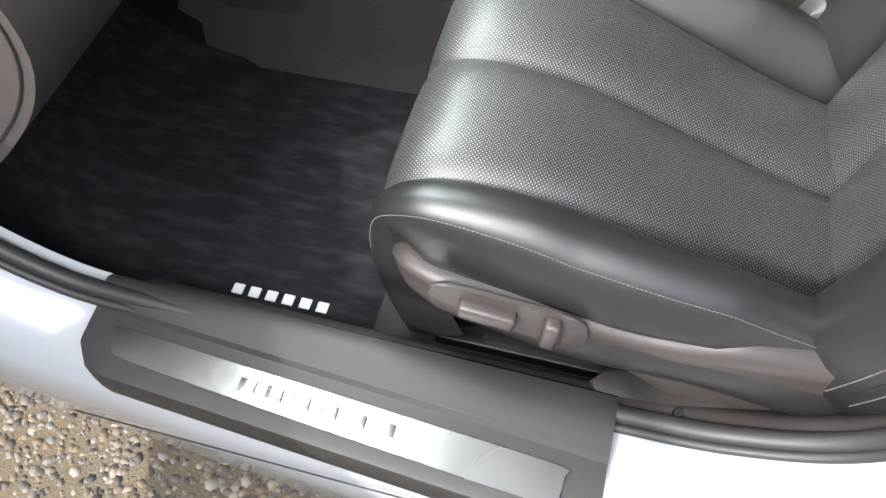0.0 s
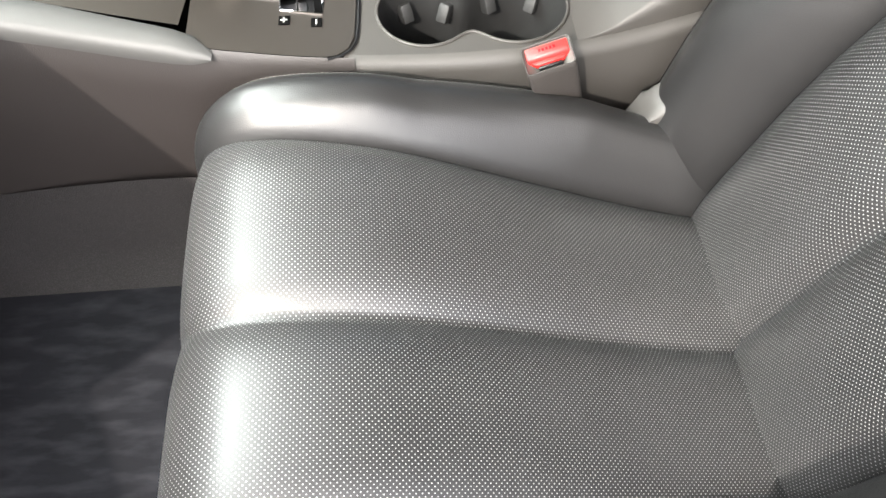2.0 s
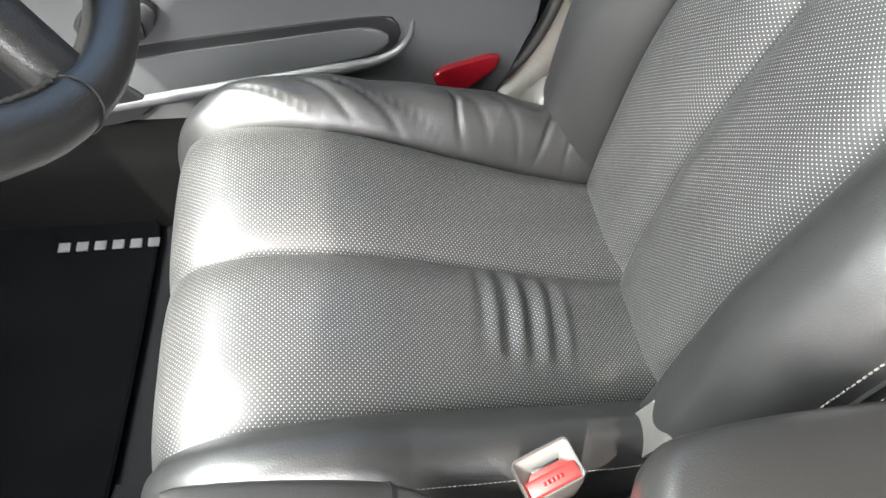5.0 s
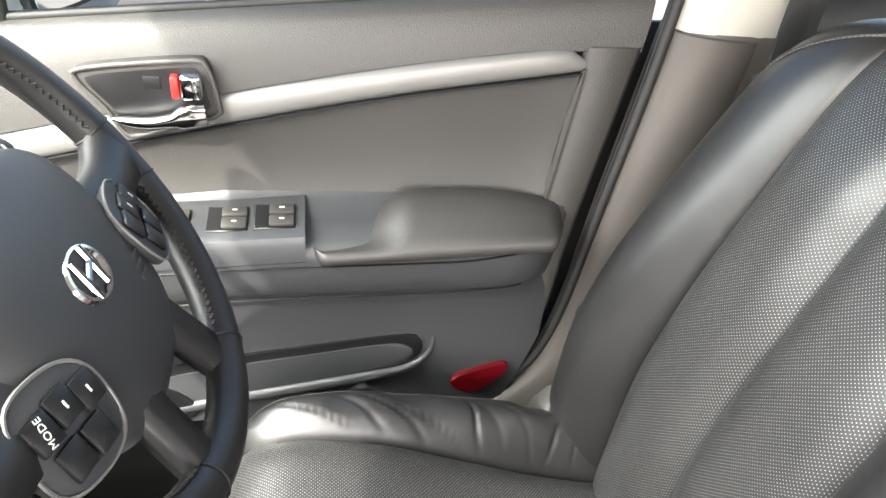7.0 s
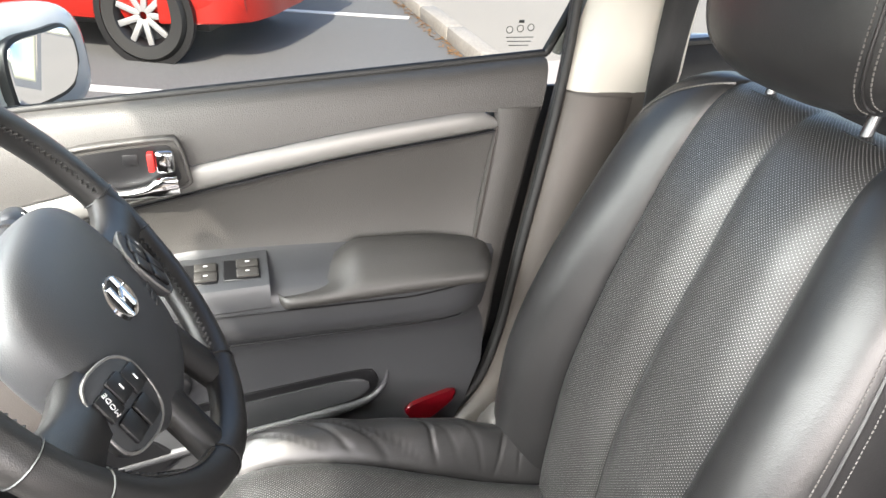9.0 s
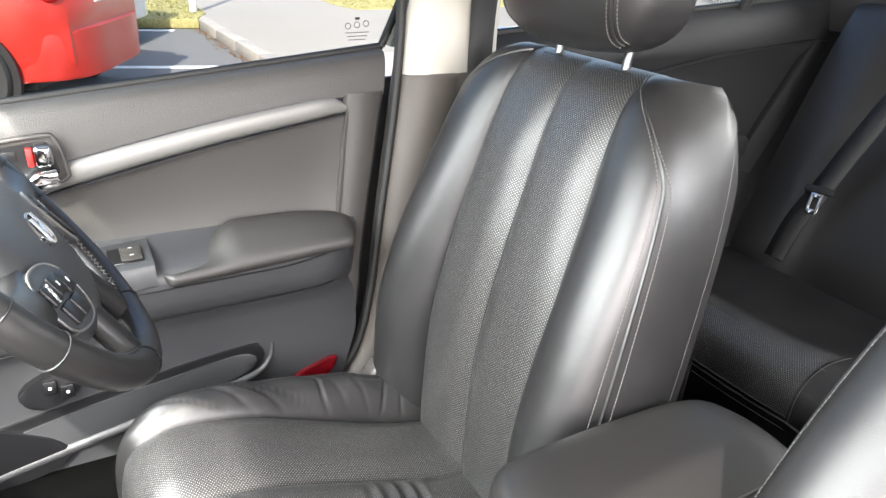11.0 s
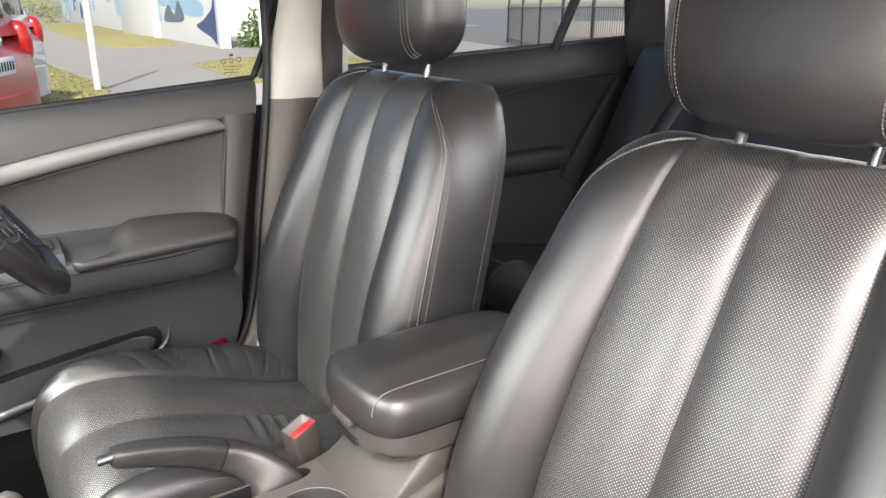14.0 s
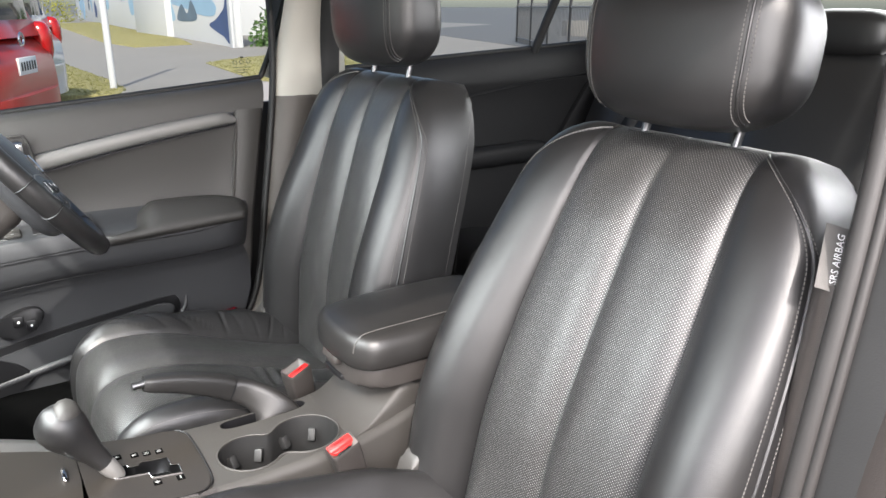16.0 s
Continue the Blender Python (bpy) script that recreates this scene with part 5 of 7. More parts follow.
# padded rest
rows = []
for x in np.linspace(-0.312, 0.042, 50):
    zb = np.interp(x, (-0.31, -0.28, 0.03), (0.722, 0.712, 0.726))
    zt = lut(x, (-0.33, -0.312, -0.29, -0.23, -0.205, -0.180, -0.15, -0.05, 0.02, 0.042), (0.724, 0.728, 0.740, 0.746, 0.756, 0.774, 0.778, 0.774, 0.760, 0.745))
    k = min(1, max(0.02, (x + 0.312) / 0.03), max(0.02, (0.042 - x) / 0.03)) ** 0.5
    y0 = 0.738 - 0.093 * k
    rows.append([(x, 0.735, zb - 0.006), (x, y0 + 0.012 * k, zb - 0.004), (x, y0 + 0.003 * k, zb + 0.002), (x, y0, zb + 0.010), (x, y0 + 0.003 * k, zb + 0.020 * k), (x, y0 + 0.014 * k, zb + 0.5 * (zt - zb)), (x, y0 + 0.035 * k, zb + 0.78 * (zt - zb)), (x, y0 + 0.060 * k, zt - 0.002), (x, 0.726, zt), (x, 0.742, zt - 0.010)])
part("arm_pad", surf(rows), PAD, door, "soft grained arm pad")
# window switches
prof = [(0.742, 0.764), (0.735, 0.764), (0.668, 0.754), (0.661, 0.750), (0.657, 0.742), (0.657, 0.716), (0.664, 0.708), (0.742, 0.70)]
rows = [[(x, y, z + (x + 0.30) * 0.045) for y, z in prof] for x in (-0.62, -0.5, -0.4, -0.306, -0.302)]
sw = part("switch_panel", surf(rows, sharp=30), PLASTIC_DK, door, "black window switch panel")
for i, x in enumerate((-0.462, -0.393, -0.336)):
    dz = (x + 0.30) * 0.045
    tilt = pose(0, 0, 0, 8.5, 0, 0)
    part("switch_well", rbox((x - 0.002, 0.697, 0.7590 + dz), (0.050, 0.046, 0.002), 0.001, 1, tilt), BLACK, sw)
    for dy in (-0.0105, 0.0105):
        part("window_switch", rbox((x + 0.006, 0.697 + dy, 0.7615 + dz + dy * 0.15), (0.031, 0.019, 0.006), 0.003, 2, tilt), PLASTIC, sw)
        part("switch_mark", rbox((x + 0.006, 0.697 + dy, 0.7648 + dz + dy * 0.15), (0.006, 0.0018, 0.0006), 0.0002, 1, tilt), PRINT, sw)
# inner handle
hd = part("handle_recess", cat(prism(loop([(-0.540, 0.925), (-0.53, 0.938), (-0.42, 0.948), (-0.402, 0.94), (-0.394, 0.90), (-0.40, 0.882), (-0.48, 0.860), (-0.50, 0.862), (-0.515, 0.89)], 60), "y", 0.716, 0.74, 0.004, 2)), PLASTIC, door, "dark handle recess")
part("recess_floor", prism(loop([(-0.530, 0.923), (-0.52, 0.931), (-0.425, 0.940), (-0.411, 0.932), (-0.404, 0.90), (-0.41, 0.888), (-0.48, 0.869), (-0.497, 0.872), (-0.508, 0.893)], 60), "y", 0.7145, 0.718, 0.001), BLACK, hd)
part("pull", slab(crv([(-0.508, 0.707, 0.883), (-0.475, 0.703, 0.880), (-0.445, 0.701, 0.884), (-0.424, 0.701, 0.889), (-0.406, 0.703, 0.891)], 24), lut(np.linspace(0, 1, 24), (0, 0.2, 1), (0.003, 0.007, 0.009)), lut(np.linspace(0, 1, 24), (0, 0.2, 0.6, 0.75, 1), (0.002, 0.005, 0.007, 0.013, 0.013))), CHROME, hd, "chrome pull handle")
part("lock_knob", cat(rbox((-0.4195, 0.706, 0.922), (0.024, 0.016, 0.031), 0.006, 3), rbox((-0.4165, 0.698, 0.922), (0.003, 0.003, 0.024), 0.001)), CHROME, hd, "chrome lock knob")
part("lock_mark", rbox((-0.4365, 0.7065, 0.922), (0.008, 0.012, 0.026), 0.002), RED, hd, "red lock flag")
part("recess_badge", rbox((-0.462, 0.7140, 0.922), (0.018, 0.0012, 0.016), 0.003), BLACK, hd)
part("recess_rim", tube([(x, 0.7155, z) for x, z in loop([(-0.540, 0.925), (-0.53, 0.938), (-0.42, 0.948), (-0.402, 0.94), (-0.394, 0.90), (-0.40, 0.882), (-0.48, 0.860), (-0.50, 0.862), (-0.515, 0.89)], 70)], 0.0032, 8, closed=True), PLASTIC_L, hd)
# map pocket with its lip
pk = [(-0.60, 0.47), (-0.45, 0.502), (-0.3, 0.522), (-0.17, 0.535), (-0.146, 0.525), (-0.142, 0.505), (-0.155, 0.486), (-0.19, 0.471), (-0.3, 0.452), (-0.45, 0.427), (-0.60, 0.40)]
part("map_pocket", prism([(x, z + 0.018) for x, z in loop(pk, 80)], "y", 0.6975, 0.7035, 0.002), BLACK, door, "dark map pocket")
part("pocket_front", prism([(x, z + 0.018) for x, z in loop([(-0.60, 0.45), (-0.45, 0.487), (-0.3, 0.508), (-0.19, 0.521), (-0.160, 0.512), (-0.155, 0.504), (-0.165, 0.49), (-0.2, 0.477), (-0.3, 0.459), (-0.45, 0.434), (-0.6, 0.41)], 80)], "y", 0.6945, 0.6985, 0.001), PLASTIC_DK, door)
lip = crv([(-0.126, 0.545), (-0.127, 0.532), (-0.132, 0.516), (-0.150, 0.498), (-0.19, 0.484), (-0.3, 0.466), (-0.42, 0.447), (-0.50, 0.433), (-0.62, 0.410)], 44)
part("pocket_lip", tube([(x, 0.698 + 0.006 * max(0, 1 - i / 6), z) for i, (x, z) in enumerate(lip)], [0.003 + 0.007 * min(1, i / 10) for i in range(44)], 12), PLASTIC_DK, door)
part("reflector", prism([(x, z + 0.026) for x, z in loop([(-0.096, 0.428), (-0.086, 0.442), (-0.025, 0.462), (-0.010, 0.462), (-0.012, 0.448), (-0.034, 0.426), (-0.058, 0.410), (-0.080, 0.411)], 40)], "y", 0.694, 0.7035, 0.003), RED_L, door, "dark red door reflector")
# release buttons and loudspeaker grille low at the front
rb = part("release_panel", prism(loop([(-0.52, 0.56), (-0.485, 0.585), (-0.44, 0.592), (-0.425, 0.57), (-0.45, 0.54), (-0.5, 0.53)], 30), "y", 0.684, 0.70, 0.004), BLACK, door)
for x, z in ((-0.475, 0.568), (-0.452, 0.556)):
    k = part("release_button", rbox((x, 0.681, z), (0.020, 0.006, 0.024), 0.003), BLACK, rb)
    part("sign", rbox((x, 0.6775, z), (0.0045, 0.0008, 0.005), 0.0008), PRINT, rb)
part("speaker_grille", prism(loop([(-0.75, 0.55), (-0.60, 0.52), (-0.50, 0.475), (-0.465, 0.44), (-0.47, 0.42), (-0.55, 0.40), (-0.75, 0.40)], 50), "y", 0.690, 0.702, 0.006, 3), BLACK, door, "black loudspeaker grille")
# outer skin, seal, window
part("door_skin", prism([(X0, 0.90), (X0, 0.34)] + [(edge_x(z) - 0.006, z) for z in np.linspace(0.34, 0.985, 16)], "y", 0.788, 0.822, 0.008), WHITE, door, "white outer skin")
part("belt_seal", tube([(x, 0.770, belt_z(x) + 0.002) for x in np.linspace(-1.0, 0.122, 20)], 0.006, 8), RUBBER, door)
fr = [(0.121, 0.771, 1.036), (0.150, 0.748, 1.12), (0.178, 0.70, 1.25), (0.185, 0.655, 1.345)]
part("window_frame", tube(crv(fr, 20), 0.007, 8), RUBBER, door)
part("frame_paint", tube(crv([(p[0] + 0.017, p[1] + 0.010, p[2]) for p in fr], 20), 0.012, 10), WHITE, door, "white window frame")
part("front_frame", tube(crv([(-0.622, 0.772, 0.965), (-0.612, 0.75, 1.08), (-0.60, 0.70, 1.22), (-0.57, 0.655, 1.33)], 16), 0.010, 8), RUBBER, door)
rows = []
for x in np.linspace(-0.62, 0.16, 12):
    rows.append([(x + 0.035 * g, np.interp(g, (0, 1), (0.772, 0.655)), belt_z(x) - 0.01 + g * (1.345 - belt_z(x))) for g in np.linspace(0, 1, 8)])
part("pane", surf(rows), GLASS, door)
part("sail_panel", prism([(-0.645, 0.955), (-0.635, 1.10), (-0.80, 1.03), (-1.0, 0.94)], "y", 0.75, 0.765, 0.004), BLACK, door)
# maker's print in the corner of the pane, as plain bars
pr = thing("window_print", (0, 0, 0), "small dark printed mark on the window pane", "window print")
for i in range(3):
    part("mark", moved(lathe([(0.0042, -0.0003), (0.0052, -0.0003), (0.0052, 0.0003), (0.0042, 0.0003)], 18, "y"), Matrix.Translation((0.056 + i * 0.016, 0.757, 1.072 + i * 0.0015))), PLASTIC, pr)
part("mark", rbox((0.072, 0.754, 1.084), (0.008, 0.0006, 0.004), 0.001), PLASTIC, pr)
for i in range(3):
    part("mark", rbox((0.073, 0.759 + 0.0012 * i, 1.061 - 0.006 * i), (0.042 - 0.006 * i, 0.0006, 0.0011), 0.0003), PLASTIC, pr)

# outside mirror
mi = thing("door_mirror", (-0.635, 0.965, 0.985), "white door mirror on the driver's door", "door mirror")
mm = pose(0, 0, 0, 0, 0, -26) @ pose(0, 0, 0, 0, -5, 0)
part("housing", moved(blob((0, 0, 0), (0.062, 0.12, 0.085), (0.6, 0.6), (18, 28)), mm), WHITE, mi)
part("housing_edge", moved(prism(loop([(-0.105, -0.06), (-0.09, 0.055), (0.02, 0.068), (0.10, 0.06), (0.108, -0.02), (0.06, -0.068), (-0.06, -0.075)], 50) * 0.70 + np.array((-0.020, 0.006)), "x", 0.048, 0.0655, 0.004), mm), BLACK, mi)
part("mirror_glass", moved(prism(loop([(-0.097, -0.052), (-0.083, 0.048), (0.02, 0.06), (0.092, 0.053), (0.099, -0.018), (0.055, -0.06), (-0.055, -0.067)], 50) * 0.70 + np.array((-0.020, 0.006)), "x", 0.062, 0.0675, 0.001), mm),
     material("mirror", (0.9, 0.9, 0.9), 0.02, metal=1.0, rv=0.0, dark=1.0), mi)
part("arm", rbox((0.0, -0.12, -0.065), (0.05, 0.16, 0.035), 0.012), WHITE, mi)

# ---- steering wheel and stalk ----
wh = thing("steering_wheel", (-0.467, 0.301, 0.975, 0, -36, 1.4), "black leather steering wheel with a badge and keys", "steering wheel")
R = 0.185
ring = [(0.006, R * math.cos(w), R * math.sin(w)) for w in np.linspace(0, 2 * math.pi, 72, endpoint=False)]
rim_w = part("rim", tube(ring, 0.0158, 16, closed=True), LEATHER, wh, "stitched black leather rim")
for lo, hi in ((0, 70), (110, 180), (200, 246), (294, 340)):
    zig = [(0.013 + 0.0016 * (-1) ** k, (R - 0.0148) * math.cos(radians(w)), (R - 0.0148) * math.sin(radians(w))) for k, w in enumerate(np.linspace(lo, hi, (hi - lo)))]
    part("stitch_seam", tube(zig, 0.0014, 5), LEATHER_D, rim_w)
for w in (72, 108, 182, 198, 248, 292, 342, 358):
    c, q = math.cos(radians(w)), math.sin(radians(w))
    part("leather_joint", tube([(0.006 + 0.0163 * math.sin(u), (R + 0.0163 * math.cos(u)) * c, (R + 0.0163 * math.cos(u)) * q) for u in np.linspace(0, 6.28, 20)[:-1]], 0.0009, 5, closed=True), BLACK, rim_w)


def hub_shape(p):
    p.y *= 1.0 - 0.25 * max(0, -p.z / 0.1) ** 1.3
    p.x += 0.006 * p.z / 0.09
    return p


hub = part("hub", blob((-0.006, 0, -0.040), (0.034, 0.104, 0.092), (0.62, 0.66), (28, 48), hub_shape), PLASTIC_DK, wh, "grained black airbag cover")
part("badge", cat(moved(lathe([(0.0165, 0), (0.0185, 0.003), (0.021, 0.003), (0.0225, 0)], 36, "x"), pose(0.0275, 0, -0.034) @ Matrix.Diagonal((1, 1.1, 0.85, 1))),
                  tube([(0.029, -0.011, -0.048), (0.031, -0.007, -0.020)], 0.0026, 8), tube([(0.029, 0.007, -0.048), (0.031, 0.011, -0.020)], 0.0026, 8), tube([(0.030, -0.008, -0.036), (0.030, 0.008, -0.031)], 0.0024, 8)), CHROME, hub, "oval chrome badge")
for k, (y, z) in enumerate(((-0.004, -0.008), (0.0, -0.008), (0.006, -0.008))):
    part("moulded_mark", rbox((0.0245, 0.052 + y, -0.075 + k * 0.006), (0.001, 0.014, 0.003), 0.0004), PLASTIC, hub)
for sg in (-1, 1):
    rows = []
    for f in np.linspace(0, 1, 12):
        y = sg * (0.070 + f * 0.108)
        hw = 0.040 - 0.022 * math.sin(f * math.pi * 0.6) + 0.012 * f ** 3
        rows.append([(0.004 + 0.004 * f + dx, y, -0.048 + 0.018 * f + dz * hw) for dx, dz in ((0.010, -0.8), (0.013, 0), (0.010, 0.8), (0.0, 1), (-0.014, 0.8), (-0.014, -0.8), (0, -1))])
    part("spoke", surf(rows, cv=True, flip=sg > 0), LEATHER, wh)
    rows = []
    for f in np.linspace(0, 1, 10):
        z = -0.09 - f * 0.088
        yc2 = sg * (0.040 + 0.014 * f)
        rows.append([(0.008 - 0.004 * f + dx, yc2 + dy, z) for dx, dy in ((0.008, -0.014), (0.010, 0), (0.008, 0.014), (0, 0.018), (-0.012, 0.012), (-0.012, -0.012), (0, -0.018))])
    part("spoke", surf(rows, cv=True, flip=sg < 0), LEATHER, wh)
    km = Matrix.Translation((0.013, sg * 0.100, -0.056)) @ pose(0, 0, 0, sg * 14, 0, sg * 10)
    kl = loop([(-0.034, -0.022), (-0.026, 0.024), (0.012, 0.028), (0.034, 0.012), (0.028, -0.024), (0.0, -0.034)], 44)
    keys = part("key_panel", moved(prism(kl, "x", 0, 0.009, 0.003, 3), km), PLASTIC_DK, wh, "dark key panel with a silver edge")
    part("silver_edge", moved(tube([(0.0085, *p) for p in kl], 0.0013, 6, closed=True), km), SILVER, keys)
    for j, (dy, dz) in enumerate(((-0.017, 0.006), (0.003, 0.008), (0.021, 0.004), (-0.013, -0.016), (0.008, -0.017))):
        part("key", moved(rbox((0.0105, dy, dz), (0.004, 0.0185, 0.020), 0.003), km), BLACK, keys)
    for j, (dy, dz) in enumerate(((0.003, 0.008), (0.021, 0.004))):
        part("key_mark", moved(rbox((0.0127, dy, dz), (0.0006, 0.0015, 0.005), 0.0002), km), PRINT, keys)
    if sg < 0:
        words("MODE", 0.0065, 0.0002, PRINT, keys, km @ Matrix.Translation((0.0128, -0.017, 0.006)) @ pose(0, 0, 0, 90, 0, 90) @ pose(0, 0, 0, 0, 0, 80), "sign")
part("column", rbox((-0.12, 0, -0.02), (0.2, 0.11, 0.12), 0.03, 4), PLASTIC_B, wh)
sk = thing("light_stalk", (-0.530, 0.385, 0.957), "black light stalk behind the steering wheel", "stalk")
sa, sb = np.array((0.0, 0.0, 0.0)), np.array((-0.014, 0.118, -0.010))
part("stalk", tube([sa - (sb - sa) * 0.4, sa, sa + (sb - sa) * 0.55], (0.008, 0.009, 0.012), 14), BLACK, sk)
part("stalk_ring", tube([sa + (sb - sa) * 0.55, sa + (sb - sa) * 0.66], 0.0145, 18), BLACK, sk)
part("stalk_tip", tube([sa + (sb - sa) * k for k in (0.66, 0.72, 0.95, 1.0, 1.01)], (0.013, 0.0155, 0.0150, 0.011, 0.003), 18), BLACK, sk)
for k, w, off in ((0.18, 0.006, 0), (0.30, 0.007, -6), (0.40, 0.006, 4), (0.52, 0.008, 0), (0.60, 0.005, -5), (0.84, 0.006, 0)):
    p = sa + (sb - sa) * k
    part("sign", moved(cat(rbox((0, 0.002, 0), (0.0010, 0.0018, w), 0.0004), rbox((0, -0.002, 0), (0.0010, 0.0014, w * 0.6), 0.0004)), Matrix.Translation((p[0] + 0.0112, p[1], p[2] + 0.0100 + off * 0.0002)) @ pose(0, 0, 0, 0, -42, 0)), PRINT, sk)

# ---- rear of the cabin ----
rs = thing("rear_seat", (0, 0, 0), "black leather rear bench seat", "rear seat")


def bench(y):     # hollows of the two places and the middle
    return 0.020 * math.exp(-((abs(y) - 0.36) / 0.16) ** 4)


BENCH = crv([(0.60, 0.36), (0.575, 0.44), (0.570, 0.51), (0.585, 0.565), (0.63, 0.592), (0.70, 0.59), (0.82, 0.568), (0.95, 0.545), (1.08, 0.54)], 60)
BN = with_normals(BENCH)[:, 2:]


def bench_point(i, y, d=0.0):
    x, z = BENCH[i] + BN[i] * d
    return (x - 0.012 * math.exp(-((abs(y) - 0.36) / 0.2) ** 4), y, z - bench(y) * np.interp(x, (0.58, 0.75), (0, 1)) - 0.006 * math.exp(-((abs(y) - 0.135) / 0.008) ** 2))


rows = [[bench_point(i, y) for y in np.linspace(-0.66, 0.66, 67)] for i in range(60)]
part("cushion", surf(rows, flip=True), LEATHER, rs, "black leather bench cushion")
rows = []
for x, z in crv([(0.97, 0.50), (0.985, 0.58), (1.03, 0.68), (1.09, 0.80), (1.155, 0.93), (1.21, 1.03), (1.25, 1.085), (1.29, 1.10), (1.36, 1.08)], 34):
    rows.append([(x + bench(y) * 1.3 - 0.02 * math.exp(-((abs(y) - 0.60) / 0.08) ** 4) + 0.01 * math.exp(-((abs(y) - 0.135) / 0.010) ** 2), y, z - 0.015 * math.exp(-((abs(y) - 0.135) / 0.02) ** 2) * (z > 1.0)) for y in np.linspace(-0.66, 0.66, 67)])
part("backrest", surf(rows, flip=True), LEATHER, rs, "black leather bench backrest")
part("seam", tube([(x, -0.36, z) for x, z in ((0.60, 0.58), (0.66, 0.578), (0.8, 0.55))], 0.0015, 6), BLACK, rs)
for sg in (-1, 1):
    ys = np.linspace(sg * 0.17, sg * 0.50, 24)
    P = np.array([[bench_point(i, y, 0.0035) for y in ys] for i in range(13, 27)])
    U = np.array([[(0.0095 * i, y) for y in ys] for i in range(14)])
    part("front_roll", surf(P, flip=sg > 0, uv=U), PERF_D, rs, "perforated leather front roll")
    part("stitching", cat(dashes([bench_point(13, y, 0.005) for y in ys]), dashes([bench_point(11, y, 0.002) for y in ys]), *[dashes([bench_point(i, sg * y, 0.004) for i in range(12, 28)]) for y in (0.165, 0.505, 0.512)]), STITCH, rs)
    part("piping", tube([bench_point(12, y, 0.001) for y in np.linspace(sg * 0.14, sg * 0.64, 20)], 0.003, 6), LEATHER, rs)
for y in (-0.36, 0.36):
    part("stitch_line", dashes([(0.60 + 0.02, yy, 0.5905) for yy in np.linspace(y - 0.2, y + 0.2, 10)]), STITCH, rs)
    part("headrest", moved(blob((0, 0, 0), (0.055, 0.125, 0.07), (0.6, 0.6), (18, 30)), Matrix.Translation((1.30, y * 0.95, 1.165))), LEATHER, rs, "low black rear headrest")
part("headrest", moved(blob((0, 0, 0), (0.05, 0.115, 0.055), (0.6, 0.6), (18, 30)), Matrix.Translation((1.30, 0.0, 1.145))), LEATHER, rs, "low black rear headrest")
rb2 = thing("rear_seat_belt", (0, 0, 0), "black rear belt with its steel tongue", "seat belt")
pts = crv([(1.29, 0.385, 1.12), (1.19, 0.42, 1.03), (1.10, 0.455, 0.90), (1.02, 0.495, 0.735), (0.985, 0.515, 0.66), (0.96, 0.53, 0.57)], 26)
rows = [[(p[0] - 0.012, p[1] - 0.024, p[2] + 0.004), (p[0] - 0.014, p[1], p[2] + 0.005), (p[0] - 0.012, p[1] + 0.024, p[2] + 0.004), (p[0] - 0.009, p[1] + 0.024, p[2]), (p[0] - 0.009, p[1] - 0.024, p[2])] for p in pts]
part("webbing", surf(rows, cv=True), WEBBING, rb2)
tm2 = Matrix.Translation((0.995, 0.492, 0.722)) @ pose(0, 0, 0, 0, 26, 14)
part("tongue_head", moved(rbox((0, 0, 0.012), (0.012, 0.062, 0.016), 0.004), tm2), BLACK, rb2)
part("tongue", moved(cat(rbox((-0.002, -0.009, -0.016), (0.003, 0.007, 0.042), 0.001), rbox((-0.002, 0.009, -0.016), (0.003, 0.007, 0.042), 0.001), rbox((-0.002, 0, -0.035), (0.003, 0.02, 0.010), 0.001), rbox((-0.002, 0, 0.0), (0.003, 0.02, 0.010), 0.001)), tm2), CHROME, rb2, "steel belt tongue")
rbk = buckle((0.90, 0.14, 0.60), pose(0, 0, 0, 0, -35, 90), "rear belt buckle between the seats")
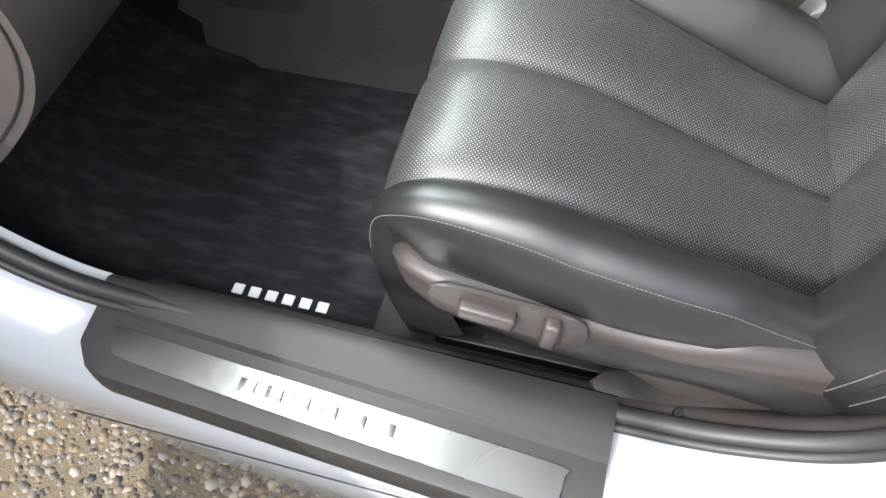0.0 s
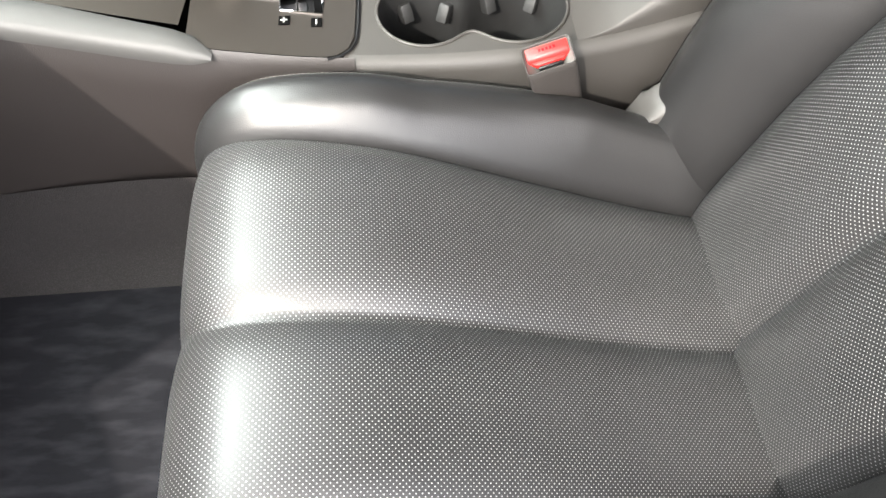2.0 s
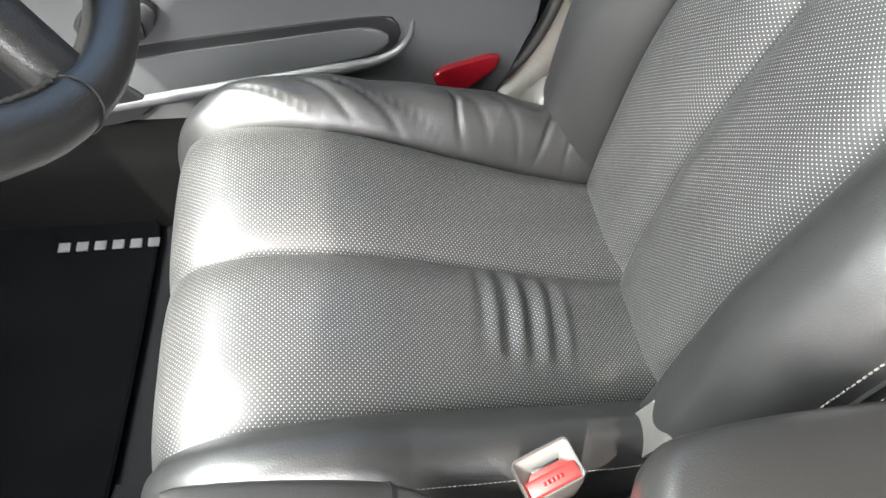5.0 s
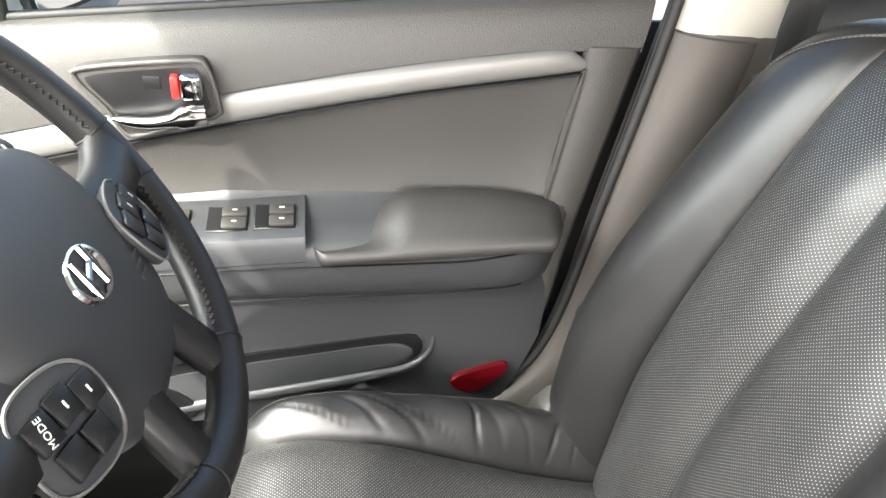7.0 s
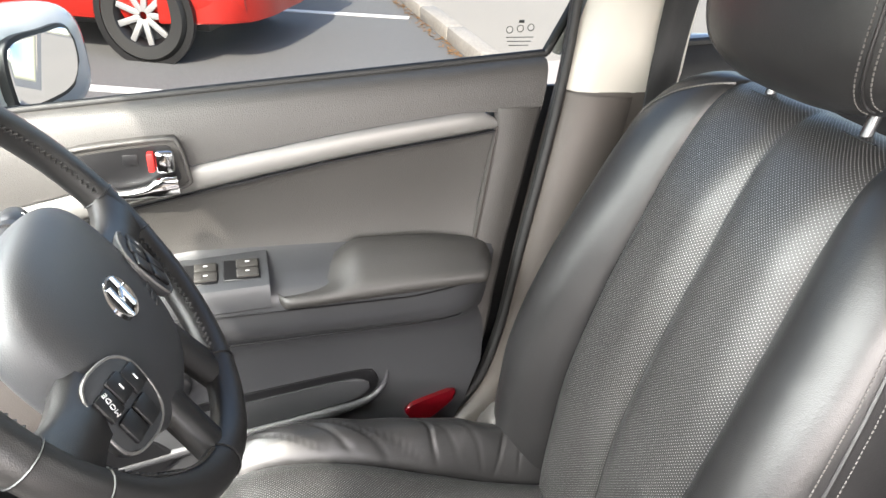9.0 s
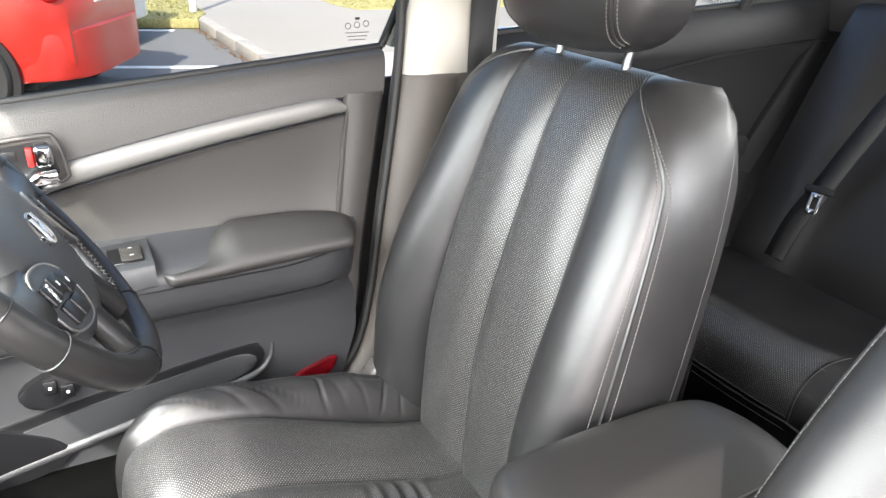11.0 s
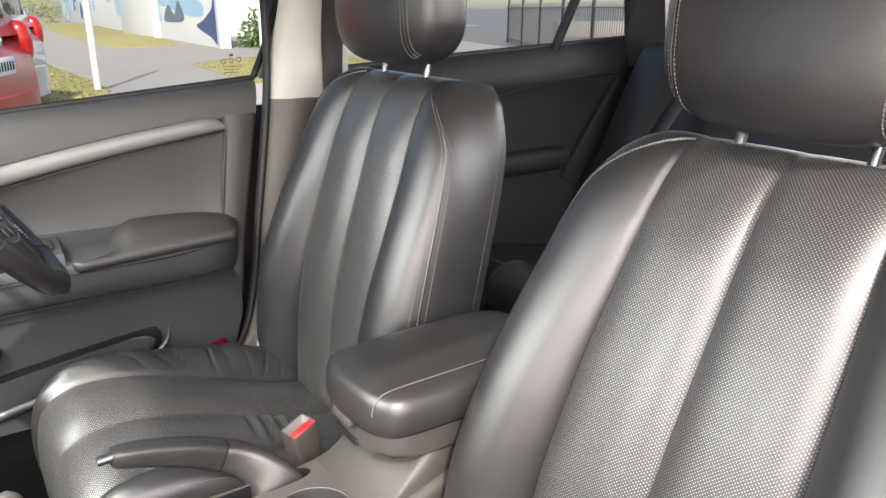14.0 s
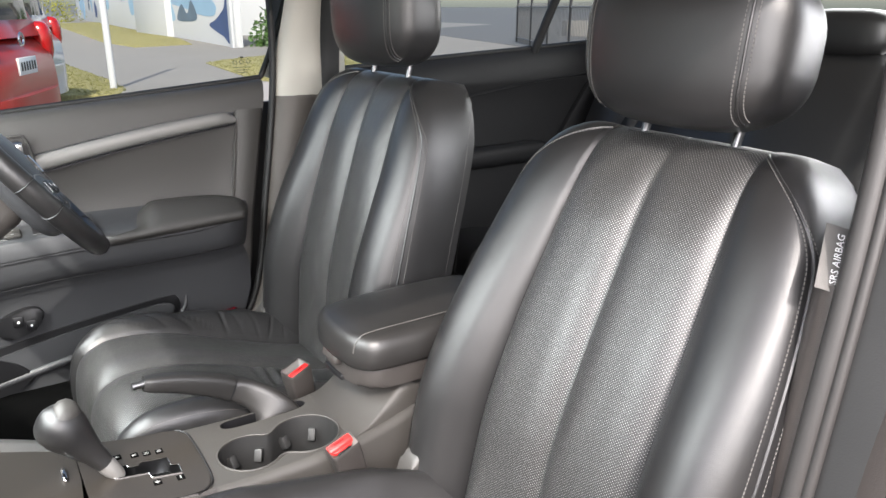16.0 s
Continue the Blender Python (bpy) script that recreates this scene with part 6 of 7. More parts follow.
for sg in (1, -1):
    s = "3" if sg > 0 else "4"
    dr = thing(f"door_{s}", (0, 0, 0), "rear door with dark lining and tinted window", "car door", "rear doors", "structure")
    rows = []
    for x in np.linspace(0.32, 1.42, 30):
        zt = np.interp(x, (0.3, 0.66, 1.27, 1.42), (1.045, 1.066, 1.098, 1.105))
        rows.append([(x, sg * y, z) for z, y in ((0.30, 0.68), (0.45, 0.705), (0.60, 0.70), (0.70, 0.715), (0.80, 0.728), (0.9, 0.732), (0.965, 0.730), (0.985, 0.722), (1.0, 0.720), (zt - 0.02, 0.735), (zt, 0.755))])
    part("lining", surf(rows, flip=sg < 0), REAR_TRIM, dr, "dark grained rear door lining")
    part("lining_joint", tube([(x, sg * 0.7205, z) for x, z in crv([(0.5, 0.93), (0.8, 0.972), (1.0, 0.992), (1.19, 1.002)], 16)], 0.003, 6), BLACK, dr)
    part("end_panel", prism([(1.19, 1.0), (1.25, 1.0), (1.05, 0.70), (0.98, 0.72)], "y", *sorted((sg * 0.712, sg * 0.735)), 0.004), REAR_TRIM, dr)
    part("armrest", rbox((0.78, sg * 0.700, 0.785), (0.40, 0.07, 0.06), 0.024, 4), REAR_TRIM, dr)
    part("pane", surf([[(x, sg * 0.758, np.interp(x, (0.3, 1.42), (1.04, 1.10))), (x, sg * 0.70, 1.22), (x, sg * 0.635, 1.35)] for x in np.linspace(0.33, 1.40, 8)], flip=sg < 0), GLASS_R, dr)
    part("divider", tube([(0.968, sg * 0.752, 1.07), (0.990, sg * 0.715, 1.18), (1.01, sg * 0.64, 1.345)], 0.013, 8), RUBBER, dr)
    part("belt_seal", tube([(x, sg * 0.757, np.interp(x, (0.3, 0.66, 1.27, 1.42), (1.047, 1.068, 1.100, 1.107))) for x in np.linspace(0.33, 1.42, 16)], 0.006, 6), RUBBER, dr)
    setting(f"pillar_{'driver' if sg > 0 else 'passenger'}_rear", prism([(1.24, 1.02), (1.95, 1.02), (1.42, 1.345), (1.20, 1.345), (1.235, 1.2)], "y", *sorted((sg * 0.60, sg * 0.745)), 0.012), PLASTIC_B, "dark rear roof pillar trim", "pillar")
    setting(f"wall_{'driver' if sg > 0 else 'passenger'}_rear", rbox((1.1, sg * 0.81, 0.65), (1.75, 0.04, 0.80), 0.01), WHITE, "white rear body side", "car body")

for sg in (-1, 1):      # body side ahead of the doors
    setting(f"wall_{'driver' if sg > 0 else 'passenger'}_front", rbox((-1.26, sg * 0.765, 0.63), (0.38, 0.05, 0.72), 0.012), WHITE, "white body side ahead of the door", "car body")
    setting(f"wall_{'driver' if sg > 0 else 'passenger'}_kick", rbox((-1.17, sg * 0.665, 0.55), (0.24, 0.03, 0.50), 0.01), PLASTIC_B, "dark kick panel beside the footwell", "trim")
# passenger's door, standing open
po_d = thing("door_2", (-1.08, -0.745, 0, 0, 0, -68), "white passenger door standing wide open", "car door", "", "structure")
OUT2 = [(0.02, 0.36), (0.25, 0.33), (0.95, 0.34), (1.06, 0.42), (1.12, 0.60), (1.18, 0.97), (0.02, 0.93)]
part("skin", prism(OUT2, "y", -0.06, -0.02, 0.01), WHITE, po_d, "white outer skin")
part("lining", prism([(x * 0.97 + 0.02, z) for x, z in OUT2], "y", -0.018, 0.045, 0.02, 3), PLASTIC_L, po_d, "dark inner lining")
part("arm_pad", rbox((0.62, 0.075, 0.73), (0.55, 0.07, 0.05), 0.02, 3), VINYL, po_d)
part("window_frame", tube(crv([(0.42, -0.03, 0.95), (0.62, 0.0, 1.14), (0.85, 0.05, 1.30), (1.05, 0.07, 1.35), (1.22, 0.06, 1.31), (1.20, 0.0, 1.12), (1.18, -0.03, 0.96)], 40), 0.016, 8), WHITE, po_d)
part("pane", surf([[(0.44, -0.02, 0.95), (0.66, 0.01, 1.14), (0.87, 0.05, 1.29)], [(0.8, -0.02, 0.96), (0.9, 0.02, 1.15), (1.0, 0.06, 1.33)], [(1.17, -0.02, 0.96), (1.19, 0.02, 1.13), (1.2, 0.06, 1.31)]]), GLASS, po_d)


# ---- outside ----
ASPHALT = material("asphalt", (0.12, 0.12, 0.12), 0.85, grain=120, bump=0.6, blotch=0.6, dark=0.7, wear=0.5)
CONCRETE = material("pale_concrete", (0.25, 0.235, 0.21), 0.85, grain=60, bump=0.3, blotch=0.8, dark=0.75, wear=0.2)
KERB = material("kerb_concrete", (0.32, 0.30, 0.27), 0.85, grain=50, bump=0.4, blotch=2.5, dark=0.6, wear=0.3)
GRASS = material("dry_grass", (0.30, 0.27, 0.11), 0.9, grain=40, bump=0.9, blotch=1.2, dark=0.55, wear=0.5)
BLADE = material("grass_blades", (0.26, 0.25, 0.08), 0.8, grain=20, bump=0.2, blotch=1.5, dark=0.6)
LITTER = material("dry_leaf_litter", (0.30, 0.16, 0.06), 0.9, grain=80, bump=0.6, blotch=6, dark=0.5)
LINE = material("white_road_paint", (0.72, 0.72, 0.70), 0.7, grain=90, bump=0.3, blotch=4, dark=0.8)
MORTAR = material("aggregate_mortar", (0.24, 0.19, 0.125), 0.9, grain=260, bump=0.8, blotch=7, dark=0.6, wear=0.4)
PEBBLE = material("brown_pebbles", (0.30, 0.24, 0.17), 0.6, grain=90, bump=0.2, blotch=30, dark=0.45)
RED_CAR = material("red_car_paint", (0.36, 0.016, 0.010), 0.32, grain=20, bump=0.01, blotch=2, dark=0.9, coat=0.15, spec=0.35)
WALLW = material("white_wall", (0.56, 0.57, 0.58), 0.8, grain=20, bump=0.1, blotch=0.5, dark=0.9)
BLUE_D = material("dark_blue_paint", (0.05, 0.09, 0.22), 0.7, grain=8, bump=0.05, blotch=1.5, dark=0.6)
BLUE_L = material("pale_blue_paint", (0.32, 0.50, 0.66), 0.7, grain=8, bump=0.05, blotch=1.0, dark=0.7)
BLUE_G = material("blue_grey_paint", (0.14, 0.20, 0.27), 0.7, grain=8, bump=0.05, blotch=1.2, dark=0.5)
CREAM = material("cream_paint", (0.66, 0.58, 0.42), 0.7, grain=8, bump=0.05, blotch=1.0, dark=0.9)
PICKET = material("grey_painted_iron", (0.17, 0.17, 0.17), 0.5, grain=80, bump=0.1)
IRON = material("dark_painted_iron", (0.03, 0.03, 0.032), 0.5, grain=80, bump=0.1)
LEAF = material("bush_leaves", (0.07, 0.15, 0.03), 0.6, grain=10, bump=0.1, blotch=3, dark=0.5)
LEAF_Y = material("yellow_bush_leaves", (0.30, 0.30, 0.03), 0.6, grain=10, bump=0.1, blotch=3, dark=0.5)
ALLOY = material("painted_alloy", (0.50, 0.50, 0.50), 0.35, metal=0.6, grain=60, bump=0.02)
LAMP_R = material("red_lamp_glass", (0.45, 0.01, 0.01), 0.12, grain=200, bump=0.1)
CARGLASS = material("dark_car_glass", (0.02, 0.022, 0.025), 0.06, grain=5, bump=0.0, rv=0.02)
NUMBER = material("plate_white", (0.75, 0.75, 0.75), 0.4, grain=100, bump=0.02)

rng = random.Random(4)
setting("ground", surf([[(x, y, -0.002) for y in (-900, -30, -4, 0, 4, 8, 30, 90, 900)] for x in (-900, -30, -6, 0, 6, 30, 900)]), ASPHALT, "worn grey asphalt of the car park", "asphalt")
agg = thing("pavement_aggregate", (0, 0, 0), "exposed pebble concrete beside the car", "paving", "", "structure")
part("slab", prism([(-4, -4.5), (2.5, -4.5), (2.5, -0.35), (-4, -0.35)], "z", -0.02, 0.004, 0.002), MORTAR, agg)
V, F = [], []
base = [(1, 0, 0), (0.5, 0.87, 0), (-0.5, 0.87, 0), (-1, 0, 0), (-0.5, -0.87, 0), (0.5, -0.87, 0), (0.62, 0, 0.62), (0.31, 0.54, 0.62), (-0.31, 0.54, 0.62), (-0.62, 0, 0.62), (-0.31, -0.54, 0.62), (0.31, -0.54, 0.62), (0, 0, 0.85)]
for i in range(9000):
    x, y = rng.uniform(-1.5, -0.2), rng.uniform(-1.25, -0.60)
    r = rng.choice((0.0035, 0.005, 0.006, 0.008, 0.010)) * rng.uniform(0.7, 1.2)
    w, st = rng.uniform(0, 6.28), rng.uniform(0.55, 1.0)
    k = len(V)
    for bx, by, bz in base:
        q = (bx * r, by * r * st)
        V.append((x + q[0] * math.cos(w) - q[1] * math.sin(w) + rng.uniform(-0.1, 0.1) * r, y + q[0] * math.sin(w) + q[1] * math.cos(w), 0.003 + bz * r * rng.uniform(0.5, 0.75)))
    F += [(k + j, k + (j + 1) % 6, k + 6 + (j + 1) % 6, k + 6 + j) for j in range(6)] + [(k + 6 + j, k + 6 + (j + 1) % 6, k + 12) for j in range(6)]
pb = part("pebbles", mesh(V, F, sharp=None), PEBBLE, agg, "brown and grey pebbles")
tagged(pb, "", "", "", "stuff")
nt = PEBBLE.node_tree
gi, hs = nt.nodes.new("ShaderNodeNewGeometry"), nt.nodes.new("ShaderNodeValToRGB")
hs.color_ramp.elements[0].color, hs.color_ramp.elements[1].color = (0.05, 0.045, 0.04, 1), (0.42, 0.35, 0.26, 1)
for pos, col in ((0.3, (0.15, 0.125, 0.10, 1)), (0.55, (0.25, 0.18, 0.10, 1)), (0.75, (0.20, 0.19, 0.175, 1))):
    el = hs.color_ramp.elements.new(pos)
    el.color = col
nt.links.new(gi.outputs["Random Per Island"], hs.inputs[0])
nt.links.new(hs.outputs[0], nt.nodes["Principled BSDF"].inputs["Base Color"])

# kerb behind the parking bays, footpath beyond it
setting("pavement", prism([(1.46, -12), (30, -12), (30, 80), (-14, 80), (-14, 17.5), (-0.5, 16.2), (1.46, 15.5)], "z", -0.05, 0.10, 0.01), CONCRETE, "pale concrete footpath", "footpath")
kb = thing("kerb", (0, 0, 0), "worn concrete kerb along the parking bays", "kerb", "", "structure")
for i in range(26):
    y = -6.0 + i * 0.92
    part("kerb_stone", rbox((1.385, y, 0.045), (0.15, 0.905, 0.13), 0.02, 2), KERB, kb)
lt = []
for i in range(420):
    x, y, a = 1.30 - abs(rng.gauss(0, 0.05)), rng.uniform(2.5, 10), rng.uniform(0, 6.28)
    lt.append(((x, y), a, rng.uniform(0.01, 0.03)))
V, F = [], []
for (x, y), a, r in lt:
    k = len(V)
    for dx, dy, dz in ((-r, 0, 0), (0, -r * 0.5, 0.006), (r, 0, 0.002), (0, r * 0.5, 0.008)):
        V.append((x + dx * math.cos(a) - dy * math.sin(a), y + dx * math.sin(a) + dy * math.cos(a), 0.002 + dz))
    F.append((k, k + 1, k + 2, k + 3))
tagged(part("leaf_litter", mesh(V, F, sharp=None), LITTER), "dry brown leaves gathered along the kerb", "leaves", "", "stuff")
for (ax, ay), (bx, by) in (((-5.5, 6.0), (0.9, 3.62)), ((-5.2, 8.75), (1.21, 6.40)), ((-5.2, 11.4), (1.0, 9.1))):
    w = Vector((by - ay, ax - bx)).normalized() * 0.05
    ln = prism([(ax - w.x, ay - w.y), (bx - w.x, by - w.y), (bx + w.x, by + w.y), (ax + w.x, ay + w.y)], "z", -0.002, 0.004, 0)
    tagged(part("parking_line", ln, LINE), "white painted parking bay line", "road marking", "parking lines")


def tufts(name, pts, label, h=0.05):
    V, F = [], []
    for x, y, z in pts:
        for _ in range(3):
            a, hh = rng.uniform(0, 6.28), h * rng.uniform(0.5, 1.3)
            dx, dy, k = 0.008 * math.cos(a), 0.008 * math.sin(a), len(V)
            V.extend([(x - dx, y - dy, z), (x + dx, y + dy, z), (x + rng.uniform(-0.03, 0.03), y + rng.uniform(-0.03, 0.03), z + hh)])
            F.append((k, k + 1, k + 2))
    return tagged(part(name, mesh(V, F, sharp=None), BLADE), label, "grass", "", "stuff")


def inside(p, poly):
    c, n = False, len(poly)
    for i in range(n):
        (x1, y1), (x2, y2) = poly[i], poly[i - 1]
        if (y1 > p[1]) != (y2 > p[1]) and p[0] < (x2 - x1) * (p[1] - y1) / (y2 - y1) + x1:
            c = not c
    return c


for i, poly in enumerate(([(-0.6, 10.4), (0.4, 9.5), (1.30, 9.15), (1.52, 9.8), (1.56, 11.4), (1.45, 15.2), (-0.6, 15.8)], [(3.60, 9.7), (3.50, 10.4), (3.85, 14.0), (4.3, 14.5), (6.1, 15.9), (8.5, 13.0), (6.6, 9.4)], [(3.9, 20.6), (5.7, 21.5), (6.3, 25), (8.3, 52), (5.3, 50), (3.7, 24)])):
    setting(f"ground_lawn_{i + 1}", prism(poly, "z", 0.0, 0.12, 0.02), GRASS, "dry yellow-green lawn", "lawn")
    xs, ys = [p[0] for p in poly], [p[1] for p in poly]
    pts = []
    while len(pts) < 5000:
        p = (rng.uniform(min(xs), max(xs)), rng.uniform(min(ys), max(ys)))
        if inside(p, poly):
            pts.append((*p, 0.115))
    tufts("lawn_grass", pts, "tufts of dry mown grass", 0.022)

# white post
po = thing("sign_post", (1.39, 9.95, 0.0), "white painted steel post at the kerb", "post")
part("pole", tube([(0, 0, 0), (0, 0, 1.5), (0, 0, 3.0)], 0.045, 18), WALLW, po)
part("foot", tube([(0, 0, 0.0), (0, 0, 0.03)], 0.07, 16), KERB, po)
po2 = thing("gate_post", (6.35, 16.7, 0.08), "thick white post beside the lawn", "post")
part("pole", tube([(0, 0, 0), (0, 0, 1.5), (0, 0, 3.2)], 0.075, 18), WALLW, po2)


def wheel(parent, x, y, r, m):
    tyre = part("tyre", moved(lathe([(r * 0.66, -0.09), (r * 0.92, -0.10), (r * 0.99, -0.07), (r, 0), (r * 0.99, 0.07), (r * 0.92, 0.10), (r * 0.66, 0.09)], 44, "y"), Matrix.Translation((x, y, r))), RUBBER, parent, "black tyre")
    part("rim", moved(lathe([(0.02, -0.02), (r * 0.55, 0.02), (r * 0.60, 0.06), (r * 0.68, 0.09), (r * 0.68, -0.09), (r * 0.6, -0.06), (r * 0.55, -0.05)], 40, "y"), Matrix.Translation((x, y, r))), BLACK, tyre)
    for s in (-1, 1):
        for i in range(9):
            w = 2 * math.pi * i / 9
            part("spoke", moved(rbox((r * 0.36, s * 0.07, 0), (r * 0.56, 0.02, r * 0.14), 0.008), Matrix.Translation((x, y, r)) @ pose(0, 0, 0, 0, math.degrees(w), 0)), ALLOY, tyre)


def small_car(name, place, paint, label):
    """A hatchback; its rear is at x = 0 and it points along -x."""
    E = thing(name, place, label, "car", "parked cars")
    L, W = 3.9, 0.84
    rows = []
    for x in np.linspace(-L, 0.0, 40):
        f = (x + L) / L
        zb = 0.22 + 0.06 * max(0, (f - 0.9) / 0.1)
        zs = lut(f, (0, 0.05, 0.25, 0.3, 0.6, 0.9, 0.96, 1.0), (0.55, 0.75, 0.95, 0.98, 1.00, 1.00, 0.98, 0.80))
        w = W * lut(f, (0, 0.06, 0.2, 0.5, 0.85, 0.95, 1.0), (0.72, 0.92, 1.0, 1.0, 0.99, 0.93, 0.78))
        row = [(x, s * w * k, zb + (zs - zb) * g) for s, seq in ((-1, ((0.80, 0.0), (0.93, 0.04), (0.99, 0.2), (1.0, 0.45), (0.985, 0.7), (0.95, 0.9), (0.90, 1.0))), (1, ((0.90, 1.0), (0.95, 0.9), (0.985, 0.7), (1.0, 0.45), (0.99, 0.2), (0.93, 0.04), (0.80, 0.0)))) for k, g in seq]
        rows.append(row)
    bm = bmesh.new()
    bm.from_mesh(surf(rows, cv=True))
    bmesh.ops.holes_fill(bm, edges=[e for e in bm.edges if e.is_boundary], sides=0)
    part("body", from_bm(bm, 50), paint, E)
    rows = []
    for x, zt, w in ((-2.95, 0.95, 0.70), (-2.4, 1.33, 0.60), (-1.9, 1.48, 0.58), (-1.2, 1.50, 0.58), (-0.6, 1.46, 0.57), (-0.25, 1.36, 0.56), (-0.06, 0.96, 0.66)):
        rows.append([(x, s * (w + (0.78 - w) * (1 - g) * 0.9), 0.93 + (zt - 0.93) * g) for s, seq in ((-1, (0, 0.4, 0.8, 0.95, 1.0)), (1, (1.0, 0.95, 0.8, 0.4, 0))) for g in seq])
    part("cabin", surf(rows, flip=True), paint, E)
    part("rear_window", prism([(-0.55, 1.05), (0.55, 1.05), (0.47, 1.34), (-0.47, 1.34)], "x", -0.02, 0.0, 0.004), CARGLASS, E).matrix_basis = pose(-0.12, 0, 0, 0, 0, 0) @ Matrix.Shear("YZ", 4, (0, 0))
    for s in (-1, 1):
        part("side_window", prism([(-2.5, 0.98), (-0.55, 1.0), (-0.7, 1.38), (-1.9, 1.42)], "y", *sorted((s * 0.70, s * 0.725)), 0.004), CARGLASS, E)
        part("tail_lamp", moved(blob((0, 0, 0), (0.10, 0.09, 0.17), (0.7, 0.7), (14, 20)), Matrix.Translation((-0.10, s * 0.66, 0.90))), LAMP_R, E, "red tail lamp")
        part("bumper_seam", tube([(-0.02, s * 0.1, 0.55), (-0.04, s * 0.55, 0.56), (-0.3, s * 0.80, 0.57)], 0.006, 6), BLACK, E)
        for x in (-0.62, -3.05):
            part("wheel_arch", moved(lathe([(0.30, -0.02), (0.345, -0.02), (0.345, 0.02), (0.30, 0.02)], 40, "y"), Matrix.Translation((x, s * 0.815, 0.30))), BLACK, E)
            wheel(E, x, s * 0.76, 0.30, None)
    part("bumper", prism(loop([(-0.55, -0.75), (-0.3, -0.78), (-0.05, -0.70), (0.06, -0.4), (0.07, 0), (0.06, 0.4), (-0.05, 0.70), (-0.3, 0.78), (-0.55, 0.75)], 50), "z", 0.26, 0.56, 0.018, 2), paint, E)
    pl = part("number_plate", rbox((0.005, 0, 0.76), (0.02, 0.36, 0.125), 0.004), NUMBER, E, "white plate with dark bars")
    for i in range(6):
        part("bar", rbox((0.017, -0.135 + i * 0.054, 0.76), (0.004, 0.026, 0.065), 0.002), BLACK, pl)
    part("badge", moved(lathe([(0.03, 0), (0.035, 0.01), (0.05, 0.01), (0.055, 0)], 20, "x"), Matrix.Translation((-0.01, 0, 0.95))), CHROME, E)
    part("underbody", rbox((-1.95, 0, 0.24), (3.4, 1.3, 0.12), 0.03), BLACK, E)
    return E


hd2 = math.degrees(math.atan2(0.889, 0.457)) - 90
small_car("red_hatchback", (0.02, 5.49, 0, 0, 0, -24), RED_CAR, "red hatchback parked in the next bay")
small_car("white_hatchback", (0.42, 8.10, 0, 0, 0, -24), WHITE, "white car parked beyond the red one")

# painted wall across the road
wl = thing("wall_mural", (6.35, 19.3, 0.08, 0, 0, 86.4), "white wall with an abstract blue painting", "painted wall", "", "structure")
part("wall", rbox((23, 0, 1.5), (46, 0.25, 3.4), 0.02), WALLW, wl)
part("wall_edge", rbox((0.05, 0.16, 1.5), (0.30, 0.08, 3.4), 0.02), WALLW, wl)
SCENE = (   # outline and colour of the painted shapes near the wall's end
    ([(0.25, 0.15), (0.25, 2.9), (0.55, 2.9), (0.7, 1.7), (1.3, 1.25), (2.0, 0.95), (2.7, 0.75), (2.0, 0.5), (1.1, 0.3)], BLUE_D),
    ([(1.6, 1.5), (3.0, 2.3), (5.5, 2.7), (8.0, 2.5), (8.5, 1.8), (6.0, 1.5), (4.0, 1.2), (2.2, 1.15)], BLUE_L),
    ([(2.6, 2.5), (4.5, 3.05), (7.0, 3.0), (5.0, 2.6)], CREAM),
    ([(4.2, 1.0), (4.9, 1.9), (5.6, 1.2), (6.4, 1.7), (7.3, 0.9), (5.8, 0.8)], BLUE_G),
    ([(7.6, 0.9), (8.6, 2.0), (9.8, 1.0), (8.8, 0.8)], BLUE_L),
    ([(10.5, 0.25), (10.6, 0.95), (12.2, 1.0), (13.8, 0.9), (13.9, 0.3), (12.0, 0.2)], BLUE_D),
    ([(9.9, 0.7), (10.0, 2.6), (10.25, 3.0), (10.2, 1.8), (10.4, 0.7)], BLUE_G),
    ([(12.6, 1.0), (12.5, 3.0), (12.8, 3.0), (13.0, 1.1)], RED_L),
    ([(14.8, 0.6), (14.9, 2.2), (15.6, 3.0), (16.1, 1.9), (15.7, 0.6)], BLUE_G),
    ([(16.8, 1.2), (17.2, 2.8), (18.4, 2.5), (18.0, 1.0)], BLUE_L),
    ([(0.62, 1.9), (0.75, 3.0), (0.9, 3.0), (0.85, 2.2)], BLUE_D))
for j, (pts2, paint) in enumerate(SCENE):
    part("painted_shape", prism(loop([(px, 0.1 + pz * 0.62) for px, pz in pts2], 40), "y", 0.124 + 0.0004 * j, 0.131 + 0.0006 * j, 0), paint, wl)
for i in range(26):
    x = 19 + i * 0.95 * rng.uniform(0.8, 1.2)
    z, a, b = rng.uniform(0.7, 2.8), rng.uniform(0.3, 1.1), rng.uniform(0.25, 0.9)
    ptsb = [(x + a * math.cos(w) * rng.uniform(0.6, 1.2), min(3.1, max(0.1, z + b * math.sin(w) * rng.uniform(0.5, 1.2)))) for w in np.linspace(0, 6.28, 9)[:-1]]
    part("painted_shape", prism(loop(ptsb, 28), "y", 0.126 + 0.0003 * i, 0.133 + 0.0004 * i, 0), rng.choice((BLUE_L, BLUE_L, BLUE_G, CREAM, BLUE_D, BLUE_L)), wl)
st2 = thing("outdoor_steps", (8.8, 20.2, 0.08), "pale concrete steps beside the painted wall", "steps")
for i in range(9):
    part("step", rbox((0.4 + 0.26 * i, 1.0, 0.09 + 0.18 * i), (0.30, 1.6, 0.18), 0.01), CONCRETE, st2)
hs2 = thing("house", (10.5, 27.0, 0), "pale boarded house behind the wall", "house")
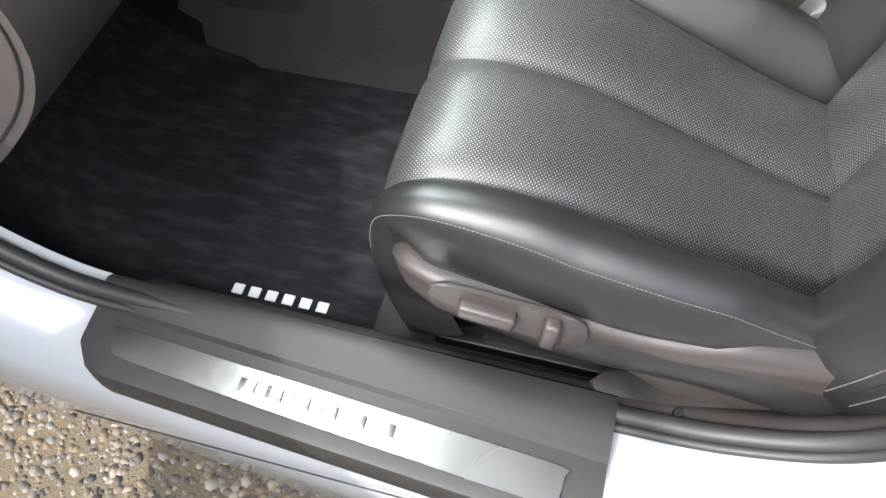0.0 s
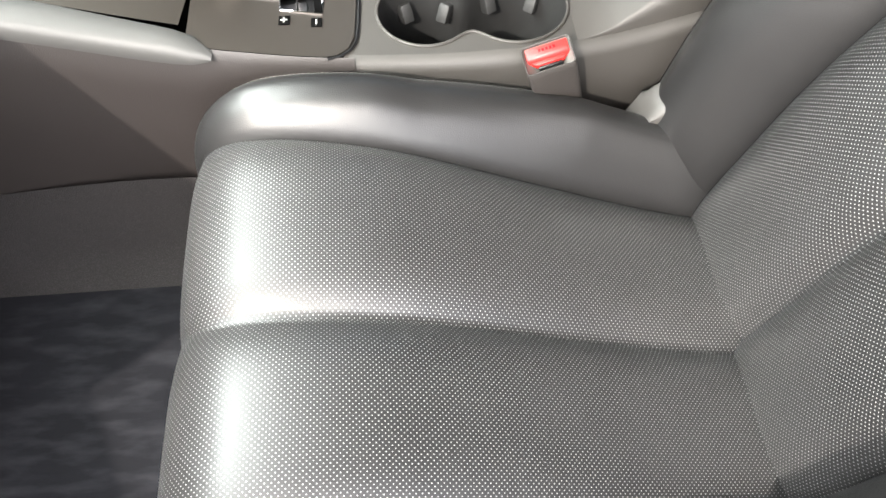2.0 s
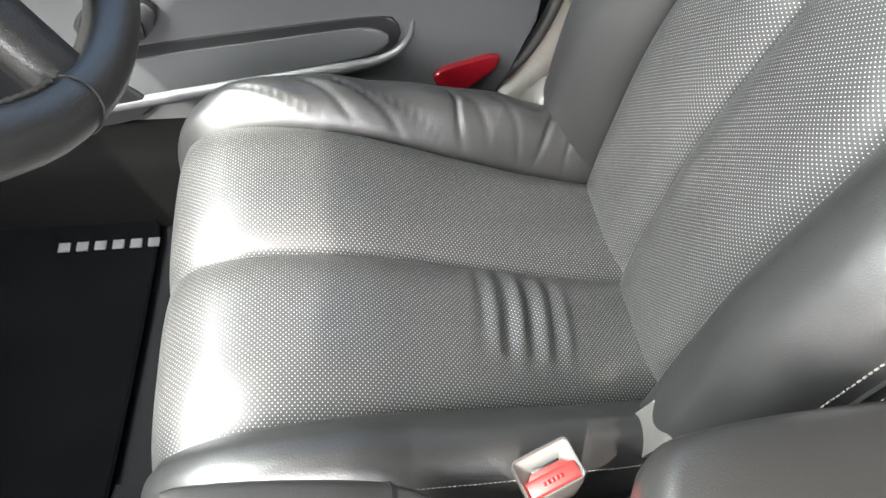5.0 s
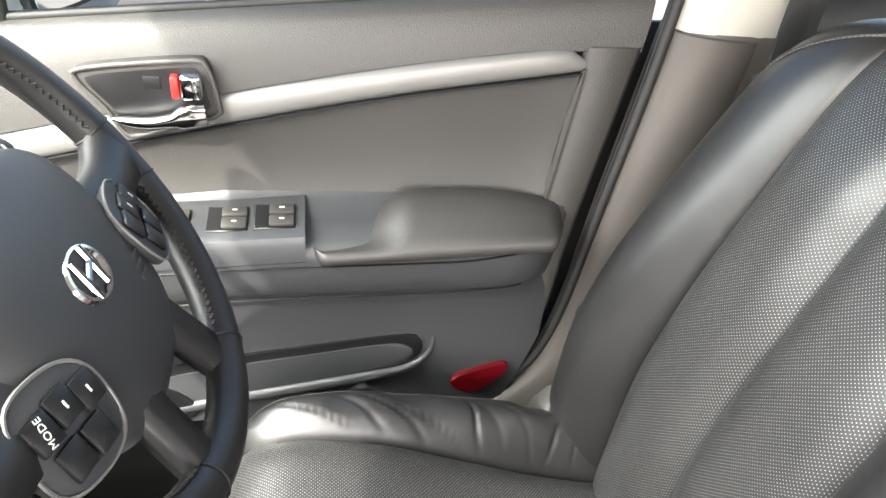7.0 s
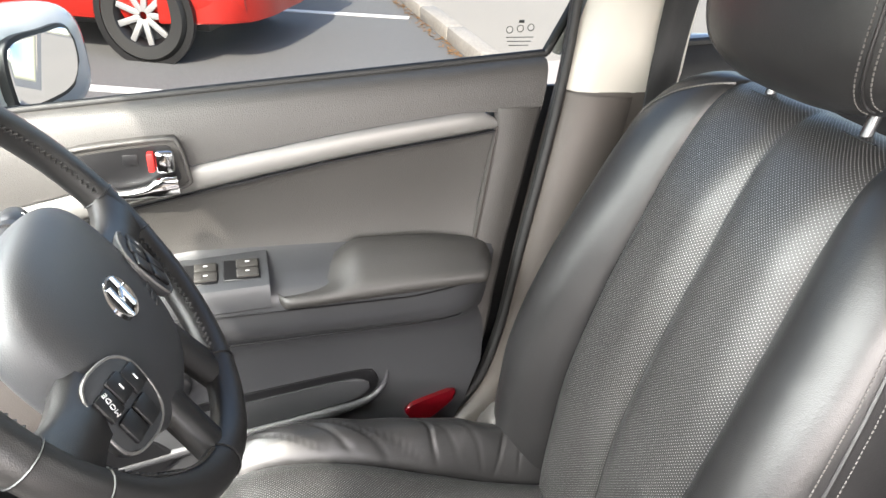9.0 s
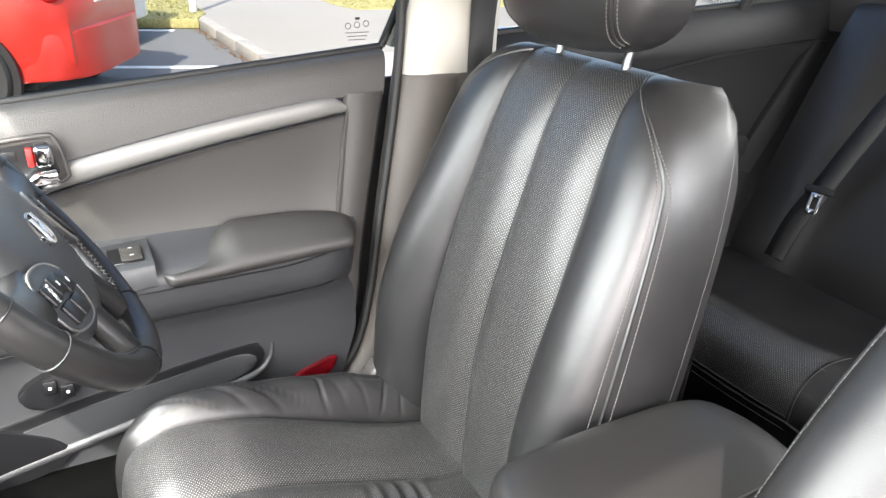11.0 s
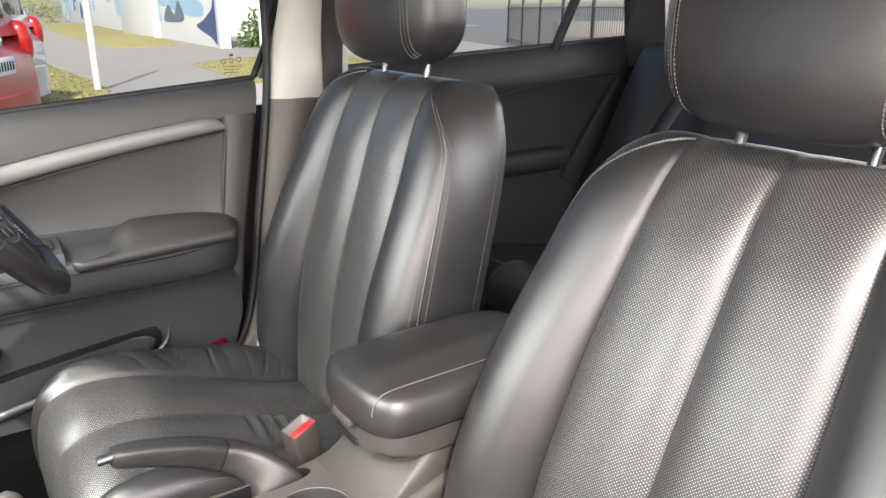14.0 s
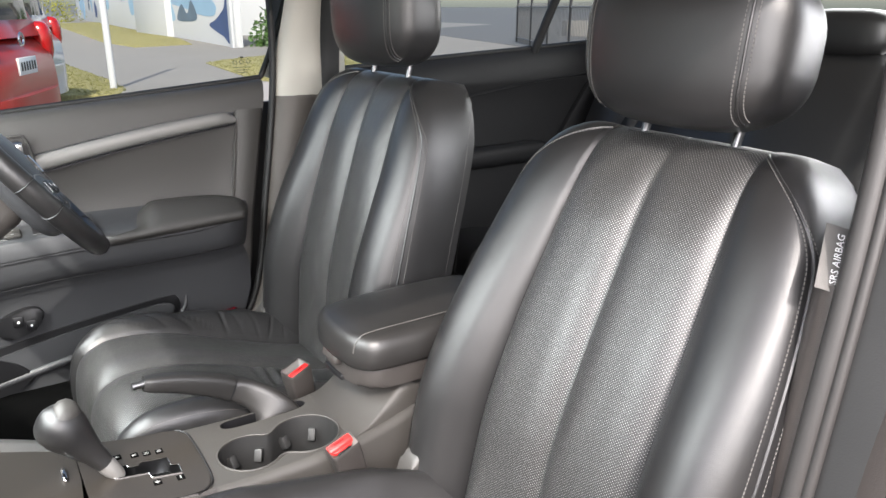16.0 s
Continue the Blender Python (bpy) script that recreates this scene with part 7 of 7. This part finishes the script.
part("wall", rbox((0, 3, 2.4), (8, 5, 4.8), 0.02), WALLW, hs2)
part("roof", prism([(-4.4, 4.8), (0, 6.6), (4.4, 4.8)], "y", 0.2, 5.8, 0.02), IRON, hs2)


def bush(name, place, r, mat, label, n=900):
    E = thing(name, place, label, "bush")
    V, F = [], []
    for i in range(n):
        d = Vector((rng.gauss(0, 1), rng.gauss(0, 1), abs(rng.gauss(0, 0.9)))).normalized()
        q = Vector((d.x * r[0], d.y * r[1], d.z * r[2])) * rng.uniform(0.55, 1.05) * (1 + 0.2 * math.sin(5 * d.x + 7 * d.y))
        u, w = Vector((rng.gauss(0, 1), rng.gauss(0, 1), rng.gauss(0, 1))).normalized() * 0.09, Vector((rng.gauss(0, 1), rng.gauss(0, 1), rng.gauss(0, 1))).normalized() * 0.05
        k = len(V)
        V += [q - u, q + w, q + u, q - w]
        F.append((k, k + 1, k + 2, k + 3))
    part("leaves", mesh(V, F, sharp=None), mat, E)
    part("stem", tube([(0, 0, -0.05), (0.02, 0, r[2] * 0.5)], (0.05, 0.02), 8), KERB, E)
    return E


bush("green_bush", (7.7, 19.6, 0.1), (0.8, 0.8, 1.0), LEAF, "green shrub at the end of the painted wall")
bush("yellow_bush", (5.6, 55.0, 0.1), (2.2, 2.0, 2.6), LEAF_Y, "yellow-green shrub at the painted wall", 1200)

# iron fence and the wall behind the rear window
fe = thing("iron_fence", (0, 0, 0), "grey iron picket fence beyond the footpath", "fence")
f0, f1 = Vector((7.6, 5.2, 0.1)), Vector((15.5, 18.6, 0.1))
n = 110
for i in range(n + 1):
    p = f0.lerp(f1, i / n)
    big = i % 18 == 0
    part("post" if big else "picket", tube([p, p + Vector((0, 0, 1.35 if big else 1.2))], 0.035 if big else 0.011, 8), IRON if big else PICKET, fe)
for h in (0.15, 1.1):
    part("rail", tube([f0 + Vector((0, 0, h)), f1 + Vector((0, 0, h))], 0.018, 8), PICKET, fe)
setting("pavement_side_road", prism([(9.5, 3.0), (40, 3.0), (60, 60), (18, 30)], "z", 0.0, 0.108, 0), ASPHALT, "grey side road behind the fence", "road")
lw = thing("low_wall", (0, 0, 0), "pale low wall across the side road", "wall")
part("wall", prism([(20, 21), (40, 14), (40.3, 14.6), (20.3, 21.6)], "z", 0.1, 0.7, 0.02), KERB, lw)
small_car("far_white_car", (31, 22.5, 0.11, 0, 0, -20), WHITE, "white car on the side road behind the fence")
